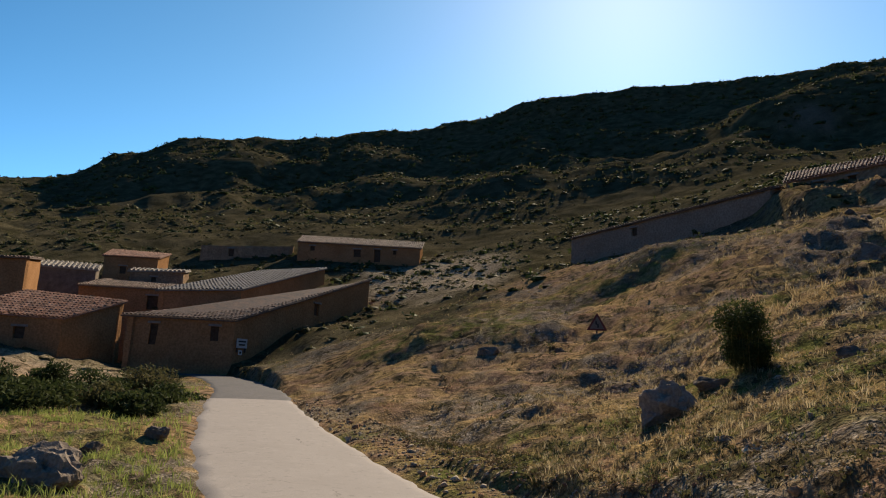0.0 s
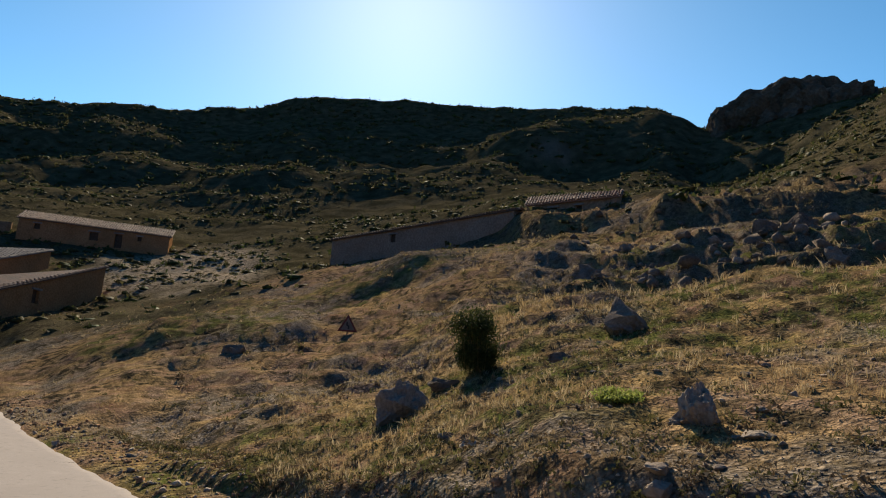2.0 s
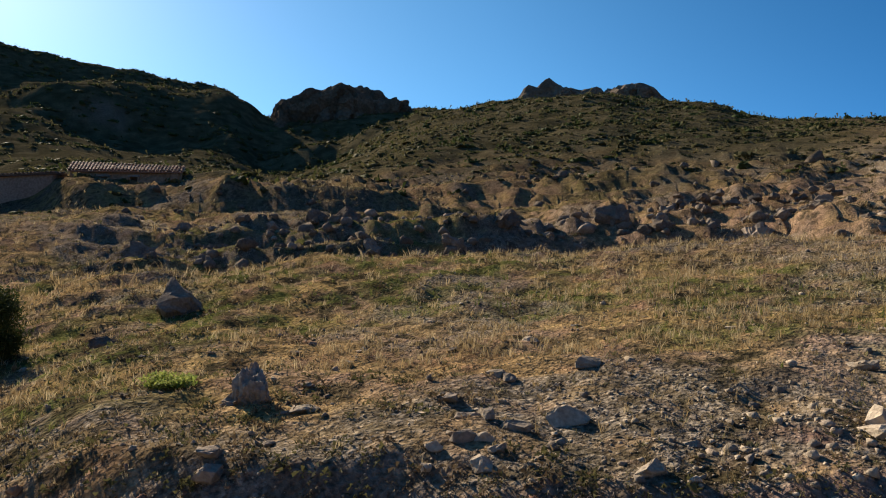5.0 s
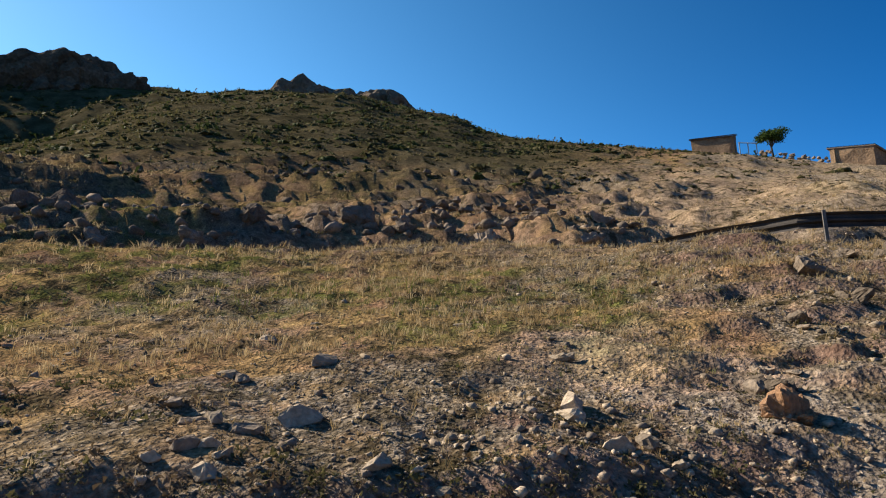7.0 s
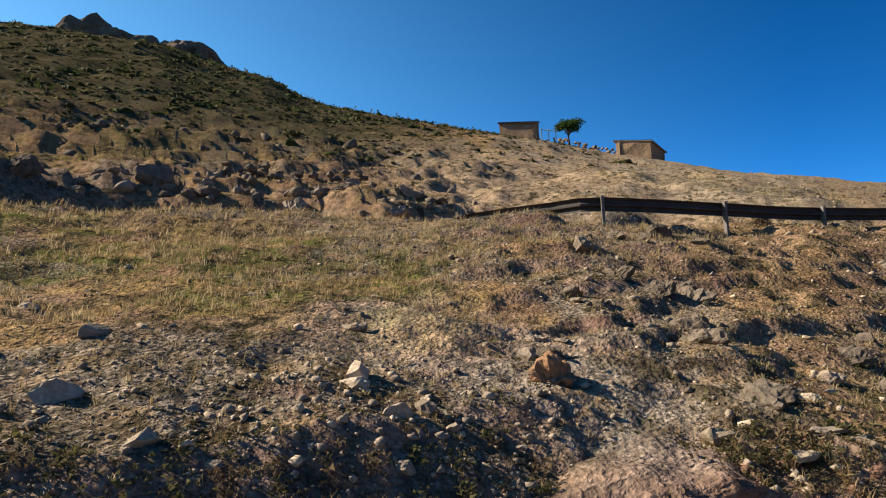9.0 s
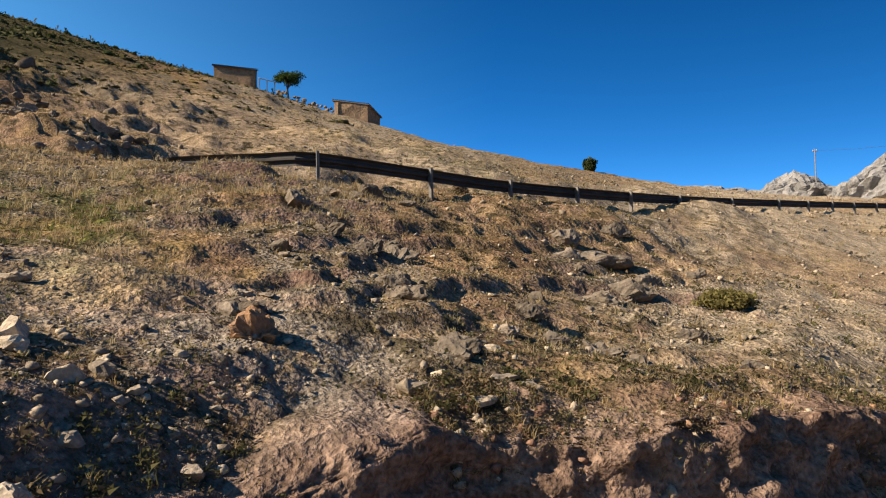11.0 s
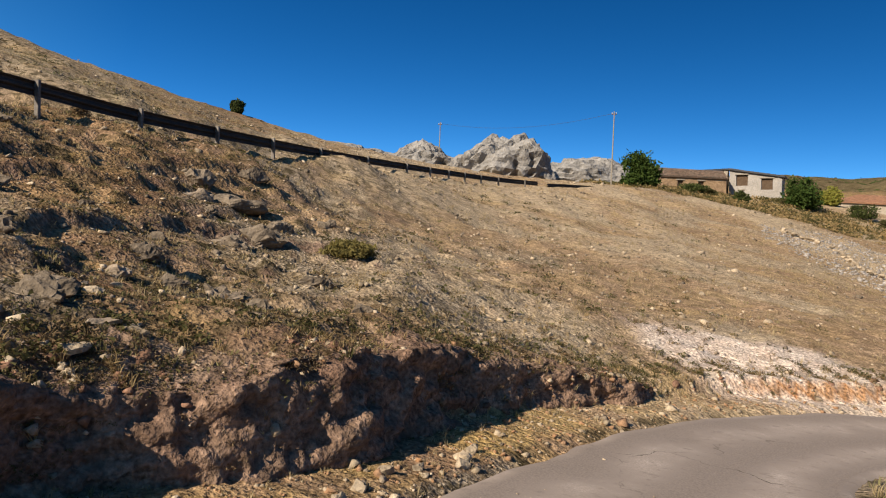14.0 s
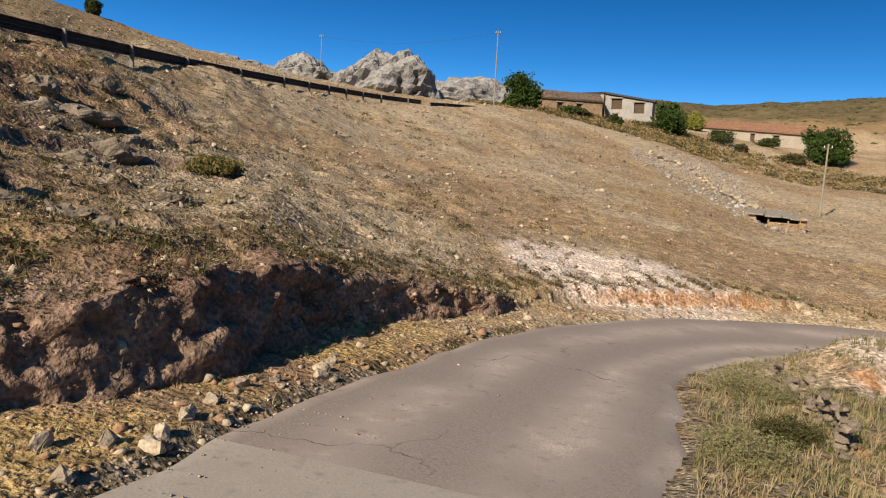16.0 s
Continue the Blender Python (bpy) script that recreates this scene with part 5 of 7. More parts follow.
guard_rail([(93, 17.0, 8.7), (96, 16.3, 10.0), (98.8, 15.8, 10.4), (104, 15.0, 10.75), (108.3, 14.6, 10.85), (117.8, 16.3, 9.4), (124.6, 18, 8.2), (134.5, 22.5, 6.8), (142, 30, 5.85), (152.1, 45, 4.7), (156.6, 50, 4.35)],
           "dark weathered steel guard rail along the upper road", bearings=(108.2, 117.7, 124.5, 129.9, 134.4, 138.2, 142.0, 145.3))
guard_rail([(157.4, 49.5, 4.2), (160, 53, 4.15), (163.5, 58, 3.9)], "short second stretch of steel guard rail", first=0.6)


# ---- poles and cable ----
def pole(az, r, top, label, radius=0.07, mat=None):
    x, y = spot(az, r)
    z0, z1 = ground(x, y), el(r, top)
    root = empty("utility_pole", x, y, z0)
    bm = bmesh.new()
    bmesh.ops.create_cone(bm, segments=10, radius1=radius, radius2=radius * 0.65, depth=z1 - z0 + 0.5, cap_ends=True, matrix=Matrix.Translation((0, 0, (z1 - z0) / 2 - 0.25)))
    part("shaft", bm, mat or GREY_WOOD, root)
    bm = box_bm((0.5, 0.06, 0.08), (0, 0, z1 - z0 - 0.25))
    part("cross_arm", bm, DARK_WOOD, root)
    for u in (-0.2, 0.2):
        bm = bmesh.new()
        bmesh.ops.create_cone(bm, segments=8, radius1=0.035, radius2=0.025, depth=0.12, cap_ends=True, matrix=Matrix.Translation((u, 0, z1 - z0 - 0.15)))
        part("insulator", bm, SIGN_WHITE, root)
    tagged(root, label, "pole", "utility poles")
    return Vector((x, y, z1 - 0.15))


tip_a = pole(147.9, 76, 9.0, "slim grey utility pole behind the rock outcrop")
tip_b = pole(162.2, 66, 10.1, "tall grey utility pole beside the houses")
tip_c = pole(187.4, 46, 2.1, "grey wooden pole on the yellow field", 0.07)


def cable(a, b, sag):
    cu = bpy.data.curves.new("overhead_cable", "CURVE")
    cu.dimensions, cu.bevel_depth, cu.bevel_resolution = "3D", 0.012, 1
    sp = cu.splines.new("POLY")
    sp.points.add(24)
    for k in range(25):
        u = k / 24
        p = a.lerp(b, u) - Vector((0, 0, sag * 4 * u * (1 - u)))
        sp.points[k].co = (*p, 1)
    cu.materials.append(CABLE)
    tagged(new("overhead_cable", cu), "thin black cable sagging between two poles", "cable")


cable(tip_a, tip_b, 0.9)


# ---- signs ----
def warning_sign(x, y):
    """A triangular warning sign: red rim and white field, both coloured darker as if backlit, black bent arrow, on a
    short post.
    """
    z = ground(x, y)
    a = math.degrees(math.atan2(-x, y)) + 8
    root = empty("warning_sign", x, y, z, a)

    def tri(s, t, y0):
        bm = bmesh.new()
        c = [(-s / 2, -s * 0.289), (s / 2, -s * 0.289), (0, s * 0.577)]
        f = [bm.verts.new((u, y0, v + 0.30)) for u, v in c]
        b = [bm.verts.new((u, y0 + t, v + 0.30)) for u, v in c]
        bm.faces.new(f)
        bm.faces.new(b[::-1])
        for i in range(3):
            bm.faces.new((f[i], b[i], b[(i + 1) % 3], f[(i + 1) % 3]))
        bmesh.ops.recalc_face_normals(bm, faces=bm.faces)
        return bm
    part("rim", tri(0.74, 0.015, -0.01), SIGN_RED, root, "dark red triangular rim")
    part("field", tri(0.52, 0.004, -0.015), BACKLIT_FIELD, root, "white field darkened as if backlit")
    bm = bmesh.new()
    for size, c, turn in (((0.05, 0.006, 0.13), (0.035, -0.019, 0.25), 0), ((0.12, 0.006, 0.045), (0.0, -0.019, 0.31), 25), ((0.05, 0.006, 0.12), (-0.035, -0.019, 0.38), 0)):
        bmesh.ops.create_cube(bm, size=1.0, matrix=Matrix.Translation(c) @ pose(0, 0, 0, 0, turn, 0) @ Matrix.Diagonal((*size, 1)))
    part("arrow", bm, SIGN_BLACK, root, "black bent arrow")
    bm = box_bm((0.05, 0.05, 0.6), (0, 0.03, 0.0))
    part("post", bm, GALVANISED, root)
    tagged(root, "small triangular bend warning sign low in the grass", "road sign")


warning_sign(5.54, 24.3)


def wall_sign():
    """A white notice board on the barn's wall, with a small square plate below; its writing as bars."""
    a, b = Vector(S(-17.3, 45)), Vector(S(-6.6, 59))
    d = (b - a).normalized()
    n = Vector((d.y, -d.x))
    p = a + d * 0.75 + n * 0.12
    root = empty("notice_board", p.x, p.y, 2.2, math.degrees(math.atan2(d.y, d.x)))
    part("board", box_bm((1.0, 0.04, 0.6), (0, 0, 0.75)), SIGN_WHITE, root, "white painted board")
    for w, z in ((0.72, 0.87), (0.6, 0.66)):
        part("text_bar", box_bm((w, 0.012, 0.1), (0, -0.026, z)), SIGN_BLACK, root, "dark bar of lettering")
    part("plate", box_bm((0.36, 0.03, 0.3), (-0.1, 0, 0.16)), SIGN_WHITE, root, "small white square plate")
    part("text_bar", box_bm((0.16, 0.012, 0.14), (-0.1, -0.02, 0.16)), SIGN_BLACK, root)
    for u in (-0.4, 0.4):
        part("bracket", box_bm((0.04, 0.12, 0.75), (u, 0.05, 0.55)), GALVANISED, root)
    tagged(root, "white notice board on the ochre barn wall", "sign")


wall_sign()


# ---- dry-stone walls ----
def dry_stone_wall(points, height, size, label, seed, mat=None, courses=None):
    """Rough stones in uneven courses along a plan line; each stone is a part."""
    rs = np.random.RandomState(seed)
    line = smooth_line([Vector((x, y, 0)) for x, y in points], size * 0.9)
    x0, y0 = points[0]
    root = empty("dry_stone_wall", x0, y0, ground(x0, y0))
    base = []
    for k in range(4):
        bm = boulder_bm(seed * 11 + k, (1, 1, 0.65), rugged=0.06, points=18, levels=1)
        me = bpy.data.meshes.new("stone")
        bm.to_mesh(me)
        bm.free()
        me.materials.append(mat or LIMESTONE)
        base.append(me)
    for c in range(courses or max(1, int(height / (size * 0.55)))):
        for p in line:
            if rs.rand() < 0.12 + 0.1 * c:
                continue
            x, y = p.x + rs.normal() * size * 0.22, p.y + rs.normal() * size * 0.22
            ob = new("stone", base[rs.randint(4)])
            ob.parent = root
            w = size * rs.uniform(0.7, 1.45)
            ob.matrix_local = Matrix.Translation((x - x0, y - y0, ground(x, y) - ground(x0, y0) + c * size * 0.52 - size * 0.12)) @ pose(0, 0, 0, rs.uniform(-12, 12), rs.uniform(-12, 12), rs.rand() * 360) @ Matrix.Diagonal((w, w, w, 1))
    return tagged(root, label, "stone wall")


dry_stone_wall([S(77.0, 33.5), S(80, 33), S(84, 33.2), S(88.5, 34)], 0.8, 0.5, "tumbled dark dry-stone wall on the hillside", 3, DARK_ROCK, 3)
dry_stone_wall([(-0.62, -7.9), (-0.92, -7.2), (-1.02, -6.6), (-0.95, -5.9)], 0.5, 0.12, "collapsed dry-stone wall below the lane's edge", 5, LIMESTONE, 5)
dry_stone_wall([S(105.2, 84), S(107, 82), S(109.2, 80), S(110.6, 78)], 1.2, 0.6, "low rubble wall between two huts on the skyline", 7, LIMESTONE, 3)
dry_stone_wall([S(174.8, 57), S(178.8, 50), S(182.0, 41), S(184.4, 34)], 0.5, 0.35, "long tumbled dry-stone wall down the field", 9, PALE_STONE, 2)


def ruin_shelter():
    """A low stone shelter with a sagging plank roof over a dark opening."""
    x, y = S(184.5, 31)
    z = ground(x, y)
    root = empty("stone_shelter", x, y, z, -184.9 + 180 + 180)
    rs = np.random.RandomState(17)
    part("side_wall", box_bm((0.5, 2.2, 1.3), (-1.5, 0.3, 0.25)), RUBBLE, root)
    part("side_wall", box_bm((0.5, 2.2, 1.2), (1.55, 0.3, 0.2)), RUBBLE, root)
    part("back_wall", box_bm((2.7, 0.3, 1.2), (0, 1.25, 0.2)), RUBBLE, root)
    part("front_wall", box_bm((1.9, 0.4, 0.75), (0.4, -0.62, -0.02)), RUBBLE, root)
    for k in range(60):
        u, v = rs.uniform(-1.7, 1.75), rs.uniform(-0.25, 0.8)
        if -1.25 < u < -0.55 or (v > 0.3 and -1.3 < u < 1.35):
            continue
        bm = boulder_bm(700 + k, (1, 1, 1), rugged=0.08, levels=1, points=12)
        w = rs.uniform(0.2, 0.38)
        bm.transform(Matrix.Translation((u, -0.82, v)) @ Matrix.Diagonal((w, 0.22, w * 0.6, 1)))
        part("stone", bm, PALE_STONE if k % 2 else LIMESTONE, root)
    for k in range(7):
        bm = box_bm((0.56, 2.5, 0.07), (0, 0, 0))
        bm.transform(pose(-1.6 + k * 0.54, 0.2, 0.93 - 0.03 * k + 0.03 * math.sin(k * 2.1), 5, 3 * math.sin(k * 1.7), 2 * math.cos(k * 3.1)))
        part("roof_plank", bm, GREY_WOOD, root)
    for u in (-0.5, 0.7):
        part("post", box_bm((0.1, 0.1, 0.75), (u, -0.7, 0.5)), GREY_WOOD, root)
    root.matrix_world = root.matrix_world @ Matrix.Diagonal((0.6, 0.6, 0.6, 1))
    tagged(root, "low stone shelter with a sagging plank roof", "shelter")


ruin_shelter()


def hut_steps():
    x, y = S(104.4, 84.5)
    root = empty("hand_rail", x, y, ground(x, y), -104 + 180)
    for u, h in ((-0.9, 0.9), (0.0, 1.1), (0.9, 1.3)):
        part("post", box_bm((0.12, 0.12, h + 0.4), (u, 0, h / 2 - 0.2 + 0.4)), SIGN_WHITE, root)
    bm = box_bm((2.1, 0.1, 0.1))
    bm.transform(pose(0, 0, 1.45, 0, -12, 0))
    part("top_bar", bm, SIGN_WHITE, root)
    tagged(root, "white railing beside the skyline hut", "railing")


hut_steps()


# ---- trees and bushes ----
def tapered(bm, a, b, r0, r1, sides=7):
    a, b = Vector(a), Vector(b)
    q = (b - a).to_track_quat("Z", "Y").to_matrix()
    rings = [[bm.verts.new(p + q @ Vector((math.cos(6.283 * k / sides) * r, math.sin(6.283 * k / sides) * r, 0))) for k in range(sides)] for p, r in ((a, r0), (b, r1))]
    for k in range(sides):
        bm.faces.new((rings[0][k], rings[0][(k + 1) % sides], rings[1][(k + 1) % sides], rings[1][k]))


def crown_mesh(name, n, leaf, blobs, mat, seed):
    """Leaves in several uneven clumps: rows of x, y, z, rx, rz."""
    rs = np.random.RandomState(seed)
    V = []
    for bx, by, bz, rx, rz in blobs:
        d = rs.normal(size=(n, 3))
        d /= np.linalg.norm(d, axis=1)[:, None]
        lump = 0.7 + 0.4 * rs.rand(n, 1) + 0.2 * np.sin(d[:, :1] * 5 + seed) * np.cos(d[:, 1:2] * 6)
        c = d * lump * rs.rand(n, 1) ** 0.4 * np.array((rx, rx, rz)) + (bx, by, bz)
        a, b = rs.normal(size=(n, 3)), rs.normal(size=(n, 3))
        a /= np.linalg.norm(a, axis=1)[:, None]
        b /= np.linalg.norm(b, axis=1)[:, None]
        k = leaf * rs.uniform(0.6, 1.4, (n, 1))
        V.append(np.stack([c - a * k, c + b * k * 0.45, c + a * k, c - b * k * 0.45], 1).reshape(-1, 3))
    V = np.vstack(V)
    F = np.arange(len(V)).reshape(-1, 4)
    return mesh_from(name, V.tolist(), F.tolist(), mat)


def tree(x, y, height, width, label, seed, mat=None, flat=0.6, stem=0.35, leaf=0.16, n=260, category="tree", group="", low=False):
    rs = np.random.RandomState(seed)
    root = empty("bush" if category == "bush" else "tree", x, y, ground(x, y))
    bm = bmesh.new()
    top = height * stem
    tapered(bm, (0, 0, -0.3), (rs.normal() * 0.1, rs.normal() * 0.1, top), width * 0.045, width * 0.03)
    blobs = []
    for k in range(9):
        a = k * 2.4 + rs.rand()
        d = width * 0.5 * (0.25 + 0.5 * rs.rand()) if k else 0
        z = height * (stem + (1 - stem) * (0.35 + 0.45 * rs.rand())) if k else height * (stem + (1 - stem) * 0.72)
        if category == "bush" or low:
            z = height * (0.22 + 0.5 * rs.rand()) if k else height * 0.68
        rx = width * (0.2 + 0.1 * rs.rand())
        blobs.append((math.cos(a) * d, math.sin(a) * d, z, rx, min(rx * flat * 1.6, height * (1 - stem) * 0.34)))
        tapered(bm, (0, 0, top * 0.85), (math.cos(a) * d * 0.8, math.sin(a) * d * 0.8, z), width * 0.02, width * 0.006, 5)
    if category == "bush" or low:
        for k in range(6):
            a = k * 1.05 + rs.rand()
            blobs.append((math.cos(a) * width * 0.24, math.sin(a) * width * 0.24, height * 0.2, width * 0.22, height * 0.22))
    part("trunk", bm, BARK, root)
    ob = new("crown", crown_mesh("crown", n, leaf, blobs, mat or TREE_GREEN, seed))
    ob.parent = root
    return tagged(root, label, category, group)


tree(*S(106.1, 84), 3.4, 3.4, "small dark tree with a flat spreading crown on the skyline", 3, flat=0.5, stem=0.45)
tree(*S(131.3, 84), 1.7, 1.9, "small round bush on the skyline", 4, BUSH_GREEN, stem=0.1, category="bush")
tree(*S(164.4, 70), 3.9, 4.6, "dense dark green tree in front of the houses", 5, flat=1.1, stem=0.1, leaf=0.2, n=420, low=True)
tree(*S(176.4, 82), 3.6, 4.0, "dark green tree beside the grey house", 6, flat=1.1, stem=0.1, leaf=0.2, n=320, low=True)
tree(*S(178.2, 98), 2.6, 3.2, "yellow-green shrub between the houses", 7, YELLOW_GREEN, stem=0.08, leaf=0.18, category="bush")
tree(*S(187.6, 88), 4.2, 5.6, "dark green tree at the end of the farm building", 8, flat=1.0, stem=0.1, leaf=0.22, n=380, low=True)
broom = tree(4.93, 10.85, 1.2, 1.0, "dense dark broom bush with pale upright tips", 9, BUSH_GREEN, flat=1.3, stem=0.12, leaf=0.028, n=800, category="bush")
for v in [w for ob in broom.children if ob.name.startswith("crown") for w in ob.data.vertices]:
    u = v.co.z / 1.2
    k = 0.62 + 0.6 * max(0.0, min(u, 1.0)) ** 0.7 - 0.62 * max(0.0, u - 0.62) / 0.38
    v.co.x, v.co.y = v.co.x * k * 1.15, v.co.y * k * 1.15
tv, tf = tuft_arrays([78], 120, 0.5, 0.004)
tip = new("dry_top", mesh_from("dry_top", (tv[0] * (0.95, 0.95, 1.2)).tolist(), tf[0].tolist(), OLIVE_YELLOW))
tip.parent = broom
tagged(tip, "pale yellowish dry stems")
for k, (a, r, h, w) in enumerate([(168.6, 72, 1.3, 2.2), (170.5, 70, 1.0, 1.8), (172.5, 73, 1.2, 2.4), (175, 76, 1.2, 2.4), (179.5, 80, 1.6, 3.0), (181.5, 82, 1.4, 2.6), (184, 84, 1.5, 2.8), (186, 80, 1.2, 2.2)]):
    tree(*S(a + 0.7 * math.sin(k * 5.1), r + 6 + 4 * math.sin(k * 2.3)), h * (0.8 + 0.3 * math.sin(k * 3.7)), w * (1.1 + 0.4 * math.cos(k * 1.9)), "low dusty green shrub along the field edge", 20 + k, THYME if k % 2 else BUSH_GREEN, flat=0.8, stem=0.05, leaf=0.12, n=150, category="bush", group="shrubs along the field edge")
tree(7.7, -9.4, 0.3, 0.95, "low yellow-green cushion shrub on the slope", 40, OLIVE_YELLOW, flat=0.6, stem=0.05, leaf=0.04, n=300, category="bush")
tree(4.3, 5.75, 0.16, 0.6, "bright green herb clump beside a rock", 41, HERB_BRIGHT, flat=0.5, stem=0.05, leaf=0.02, n=150, category="bush")
tree(-0.25, -5.3, 0.28, 0.8, "pale green roadside shrub with dry stems", 42, PALE_HERB, flat=0.7, stem=0.05, leaf=0.010, n=480, category="bush", group="roadside shrubs")
tree(-0.4, -7.4, 0.28, 0.9, "pale green roadside shrub beside the lane", 43, PALE_HERB, flat=0.7, stem=0.05, leaf=0.010, n=480, category="bush", group="roadside shrubs")
tree(-0.6, -6.3, 0.22, 0.6, "dusty green roadside shrub among straw", 44, THYME, flat=0.7, stem=0.05, leaf=0.012, n=480, category="bush", group="roadside shrubs")
tree(*S(120.5, 26), 0.6, 0.7, "brown dry shrub behind the guard rail", 45, DRY_SCRUB, flat=0.8, stem=0.05, leaf=0.05, n=120, category="bush")

for k in range(15):
    tree(*S(-34.5 + 0.95 * k, 23 + 5 * math.sin(k * 2.7)), 0.62 + 0.25 * math.sin(k * 1.7), 2.0 + 0.6 * math.cos(k * 3.1), "dark green bush below the lane", 60 + k, BUSH_GREEN if k % 3 else THYME, flat=0.8, stem=0.05, leaf=0.07, n=130, category="bush", group="bushes below the lane")


# ---- strewn small things: stones, grass, scrub ----
def strew_all():
    hv, hf = hull_arrays(range(300, 310), 10, 0.7)
    # stones over the near slope, thickest on the gravelly ground
    x, y, r, a, rs = strewn(46000, 12, 172, 3.0, 60, 0, 21)
    n1, n2 = fbm(x, y, 9, 4), fbm(x + 31, y, 3, 4)
    want = smooth(n2 + 0.5 * n1 + 0.14 * (1 - smooth(r, 5, 9)) + 0.12 * smooth(a, 80, 120), -0.02, 0.4)
    patch = np.exp(-((x - 5.2) ** 2 + (y + 0.4) ** 2) / 3.0)
    keep = (rs.rand(len(x)) < 0.025 + 0.14 * smooth(a, 108, 122) * smooth(r, 6, 9) + 0.28 * want + 0.4 * patch) & off_road(x, y, -0.2)
    x, y, r = x[keep], y[keep], r[keep]
    size = np.minimum(np.exp(rs.normal(-3.75, 0.75, len(x))), 0.1) * (1 + r / 22)
    z = ground_many(x, y) - 0.12 * size
    pl = np.c_[x, y, z, size, rs.rand(len(x)) * 6.28, rs.normal(0, 0.25, len(x)), rs.randint(0, 10, len(x))]
    half = rs.rand(len(x)) < 0.55
    scatter("loose_stones", hv, hf, pl[half], PALE_STONE, "loose pale limestone rubble over the slope", "stones")
    scatter("loose_stones", hv, hf, pl[~half], LIMESTONE, "loose grey stones over the slope", "stones")
    # gravel and small chips
    gvv, gff = hull_arrays(range(320, 328), 7, 0.8)
    x, y, r, a, rs = strewn(32000, 10, 174, 3.0, 30, 0, 28)
    n1, n2 = fbm(x, y, 9, 4), fbm(x + 31, y, 3, 4)
    want = smooth(n2 + 0.4 * n1 + 0.15 * (1 - smooth(r, 5, 9)), -0.25, 0.25)
    keep = (rs.rand(len(x)) < 0.12 + 0.55 * want) & off_road(x, y, -0.1)
    x, y, r = x[keep], y[keep], r[keep]
    size = np.exp(rs.normal(-4.0, 0.4, len(x))) * (1 + r / 14)
    pl = np.c_[x, y, ground_many(x, y), size, rs.rand(len(x)) * 6.28, rs.normal(0, 0.3, len(x)), rs.randint(0, 8, len(x))]
    half = rs.rand(len(x)) < 0.5
    scatter("gravel", gvv, gff, pl[half], PALE_STONE, "pale limestone chips over the soil", "gravel")
    scatter("gravel", gvv, gff, pl[~half], DARK_ROCK, "dark chips and clods over the soil", "gravel")
    x, y, r, a, rs = strewn(15000, 24, 140, 3.0, 8.5, 0, 53)
    keep = off_road(x, y, 0.3) & (rs.rand(len(x)) < 1 - 0.7 * smooth(r, 6, 8.5))
    x, y, r = x[keep], y[keep], r[keep]
    size = np.exp(rs.normal(-4.45, 0.35, len(x)))
    pl = np.c_[x, y, ground_many(x, y), size, rs.rand(len(x)) * 6.28, rs.normal(0, 0.3, len(x)), rs.randint(0, 8, len(x))]
    third = rs.rand(len(x))
    scatter("gravel", gvv, gff, pl[third < 0.45], LIMESTONE, "fine grey gravel over the near slope", "gravel")
    scatter("gravel", gvv, gff, pl[third >= 0.45], DARK_ROCK, "dark fine chips over the near slope", "gravel")
    # stones set in the face of the bank
    k = rs.randint(0, len(road_line), 15000)
    k = k[(road_line[k, 1] < 12) & (road_line[k, 1] > -14) & (np.abs(road_line[k, 0]) < 8)]
    t = np.gradient(road_line, axis=0)[k]
    t /= np.hypot(t[:, 0], t[:, 1])[:, None]
    d = HALF + np.interp(road_line[k, 1], [-13, -7, -4.2, -3, -2, -1, 1, 4, 9, 14], [0.6, 0.9, 1.3, 1.5, 1.5, 1.35, 0.8, 0.5, 0.8, 1.0]) + rs.normal(0.15, 0.22, len(k))
    x, y = road_line[k, 0] - t[:, 1] * d, road_line[k, 1] + t[:, 0] * d
    size = np.exp(rs.normal(-2.9, 0.5, len(x)))
    pl = np.c_[x, y, ground_many(x, y) - 0.35 * size, size, rs.rand(len(x)) * 6.28, rs.normal(0, 0.5, len(x)), rs.randint(0, 10, len(x))]
    half = rs.rand(len(x)) < 0.5
    scatter("bank_stones", hv, hf, pl[half], PALE_STONE, "pale stones set in the earth bank", "stones")
    scatter("bank_stones", hv, hf, pl[~half], BANK_STONE, "reddish clods and stones in the earth bank", "stones")
    # herbs that cling to the bank
    k = rs.randint(0, len(road_line), 5000)
    k = k[(road_line[k, 1] < 0) & (road_line[k, 1] > -14) & (np.abs(road_line[k, 0]) < 8)]
    t = np.gradient(road_line, axis=0)[k]
    t /= np.hypot(t[:, 0], t[:, 1])[:, None]
    d = HALF + np.interp(road_line[k, 1], [-13, -7, -4.2, -3, -2, -1, 1], [0.85, 1.1, 1.5, 1.65, 1.65, 1.5, 1.0]) + rs.normal(0.0, 0.2, len(k))
    x, y = road_line[k, 0] - t[:, 1] * d, road_line[k, 1] + t[:, 0] * d
    tv, tf = tuft_arrays(range(420, 426), 8, 1.5, 0.035)
    size = rs.uniform(0.04, 0.14, len(x))
    pl = np.c_[x, y, ground_many(x, y), size, rs.rand(len(x)) * 6.28, rs.normal(0, 0.7, len(x)), rs.randint(0, 6, len(x))]
    half = (rs.rand(len(x)) + fbm(x, y, 1.5, 3)) < 0.5
    scatter("bank_herbs", tv, tf, pl[half], THYME, "olive herbs clinging to the earth bank", "grass")
    scatter("bank_herbs", tv, tf, pl[~half], STRAW, "dry grass hanging over the earth bank", "grass")
    # rubble along the verge under the bank
    k = rs.randint(0, len(road_line), 16000)
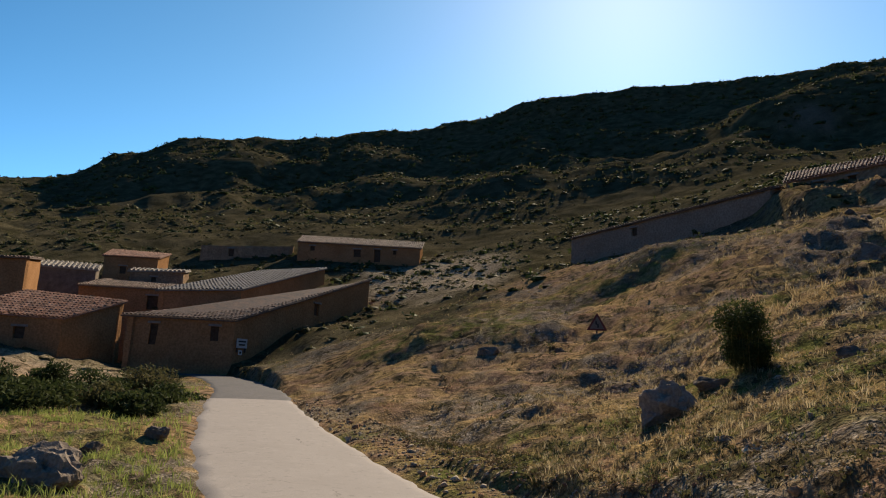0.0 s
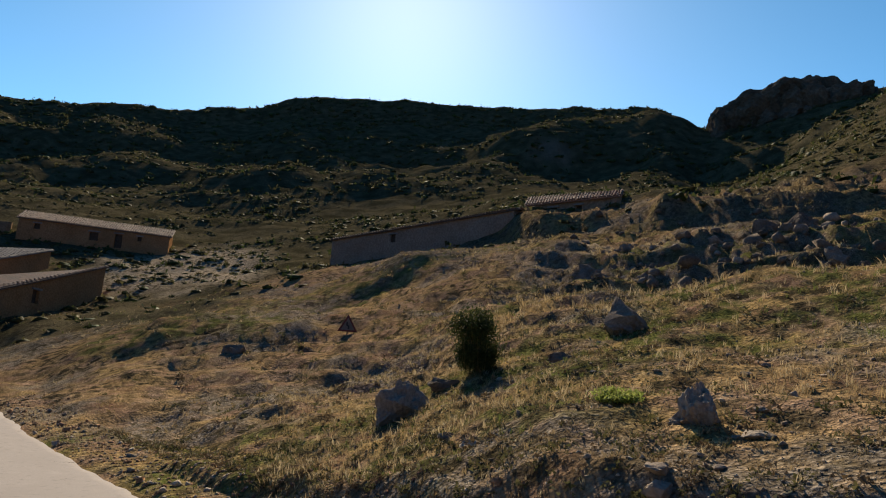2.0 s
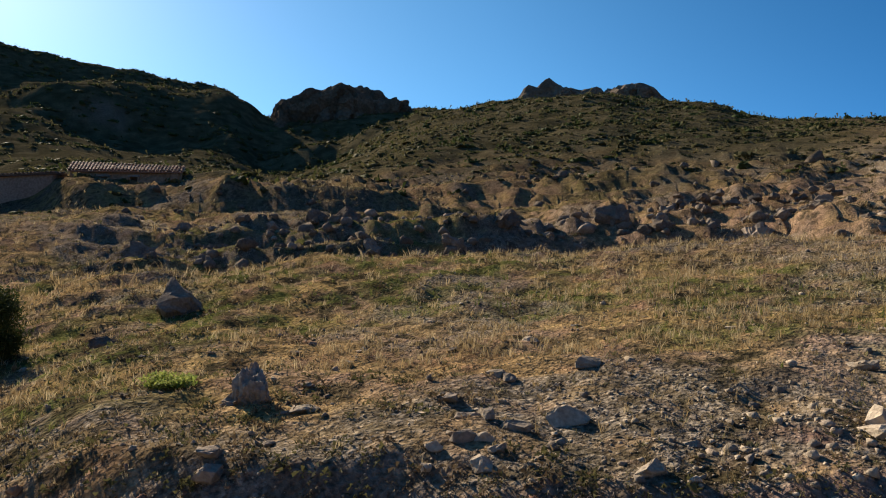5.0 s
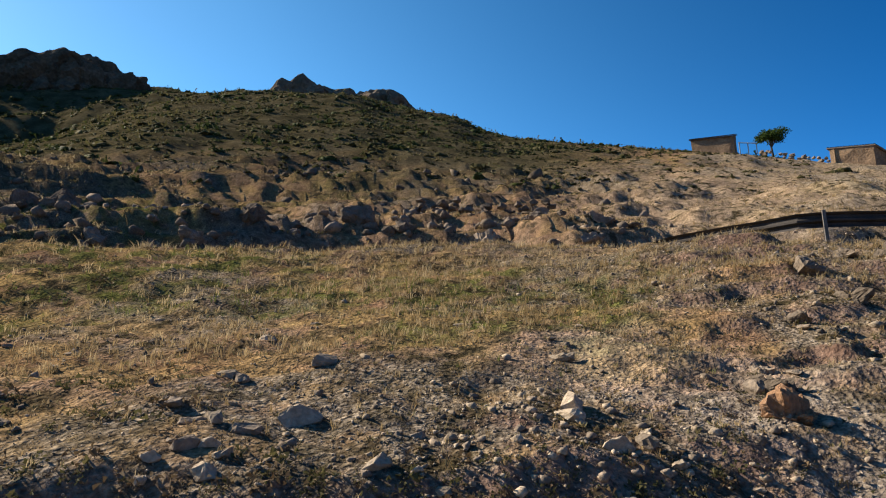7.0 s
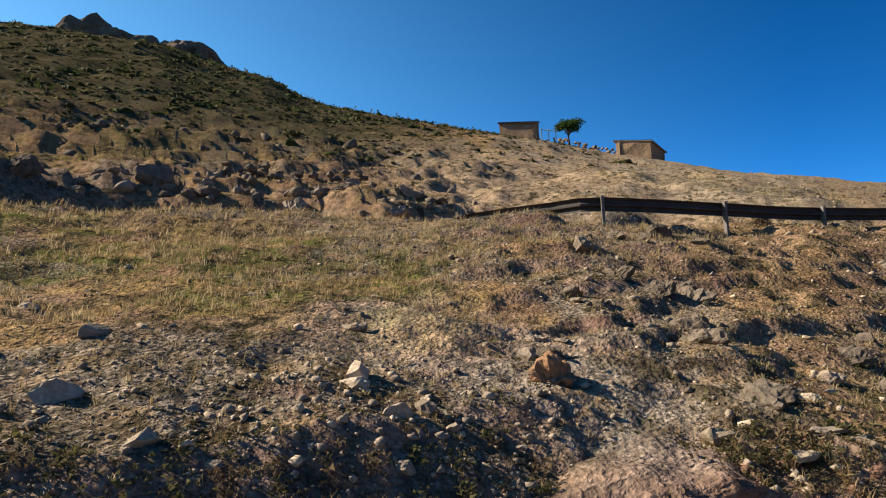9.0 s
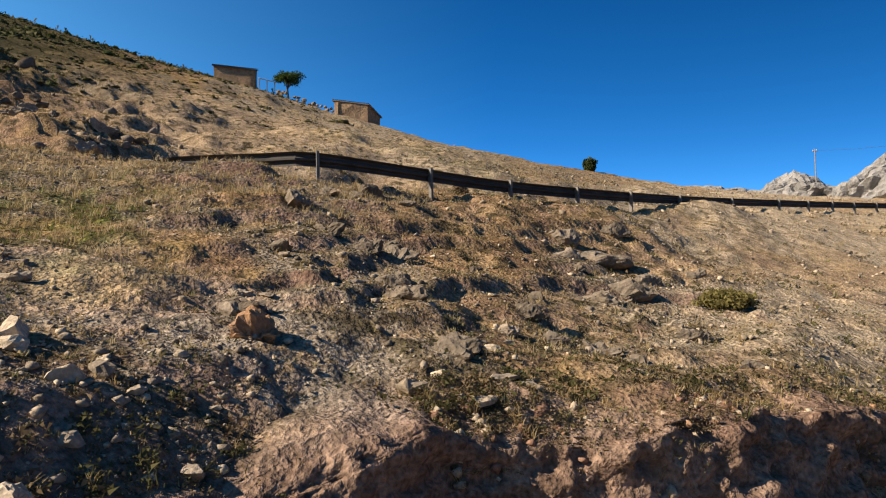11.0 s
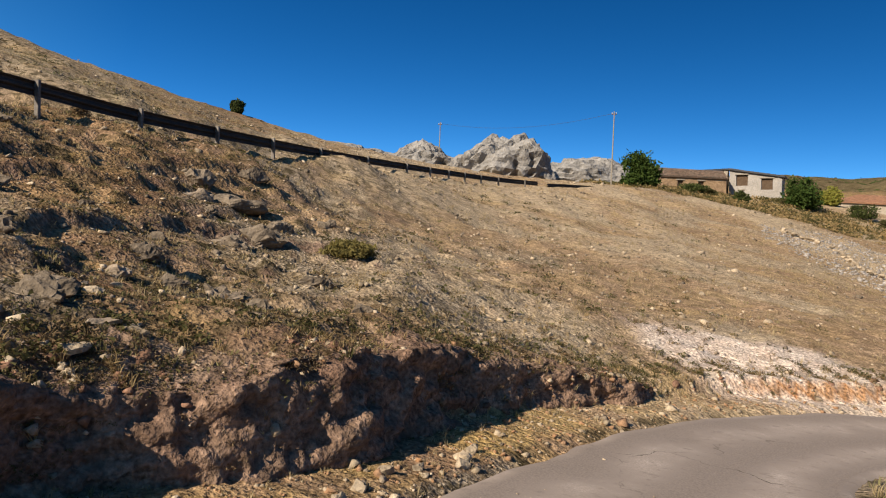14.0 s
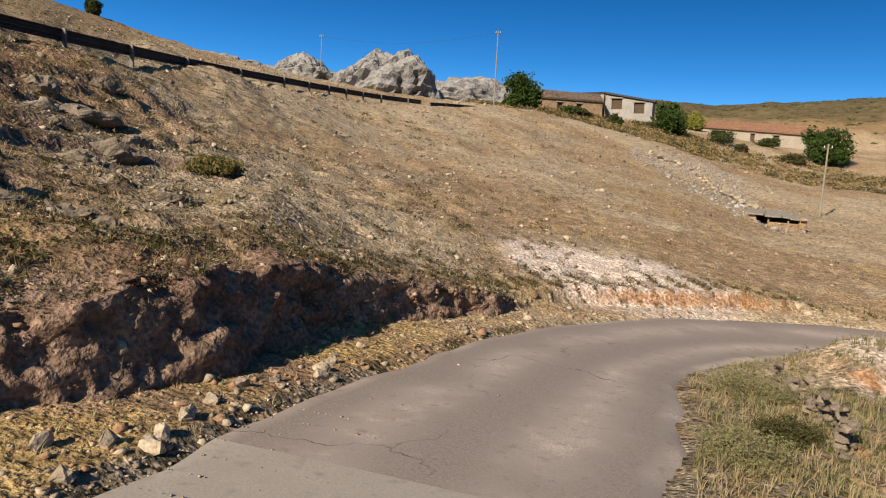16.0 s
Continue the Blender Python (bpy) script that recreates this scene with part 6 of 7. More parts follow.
    k = k[(road_line[k, 1] < 24) & (road_line[k, 1] > -13) & (np.abs(road_line[k, 0]) < 9)]
    t = np.gradient(road_line, axis=0)[k]
    t /= np.hypot(t[:, 0], t[:, 1])[:, None]
    d = HALF + np.abs(rs.normal(0.4, 0.5, len(k))) - 0.02
    x, y = road_line[k, 0] - t[:, 1] * d, road_line[k, 1] + t[:, 0] * d
    size = np.exp(rs.normal(-3.45, 0.6, len(x)))
    pl = np.c_[x, y, ground_many(x, y) - 0.1 * size, size, rs.rand(len(x)) * 6.28, rs.normal(0, 0.2, len(x)), rs.randint(0, 10, len(x))]
    k = rs.rand(len(x)) < 0.45
    m = rs.rand(len(x)) < 0.3
    tuft = pl[m].copy()
    tuft[:, 2:4] = np.c_[ground_many(x[m], y[m]), rs.uniform(0.025, 0.08, m.sum())]
    tuft[:, 6] = rs.randint(0, 6, m.sum())
    scatter("verge_grass", tv, tf, tuft, STRAW_PALE, "short dry grass among the verge's rubble", "grass")
    scatter("verge_rubble", hv, hf, pl[k], PALE_STONE, "pale rubble and grit along the lane's edge", "stones")
    scatter("verge_rubble", hv, hf, pl[~k], OCHRE_ROCK, "ochre clods fallen along the lane's edge", "stones")
    # grit and small stones lying on the lane
    k = rs.randint(0, len(road_line), 9000)
    k = k[(road_line[k, 1] < 6) & (road_line[k, 1] > -12.5) & (np.abs(road_line[k, 0]) < 6)][:900]
    t = np.gradient(road_line, axis=0)[k]
    t /= np.hypot(t[:, 0], t[:, 1])[:, None]
    u = 1 - np.abs(rs.normal(0, 0.35, len(k)))
    d = np.clip(u, -0.9, 0.95) * HALF
    x, y = road_line[k, 0] - t[:, 1] * d, road_line[k, 1] + t[:, 0] * d
    size = np.exp(rs.normal(-4.2, 0.45, len(x)))
    pl = np.c_[x, y, grade(y) + 0.02 * (1 - (d / HALF) ** 2) - 0.1 * size, size, rs.rand(len(x)) * 6.28, rs.normal(0, 0.2, len(x)), rs.randint(0, 10, len(x))]
    scatter("road_grit", hv, hf, pl, PALE_STONE, "pale grit and small stones lying on the lane", "stones")
    # the pale stone spill down the southern field
    x, y, r, a, rs = strewn(9000, 173.5, 187, 26, 68, 2, 22)
    near_side = np.interp(a, [174, 178, 180, 185], [50, 41, 34, 30]) + 5 * fbm(x, y, 6, 3)
    far_side = np.interp(a, [174, 179, 182, 184, 186], [57, 63, 58, 44, 33]) + 8 * fbm(x + 9, y, 6, 3)
    keep = (r > near_side) & (r < far_side) & (rs.rand(len(x)) < 0.75)
    x, y = x[keep], y[keep]
    size = np.exp(rs.normal(-2.15, 0.5, len(x)))
    pl = np.c_[x, y, ground_many(x, y) - 0.1 * size, size, rs.rand(len(x)) * 6.28, rs.normal(0, 0.2, len(x)), rs.randint(0, 10, len(x))]
    scatter("stone_spill", hv, hf, pl, SPILL_STONE, "spill of pale stones from a fallen wall", "stones")
    # grass
    gv, gf = tuft_arrays(range(400, 408), 8, 1.2, 0.03)
    x, y, r, a, rs = strewn(32000, -34, 196, 3.0, 55, 0, 23)
    n1, n2 = fbm(x, y, 9, 4), fbm(x + 31, y, 3, 4)
    brow = smooth(r, 8.5, 12) * (1 - smooth(r, 17, 20)) * smooth(a, 35, 60) * (1 - smooth(a, 112, 122))
    want = smooth(n1 + 0.3 * n2 + 0.3 * brow, -0.18, 0.3) * (1 - 0.6 * smooth(a, 125, 150) * (1 - smooth(a, 168, 178)))
    want = want * (1 - 0.75 * (1 - smooth(r, 6, 8.5)) * smooth(a, 30, 45) * (1 - smooth(a, 130, 145)))
    keep = (rs.rand(len(x)) < 0.07 + 0.75 * want) & off_road(x, y, 0.06) & (np.hypot((x - 1.35) / 2.8, (y + 13.7) / 1.4) > 1)
    x, y, r, a, n1, n2, brow = [v[keep] for v in (x, y, r, a, n1, n2, brow)]
    size = rs.uniform(0.03, 0.085, len(x)) * (1 + r / 26) * (1 + 0.6 * brow)
    pl = np.c_[x, y, ground_many(x, y), size, rs.rand(len(x)) * 6.28, rs.normal(0, 0.15, len(x)), rs.randint(0, 8, len(x))]
    d, _ = road_distance(x, y)
    leftside = (d < 0) & (d > -9)
    green = (rs.rand(len(x)) < smooth(n1 - 0.2 * n2 + 0.25 * smooth(a, 55, 65) * (1 - smooth(a, 95, 110)) * smooth(r, 5.5, 8) * (1 - smooth(r, 11, 14)), 0.1, 0.35) * 0.34 * (1 - smooth(a, 118, 128))) | (leftside & (rs.rand(len(x)) < 0.92))
    pale = rs.rand(len(x)) < 0.35 + 0.4 * brow
    scatter("dry_grass", gv, gf, pl[~green & ~pale], STRAW, "brown and straw-coloured dry grass tufts", "grass")
    scatter("dry_grass", gv, gf, pl[~green & pale], STRAW_PALE, "pale tall dry grass", "grass")
    scatter("green_herbs", gv, gf, pl[green], GREEN, "patchy green herbs and grass", "grass")
    # short matted herbs that cover the soil
    mv, mf = [], []
    for sd in range(6):
        q = np.random.RandomState(600 + sd)
        V, F = [], []
        for b in range(6):
            c, d = q.normal(0, 0.5, 2), q.rand() * 6.28
            u, w = np.array([math.cos(d), math.sin(d)]), q.uniform(0.1, 0.25)
            h, lean = q.uniform(0.5, 1.0), q.normal(0, 0.5, 2)
            i = len(V)
            V += [(*(c - u * w), -0.1), (*(c + u * w), -0.1), (*(c + lean + u * w * 0.3), h), (*(c + lean - u * w * 0.5), h * 0.7)]
            F += [(i, i + 1, i + 2), (i, i + 2, i + 3)]
        mv.append(np.array(V)), mf.append(np.array(F))
    x, y, r, a, rs = strewn(15000, 8, 174, 3.0, 24, 0, 41)
    n1, n2 = fbm(x + 3, y, 2.2, 4), fbm(x, y, 0.7, 3)
    keep = (rs.rand(len(x)) < 0.2 + 0.8 * smooth(n1 + 0.5 * n2, -0.15, 0.2)) & off_road(x, y, 1.3) & (rs.rand(len(x)) < 1 - 0.65 * smooth(a, 122, 135) * smooth(r, 7, 10))
    x, y, r, a = x[keep], y[keep], r[keep], a[keep]
    size = rs.uniform(0.012, 0.030, len(x)) * (1 + r / 11)
    pl = np.c_[x, y, ground_many(x, y), size, rs.rand(len(x)) * 6.28, 0 * x, rs.randint(0, 6, len(x))]
    k = rs.rand(len(x)) + 0.9 * fbm(x + 9, y, 3, 3)
    scatter("matted_herbs", mv, mf, pl[k < 0.42], COVER_OLIVE, "low matted olive herbs over stony soil", "ground cover")
    scatter("matted_herbs", mv, mf, pl[(k >= 0.42)], COVER, "low matted dry herbs over stony soil", "ground cover")
    # the green verge on the lane's valley side
    x, y, r, a, rs = strewn(9000, -40, 0, 6.5, 32, 0.6, 33)
    d, _ = road_distance(x, y)
    keep = (d < -HALF - 0.05) & (rs.rand(len(x)) < 0.35 + 0.65 * smooth(fbm(x, y, 3, 3), -0.15, 0.15))
    x, y = x[keep], y[keep]
    pl = np.c_[x, y, ground_many(x, y), rs.uniform(0.08, 0.22, len(x)), rs.rand(len(x)) * 6.28, rs.normal(0, 0.15, len(x)), rs.randint(0, 8, len(x))]
    k = rs.rand(len(x)) + 0.8 * fbm(x + 5, y, 4, 3)
    scatter("verge_grass", gv, gf, pl[k < 0.95], HERB_BRIGHT, "fresh green grass on the lane's verge", "grass")
    scatter("verge_grass", gv, gf, pl[k >= 0.95], STRAW, "dry yellow grass on the lane's verge", "grass")
    # the grassy verge inside the bend
    x, y, r, a, rs = strewn(7500, 172, 200, 3.2, 14, 1.3, 31)
    d, _ = road_distance(x, y)
    keep = (d < -inner_half(y) - 0.05) & (fbm(x, y, 1.2, 3) > -0.12)
    x, y = x[keep], y[keep]
    pl = np.c_[x, y, ground_many(x, y), rs.uniform(0.035, 0.13, len(x)), rs.rand(len(x)) * 6.28, rs.normal(0, 0.15, len(x)), rs.randint(0, 8, len(x))]
    k = rs.rand(len(x)) + 0.8 * fbm(x + 5, y, 1.5, 3)
    scatter("verge_grass", gv, gf, pl[k < 0.42], PALE_HERB, "pale green herbs on the verge inside the bend", "grass")
    scatter("verge_grass", gv, gf, pl[k >= 0.42], STRAW_PALE, "straw-coloured grass on the verge inside the bend", "grass")
    # low cushions of scrub on the near slope
    cv, cf = leaves_arrays(range(500, 506), 31, (1, 1, 0.55), 0.083)
    x, y, r, a, rs = strewn(3600, 0, 170, 5.5, 45, 0, 24)
    keep = (fbm(x + 7, y, 5, 3) > -0.02 + 0.06 * (r < 9)) & off_road(x, y, 1.2)
    x, y, r = x[keep], y[keep], r[keep]
    size = rs.uniform(0.10, 0.32, len(x)) * (1 + r / 25)
    pl = np.c_[x, y, ground_many(x, y) - 0.05 * size, size, rs.rand(len(x)) * 6.28, 0 * x, rs.randint(0, 6, len(x))]
    half = rs.rand(len(x)) < 0.55
    scatter("low_scrub", cv, cf, pl[half], THYME, "low olive cushions of scrub", "shrub")
    scatter("low_scrub", cv, cf, pl[~half], DRY_SCRUB, "low brown cushions of dry scrub", "shrub")
    x, y, r, a, rs = strewn(1500, -6, 36, 11, 42, 1, 49)
    keep = (fbm(x + 17, y, 4, 3) > -0.06) & off_road(x, y, 0.8)
    x, y = x[keep], y[keep]
    size = rs.uniform(0.12, 0.45, len(x))
    pl = np.c_[x, y, ground_many(x, y) - 0.05 * size, size, rs.rand(len(x)) * 6.28, 0 * x, rs.randint(0, 6, len(x))]
    half = rs.rand(len(x)) < 0.5
    scatter("low_scrub", cv, cf, pl[half], THYME, "olive cushions of scrub on the slope above the barns", "shrub")
    scatter("low_scrub", cv, cf, pl[~half], DRY_STALKS, "tall dry weeds on the slope above the barns", "shrub")
    x, y, r, a, rs = strewn(2200, 14, 98, 19.5, 44, 1, 51)
    keep = (fbm(x + 27, y, 4, 3) > -0.04)
    x, y = x[keep], y[keep]
    size = rs.uniform(0.15, 0.55, len(x))
    pl = np.c_[x, y, ground_many(x, y) - 0.05 * size, size, rs.rand(len(x)) * 6.28, 0 * x, rs.randint(0, 6, len(x))]
    half = rs.rand(len(x)) < 0.6
    scatter("low_scrub", cv, cf, pl[half], THYME, "olive cushions of scrub on the old terraces", "shrub")
    scatter("low_scrub", cv, cf, pl[~half], DRY_STALKS, "tall straw-coloured weeds on the old terraces", "shrub")
    # dark fine cushions that cover the stony ground above the bank
    x, y, r, a, rs = strewn(5200, 62, 152, 3.6, 17, 0, 47)
    d, _ = road_distance(x, y)
    keep = (fbm(x + 3, y - 5, 2.6, 4) > -0.02 + 0.012 * (r - 5)) & (d > HALF + 1.1)
    x, y, r = x[keep], y[keep], r[keep]
    size = rs.uniform(0.05, 0.16, len(x))
    pl = np.c_[x, y, ground_many(x, y) - 0.25 * size, size, rs.rand(len(x)) * 6.28, 0 * x, rs.randint(0, 6, len(x))]
    half = rs.rand(len(x)) < 0.65
    scatter("low_scrub", cv, cf, pl[half], THYME, "small olive cushions of scrub on stony ground", "shrub")
    scatter("low_scrub", cv, cf, pl[~half & (r > 5.5)], DRY_SCRUB, "small brown cushions of dry scrub on stony ground", "shrub")
    # scrub and herbs that hang over the bank's edge
    k = rs.randint(0, len(road_line), 6500)
    k = k[(road_line[k, 1] < 14) & (road_line[k, 1] > -12) & (np.abs(road_line[k, 0]) < 6)]
    t = np.gradient(road_line, axis=0)[k]
    t /= np.hypot(t[:, 0], t[:, 1])[:, None]
    d = HALF + np.interp(road_line[k, 1], [-12, -7, -4.2, -2.8, -1, 1, 4, 9, 14], [0.85, 1.25, 1.65, 1.75, 1.6, 1.1, 0.6, 0.9, 1.0]) + np.abs(rs.normal(0, 0.4, len(k)))
    x, y = road_line[k, 0] - t[:, 1] * d, road_line[k, 1] + t[:, 0] * d
    size = rs.uniform(0.1, 0.36, len(x))
    pl = np.c_[x, y, ground_many(x, y) - 0.05 * size, size, rs.rand(len(x)) * 6.28, 0 * x, rs.randint(0, 6, len(x))]
    half = rs.rand(len(x)) < 0.5
    scatter("bank_scrub", cv, cf, pl[half], THYME, "olive scrub along the top of the earth bank", "shrub")
    scatter("bank_scrub", cv, cf, pl[~half], DRY_SCRUB, "brown dry scrub along the top of the earth bank", "shrub")
    # dark mats over the stony ground close above the lane
    x, y, r, a, rs = strewn(5200, 50, 146, 4.2, 9, 0, 81)
    d, _ = road_distance(x, y)
    keep = (d > HALF + 1.5) & (fbm(x + 1, y, 1.3, 4) > -0.05)
    x, y = x[keep], y[keep]
    size = rs.uniform(0.035, 0.11, len(x))
    pl = np.c_[x, y, ground_many(x, y) - 0.2 * size, size, rs.rand(len(x)) * 6.28, 0 * x, rs.randint(0, 6, len(x))]
    k = rs.rand(len(x)) + 0.7 * fbm(x, y, 2.2, 3)
    scatter("low_scrub", cv, cf, pl[k < 0.4], THYME, "small dark olive mats on stony ground", "shrub")
    scatter("low_scrub", cv, cf, pl[(k >= 0.4) & (k < 0.75)], DRY_SCRUB, "small brown mats on stony ground", "shrub")
    scatter("low_scrub", cv, cf, pl[k >= 0.75], COVER, "small straw-coloured mats on stony ground", "shrub")
    # straw and dark tussocks of the meadow below the terraces
    x, y, r, a, rs = strewn(8000, 8, 118, 7.5, 18, 1.0, 83)
    keep = fbm(x + 6, y, 3.0, 4) > -0.03
    x, y = x[keep], y[keep]
    size = rs.uniform(0.06, 0.16, len(x))
    pl = np.c_[x, y, ground_many(x, y), size, rs.rand(len(x)) * 6.28, rs.normal(0, 0.2, len(x)), rs.randint(0, 8, len(x))]
    half = rs.rand(len(x)) < 0.6
    scatter("dry_grass", gv, gf, pl[half], STRAW, "straw-coloured tufts in the meadow", "grass")
    scatter("dry_grass", gv, gf, pl[~half], STRAW_PALE, "pale dry tufts in the meadow", "grass")
    x, y, r, a, rs = strewn(2000, 8, 112, 7.0, 18, 1.0, 85)
    keep = fbm(x + 16, y, 2.4, 4) > 0.02
    x, y = x[keep], y[keep]
    size = rs.uniform(0.08, 0.26, len(x))
    pl = np.c_[x, y, ground_many(x, y) - 0.1 * size, size, rs.rand(len(x)) * 6.28, 0 * x, rs.randint(0, 6, len(x))]
    half = rs.rand(len(x)) < 0.6
    scatter("low_scrub", cv, cf, pl[half], THYME, "olive tussocks in the meadow", "shrub")
    scatter("low_scrub", cv, cf, pl[~half], DRY_SCRUB, "dark brown tussocks in the meadow", "shrub")
    # a mat of scrub that hangs over the bank's lip
    k = rs.randint(0, len(road_line), 26000)
    k = k[(road_line[k, 1] < 2) & (road_line[k, 1] > -9.6) & (np.abs(road_line[k, 0]) < 6)][:4600]
    t = np.gradient(road_line, axis=0)[k]
    t /= np.hypot(t[:, 0], t[:, 1])[:, None]
    x, y = road_line[k, 0] - t[:, 1] * (HALF + 1.1), road_line[k, 1] + t[:, 0] * (HALF + 1.1)
    d = HALF + bank_foot(x, y) + 0.08 + np.abs(rs.normal(0, 0.4, len(k)))
    x, y = road_line[k, 0] - t[:, 1] * d + rs.normal(0, 0.1, len(k)), road_line[k, 1] + t[:, 0] * d + rs.normal(0, 0.1, len(k))
    size = rs.uniform(0.06, 0.2, len(x))
    pl = np.c_[x, y, ground_many(x, y) - 0.15 * size, size, rs.rand(len(x)) * 6.28, 0 * x, rs.randint(0, 6, len(x))]
    k = rs.rand(len(x)) + 0.8 * fbm(x, y, 1.6, 3)
    scatter("bank_scrub", cv, cf, pl[k < 0.55], THYME, "olive mat of scrub hanging over the bank's lip", "shrub")
    scatter("bank_scrub", cv, cf, pl[k >= 0.55], DRY_SCRUB, "brown mat of dry scrub hanging over the bank's lip", "shrub")
    # stones, tussocks and dry tufts all over the southern slope
    x, y, r, a, rs = strewn(6500, 104, 190, 7, 66, 0.9, 71)
    keep = off_road(x, y, 0.8) & (rs.rand(len(x)) < 0.35 + 0.9 * smooth(fbm(x, y, 5, 3), -0.1, 0.2))
    x, y, r = x[keep], y[keep], r[keep]
    size = np.exp(rs.normal(-2.75, 0.5, len(x))) * (0.7 + r / 40)
    pl = np.c_[x, y, ground_many(x, y) - 0.15 * size, size, rs.rand(len(x)) * 6.28, rs.normal(0, 0.25, len(x)), rs.randint(0, 10, len(x))]
    half = rs.rand(len(x)) < 0.6
    scatter("loose_stones", hv, hf, pl[half], PALE_STONE, "pale stones scattered over the dry field", "stones")
    scatter("loose_stones", hv, hf, pl[~half], DARK_ROCK, "brown stones scattered over the dry field", "stones")
    x, y, r, a, rs = strewn(9500, 84, 178, 4.6, 48, 0.4, 73)
    keep = off_road(x, y, 1.3) & (rs.rand(len(x)) < (0.3 + 0.9 * smooth(fbm(x + 4, y, 3, 3), -0.08, 0.15)) * (1 - 0.7 * smooth(a, 134, 150)))
    x, y, r = x[keep], y[keep], r[keep]
    size = rs.uniform(0.05, 0.2, len(x)) * (1 + r / 26)
    pl = np.c_[x, y, ground_many(x, y) - 0.1 * size, size, rs.rand(len(x)) * 6.28, 0 * x, rs.randint(0, 6, len(x))]
    k = rs.rand(len(x))
    scatter("low_scrub", cv, cf, pl[k < 0.35], THYME, "olive tussocks on the southern slope", "shrub")
    scatter("low_scrub", cv, cf, pl[(k >= 0.35) & (k < 0.7)], DRY_SCRUB, "brown tussocks on the southern slope", "shrub")
    scatter("low_scrub", cv, cf, pl[k >= 0.7], DRY_STALKS, "straw-coloured tussocks on the southern slope", "shrub")
    x, y, r, a, rs = strewn(7500, 104, 192, 7, 62, 0.9, 75)
    keep = off_road(x, y, 0.6) & (fbm(x, y, 2.4, 4) > -0.06)
    x, y, r = x[keep], y[keep], r[keep]
    size = rs.uniform(0.03, 0.09, len(x)) * (1 + r / 20)
    pl = np.c_[x, y, ground_many(x, y), size, rs.rand(len(x)) * 6.28, rs.normal(0, 0.15, len(x)), rs.randint(0, 8, len(x))]
    scatter("dry_grass", gv, gf, pl, STRAW_PALE, "pale dry grass tufts over the southern field", "grass")
    # tall straw on the edges of the terraces and along the meadow's brow
    x, y, r, a, rs = strewn(8000, 22, 112, 16, 47, 1.0, 77)
    keep = rs.rand(len(x)) < 0.2 + 1.2 * smooth(fbm(x + 2, y, 4, 4), 0.0, 0.2)
    x, y, r = x[keep], y[keep], r[keep]
    size = rs.uniform(0.10, 0.28, len(x))
    pl = np.c_[x, y, ground_many(x, y), size, rs.rand(len(x)) * 6.28, rs.normal(0, 0.15, len(x)), rs.randint(0, 8, len(x))]
    half = rs.rand(len(x)) < 0.3
    scatter("dry_grass", gv, gf, pl[half], STRAW_PALE, "tall pale straw on the old terraces", "grass")
    scatter("dry_grass", gv, gf, pl[~half], STRAW, "tall brown straw on the old terraces", "grass")
    # the belt of tall dry grass and scrub below the hamlet
    x, y, r, a, rs = strewn(4200, 160, 194, 66, 86, 1, 43)
    keep = rs.rand(len(x)) < np.where(a > 180, 0.5, 1.0)
    x, y = x[keep], y[keep]
    size = rs.uniform(0.5, 1.8, len(x))
    pl = np.c_[x, y, ground_many(x, y) - 0.05 * size, size, rs.rand(len(x)) * 6.28, 0 * x, rs.randint(0, 6, len(x))]
    k = rs.rand(len(x))
    scatter("field_edge_scrub", cv, cf, pl[k < 0.45], THYME, "olive scrub along the field's upper edge", "shrub")
    scatter("field_edge_scrub", cv, cf, pl[k >= 0.45], DRY_STALKS, "tall brown and straw-coloured weeds along the field's edge", "shrub")
    # scrub over the hills
    cv, cf = leaves_arrays(range(510, 516), 18, (1.1, 1.1, 0.62), 0.11, 0.75)
    kv, kf = hull_arrays(range(530, 536), 8, 0.8)
    for k in range(6):
        cf[k] = np.vstack([cf[k], kf[k] + len(cv[k])])
        cv[k] = np.vstack([cv[k], kv[k] * (0.75, 0.75, 0.5) - (0, 0, 0.05)])
    x, y, r, a, rs = strewn(16500, -42, 112, 40, 275, 1.1, 25)
    keep = (fbm(x + 7, y, 16, 4) > -0.26) & (rs.rand(len(x)) < 0.3 + 0.7 * smooth(r, 46, 62)) & (rs.rand(len(x)) < 1 - 0.8 * smooth(a, 93, 106))
    x, y, r = x[keep], y[keep], r[keep]
    size = np.minimum(np.exp(rs.normal(0.3, 0.42, len(x))), 2.6) * (0.65 + r / 190)
    pl = np.c_[x, y, ground_many(x, y) - 0.12 * size, size, rs.rand(len(x)) * 6.28, 0 * x, rs.randint(0, 6, len(x))]
    k = rs.rand(len(x))
    scatter("hill_scrub", cv, cf, pl[k < 0.6], THYME, "olive scrub covering the hillside", "shrub")
    scatter("hill_scrub", cv, cf, pl[k >= 0.6], BUSH_GREEN, "dark green scrub covering the hillside", "shrub")
    x, y, r, a, rs = strewn(2400, -44, 14, 60, 130, 1.0, 87)
    inside = np.zeros(len(x), bool)
    for a0, a1, r0, r1 in BARN_PLOTS:
        inside |= (a > a0) & (a < a1) & (r > r0) & (r < r1)
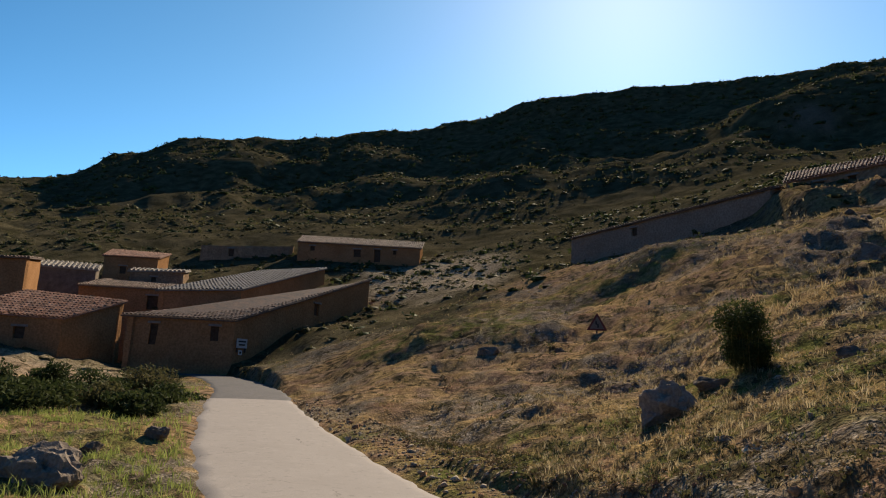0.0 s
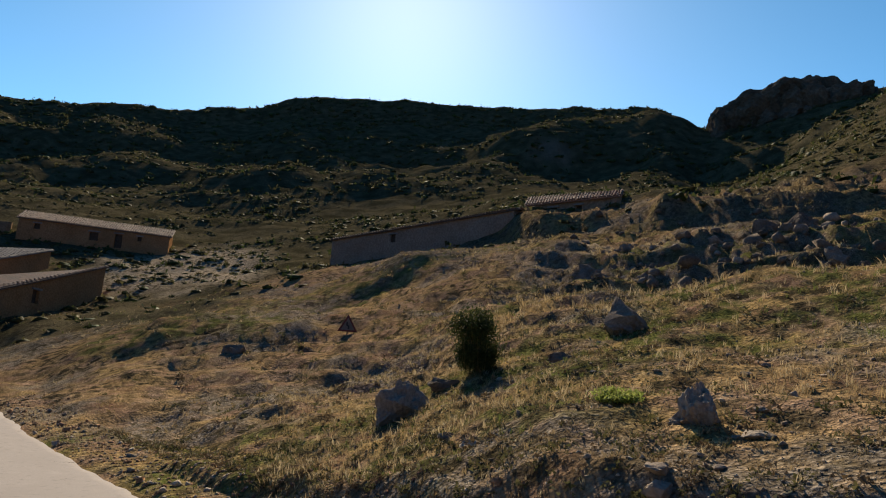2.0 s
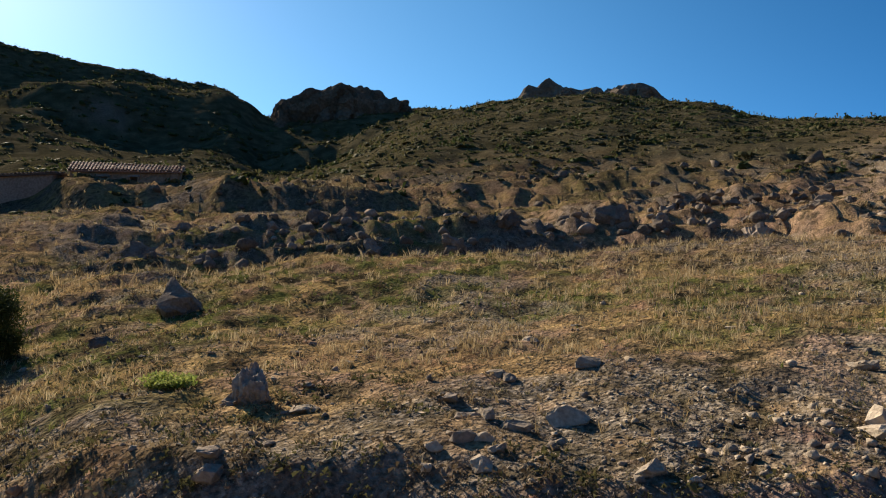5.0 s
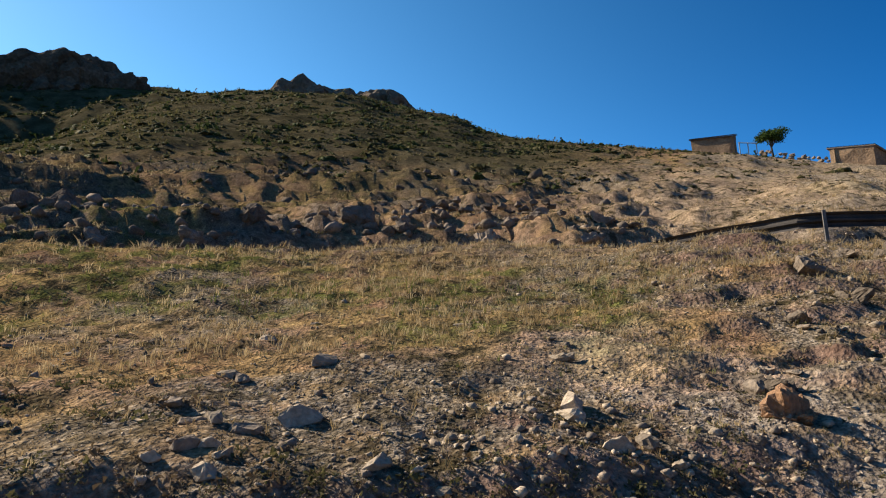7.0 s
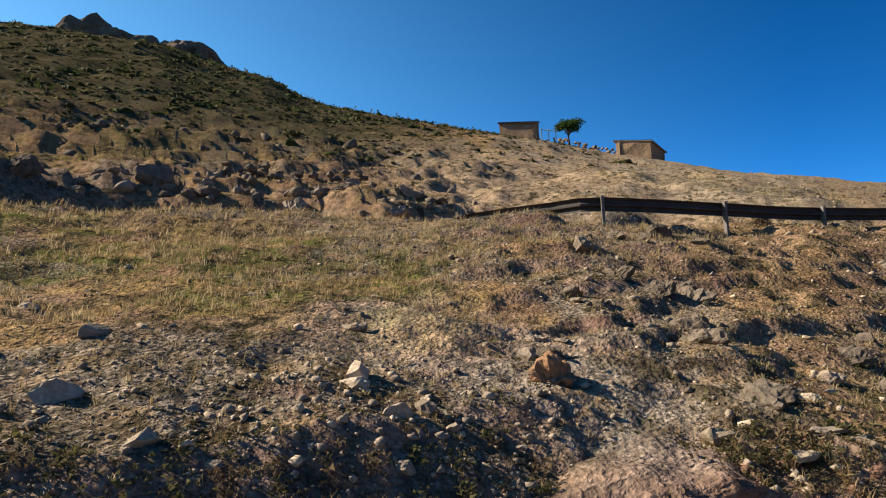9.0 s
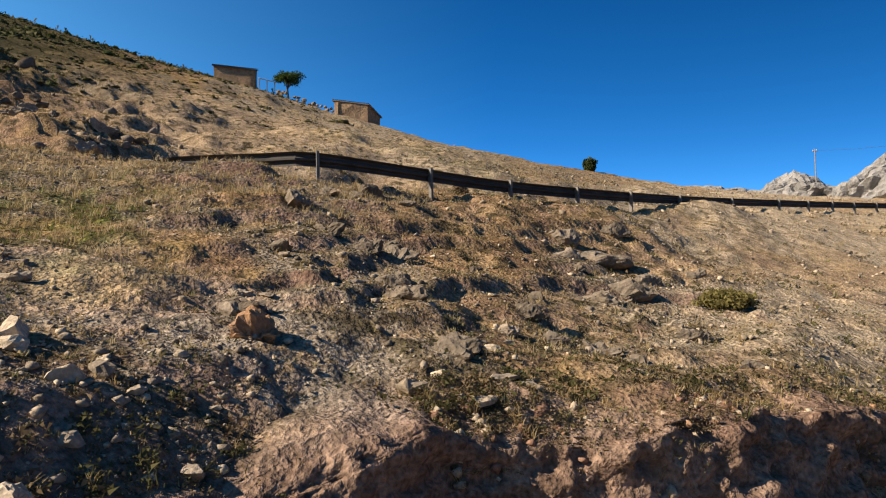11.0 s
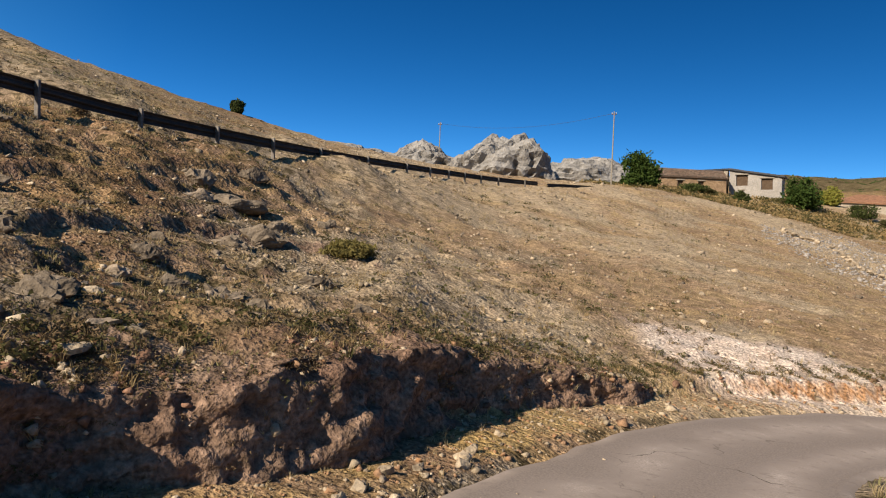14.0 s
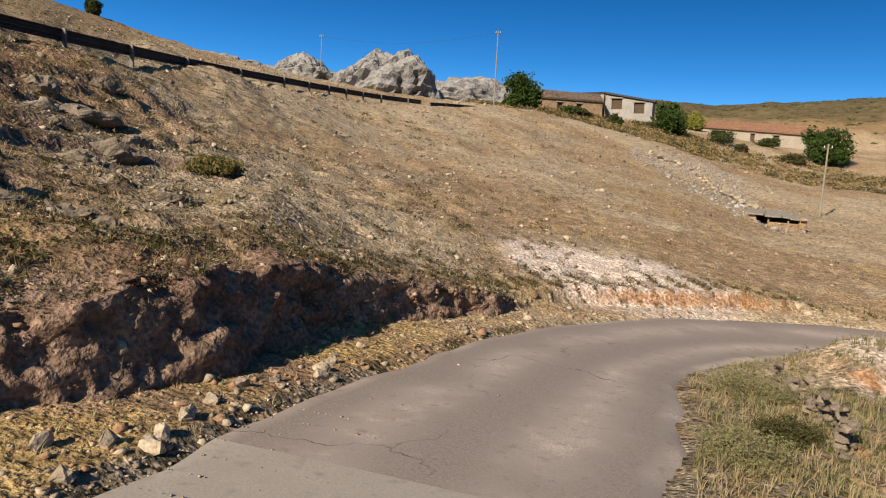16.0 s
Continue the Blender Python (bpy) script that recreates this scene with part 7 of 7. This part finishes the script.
    keep = (fbm(x, y, 12, 4) > -0.1) & ~inside
    x, y, r = x[keep], y[keep], r[keep]
    size = rs.uniform(0.5, 1.4, len(x))
    pl = np.c_[x, y, ground_many(x, y) - 0.12 * size, size, rs.rand(len(x)) * 6.28, 0 * x, rs.randint(0, 6, len(x))]
    scatter("hill_scrub", cv, cf, pl, THYME, "olive scrub behind the village barns", "shrub")
    x, y, r, a, rs = strewn(3200, 50, 112, 42, 150, 1.0, 48)
    keep = rs.rand(len(x)) < 1 - 0.8 * smooth(a, 97, 110)
    x, y, r = x[keep], y[keep], r[keep]
    size = rs.uniform(0.4, 1.25, len(x)) * (0.65 + r / 190)
    pl = np.c_[x, y, ground_many(x, y) - 0.12 * size, size, rs.rand(len(x)) * 6.28, 0 * x, rs.randint(0, 6, len(x))]
    scatter("hill_scrub", cv, cf, pl, THYME, "olive scrub on the eastern shoulder of the hill", "shrub")
    # a ragged fringe on the crest
    x, y, r, a, rs = strewn(700, -40, 108, 1.0, 1.01, 1, 26)
    cr, ce = along(CREST, 0.5)
    rr = np.interp(a, AZ, cr) * rs.uniform(0.97, 1.01, len(a))
    x, y = rr * np.sin(np.radians(a)), rr * np.cos(np.radians(a))
    size = rs.uniform(0.9, 3.0, len(x)) * np.interp(a, [40, 60, 82, 100], [1.3, 0.9, 0.8, 0.45]) * rs.rand(len(x)) ** 0.5
    pl = np.c_[x, y, ground_many(x, y) - 0.15 * size, size, rs.rand(len(x)) * 6.28, 0 * x, rs.randint(0, 6, len(x))]
    scatter("crest_scrub", cv, cf, pl, BUSH_GREEN, "dark shrubs along the skyline", "shrub")
    # far hills in the south
    x, y, r, a, rs = strewn(3200, 140, 215, 130, 640, 1.0, 27)
    size = rs.uniform(2.0, 5.0, len(x)) * (0.4 + r / 600)
    pl = np.c_[x, y, ground_many(x, y) - 0.15 * size, size, rs.rand(len(x)) * 6.28, 0 * x, rs.randint(0, 6, len(x))]
    scatter("far_scrub", cv, cf, pl, BUSH_GREEN, "dark green scrub on the far hills", "shrub")


strew_all()
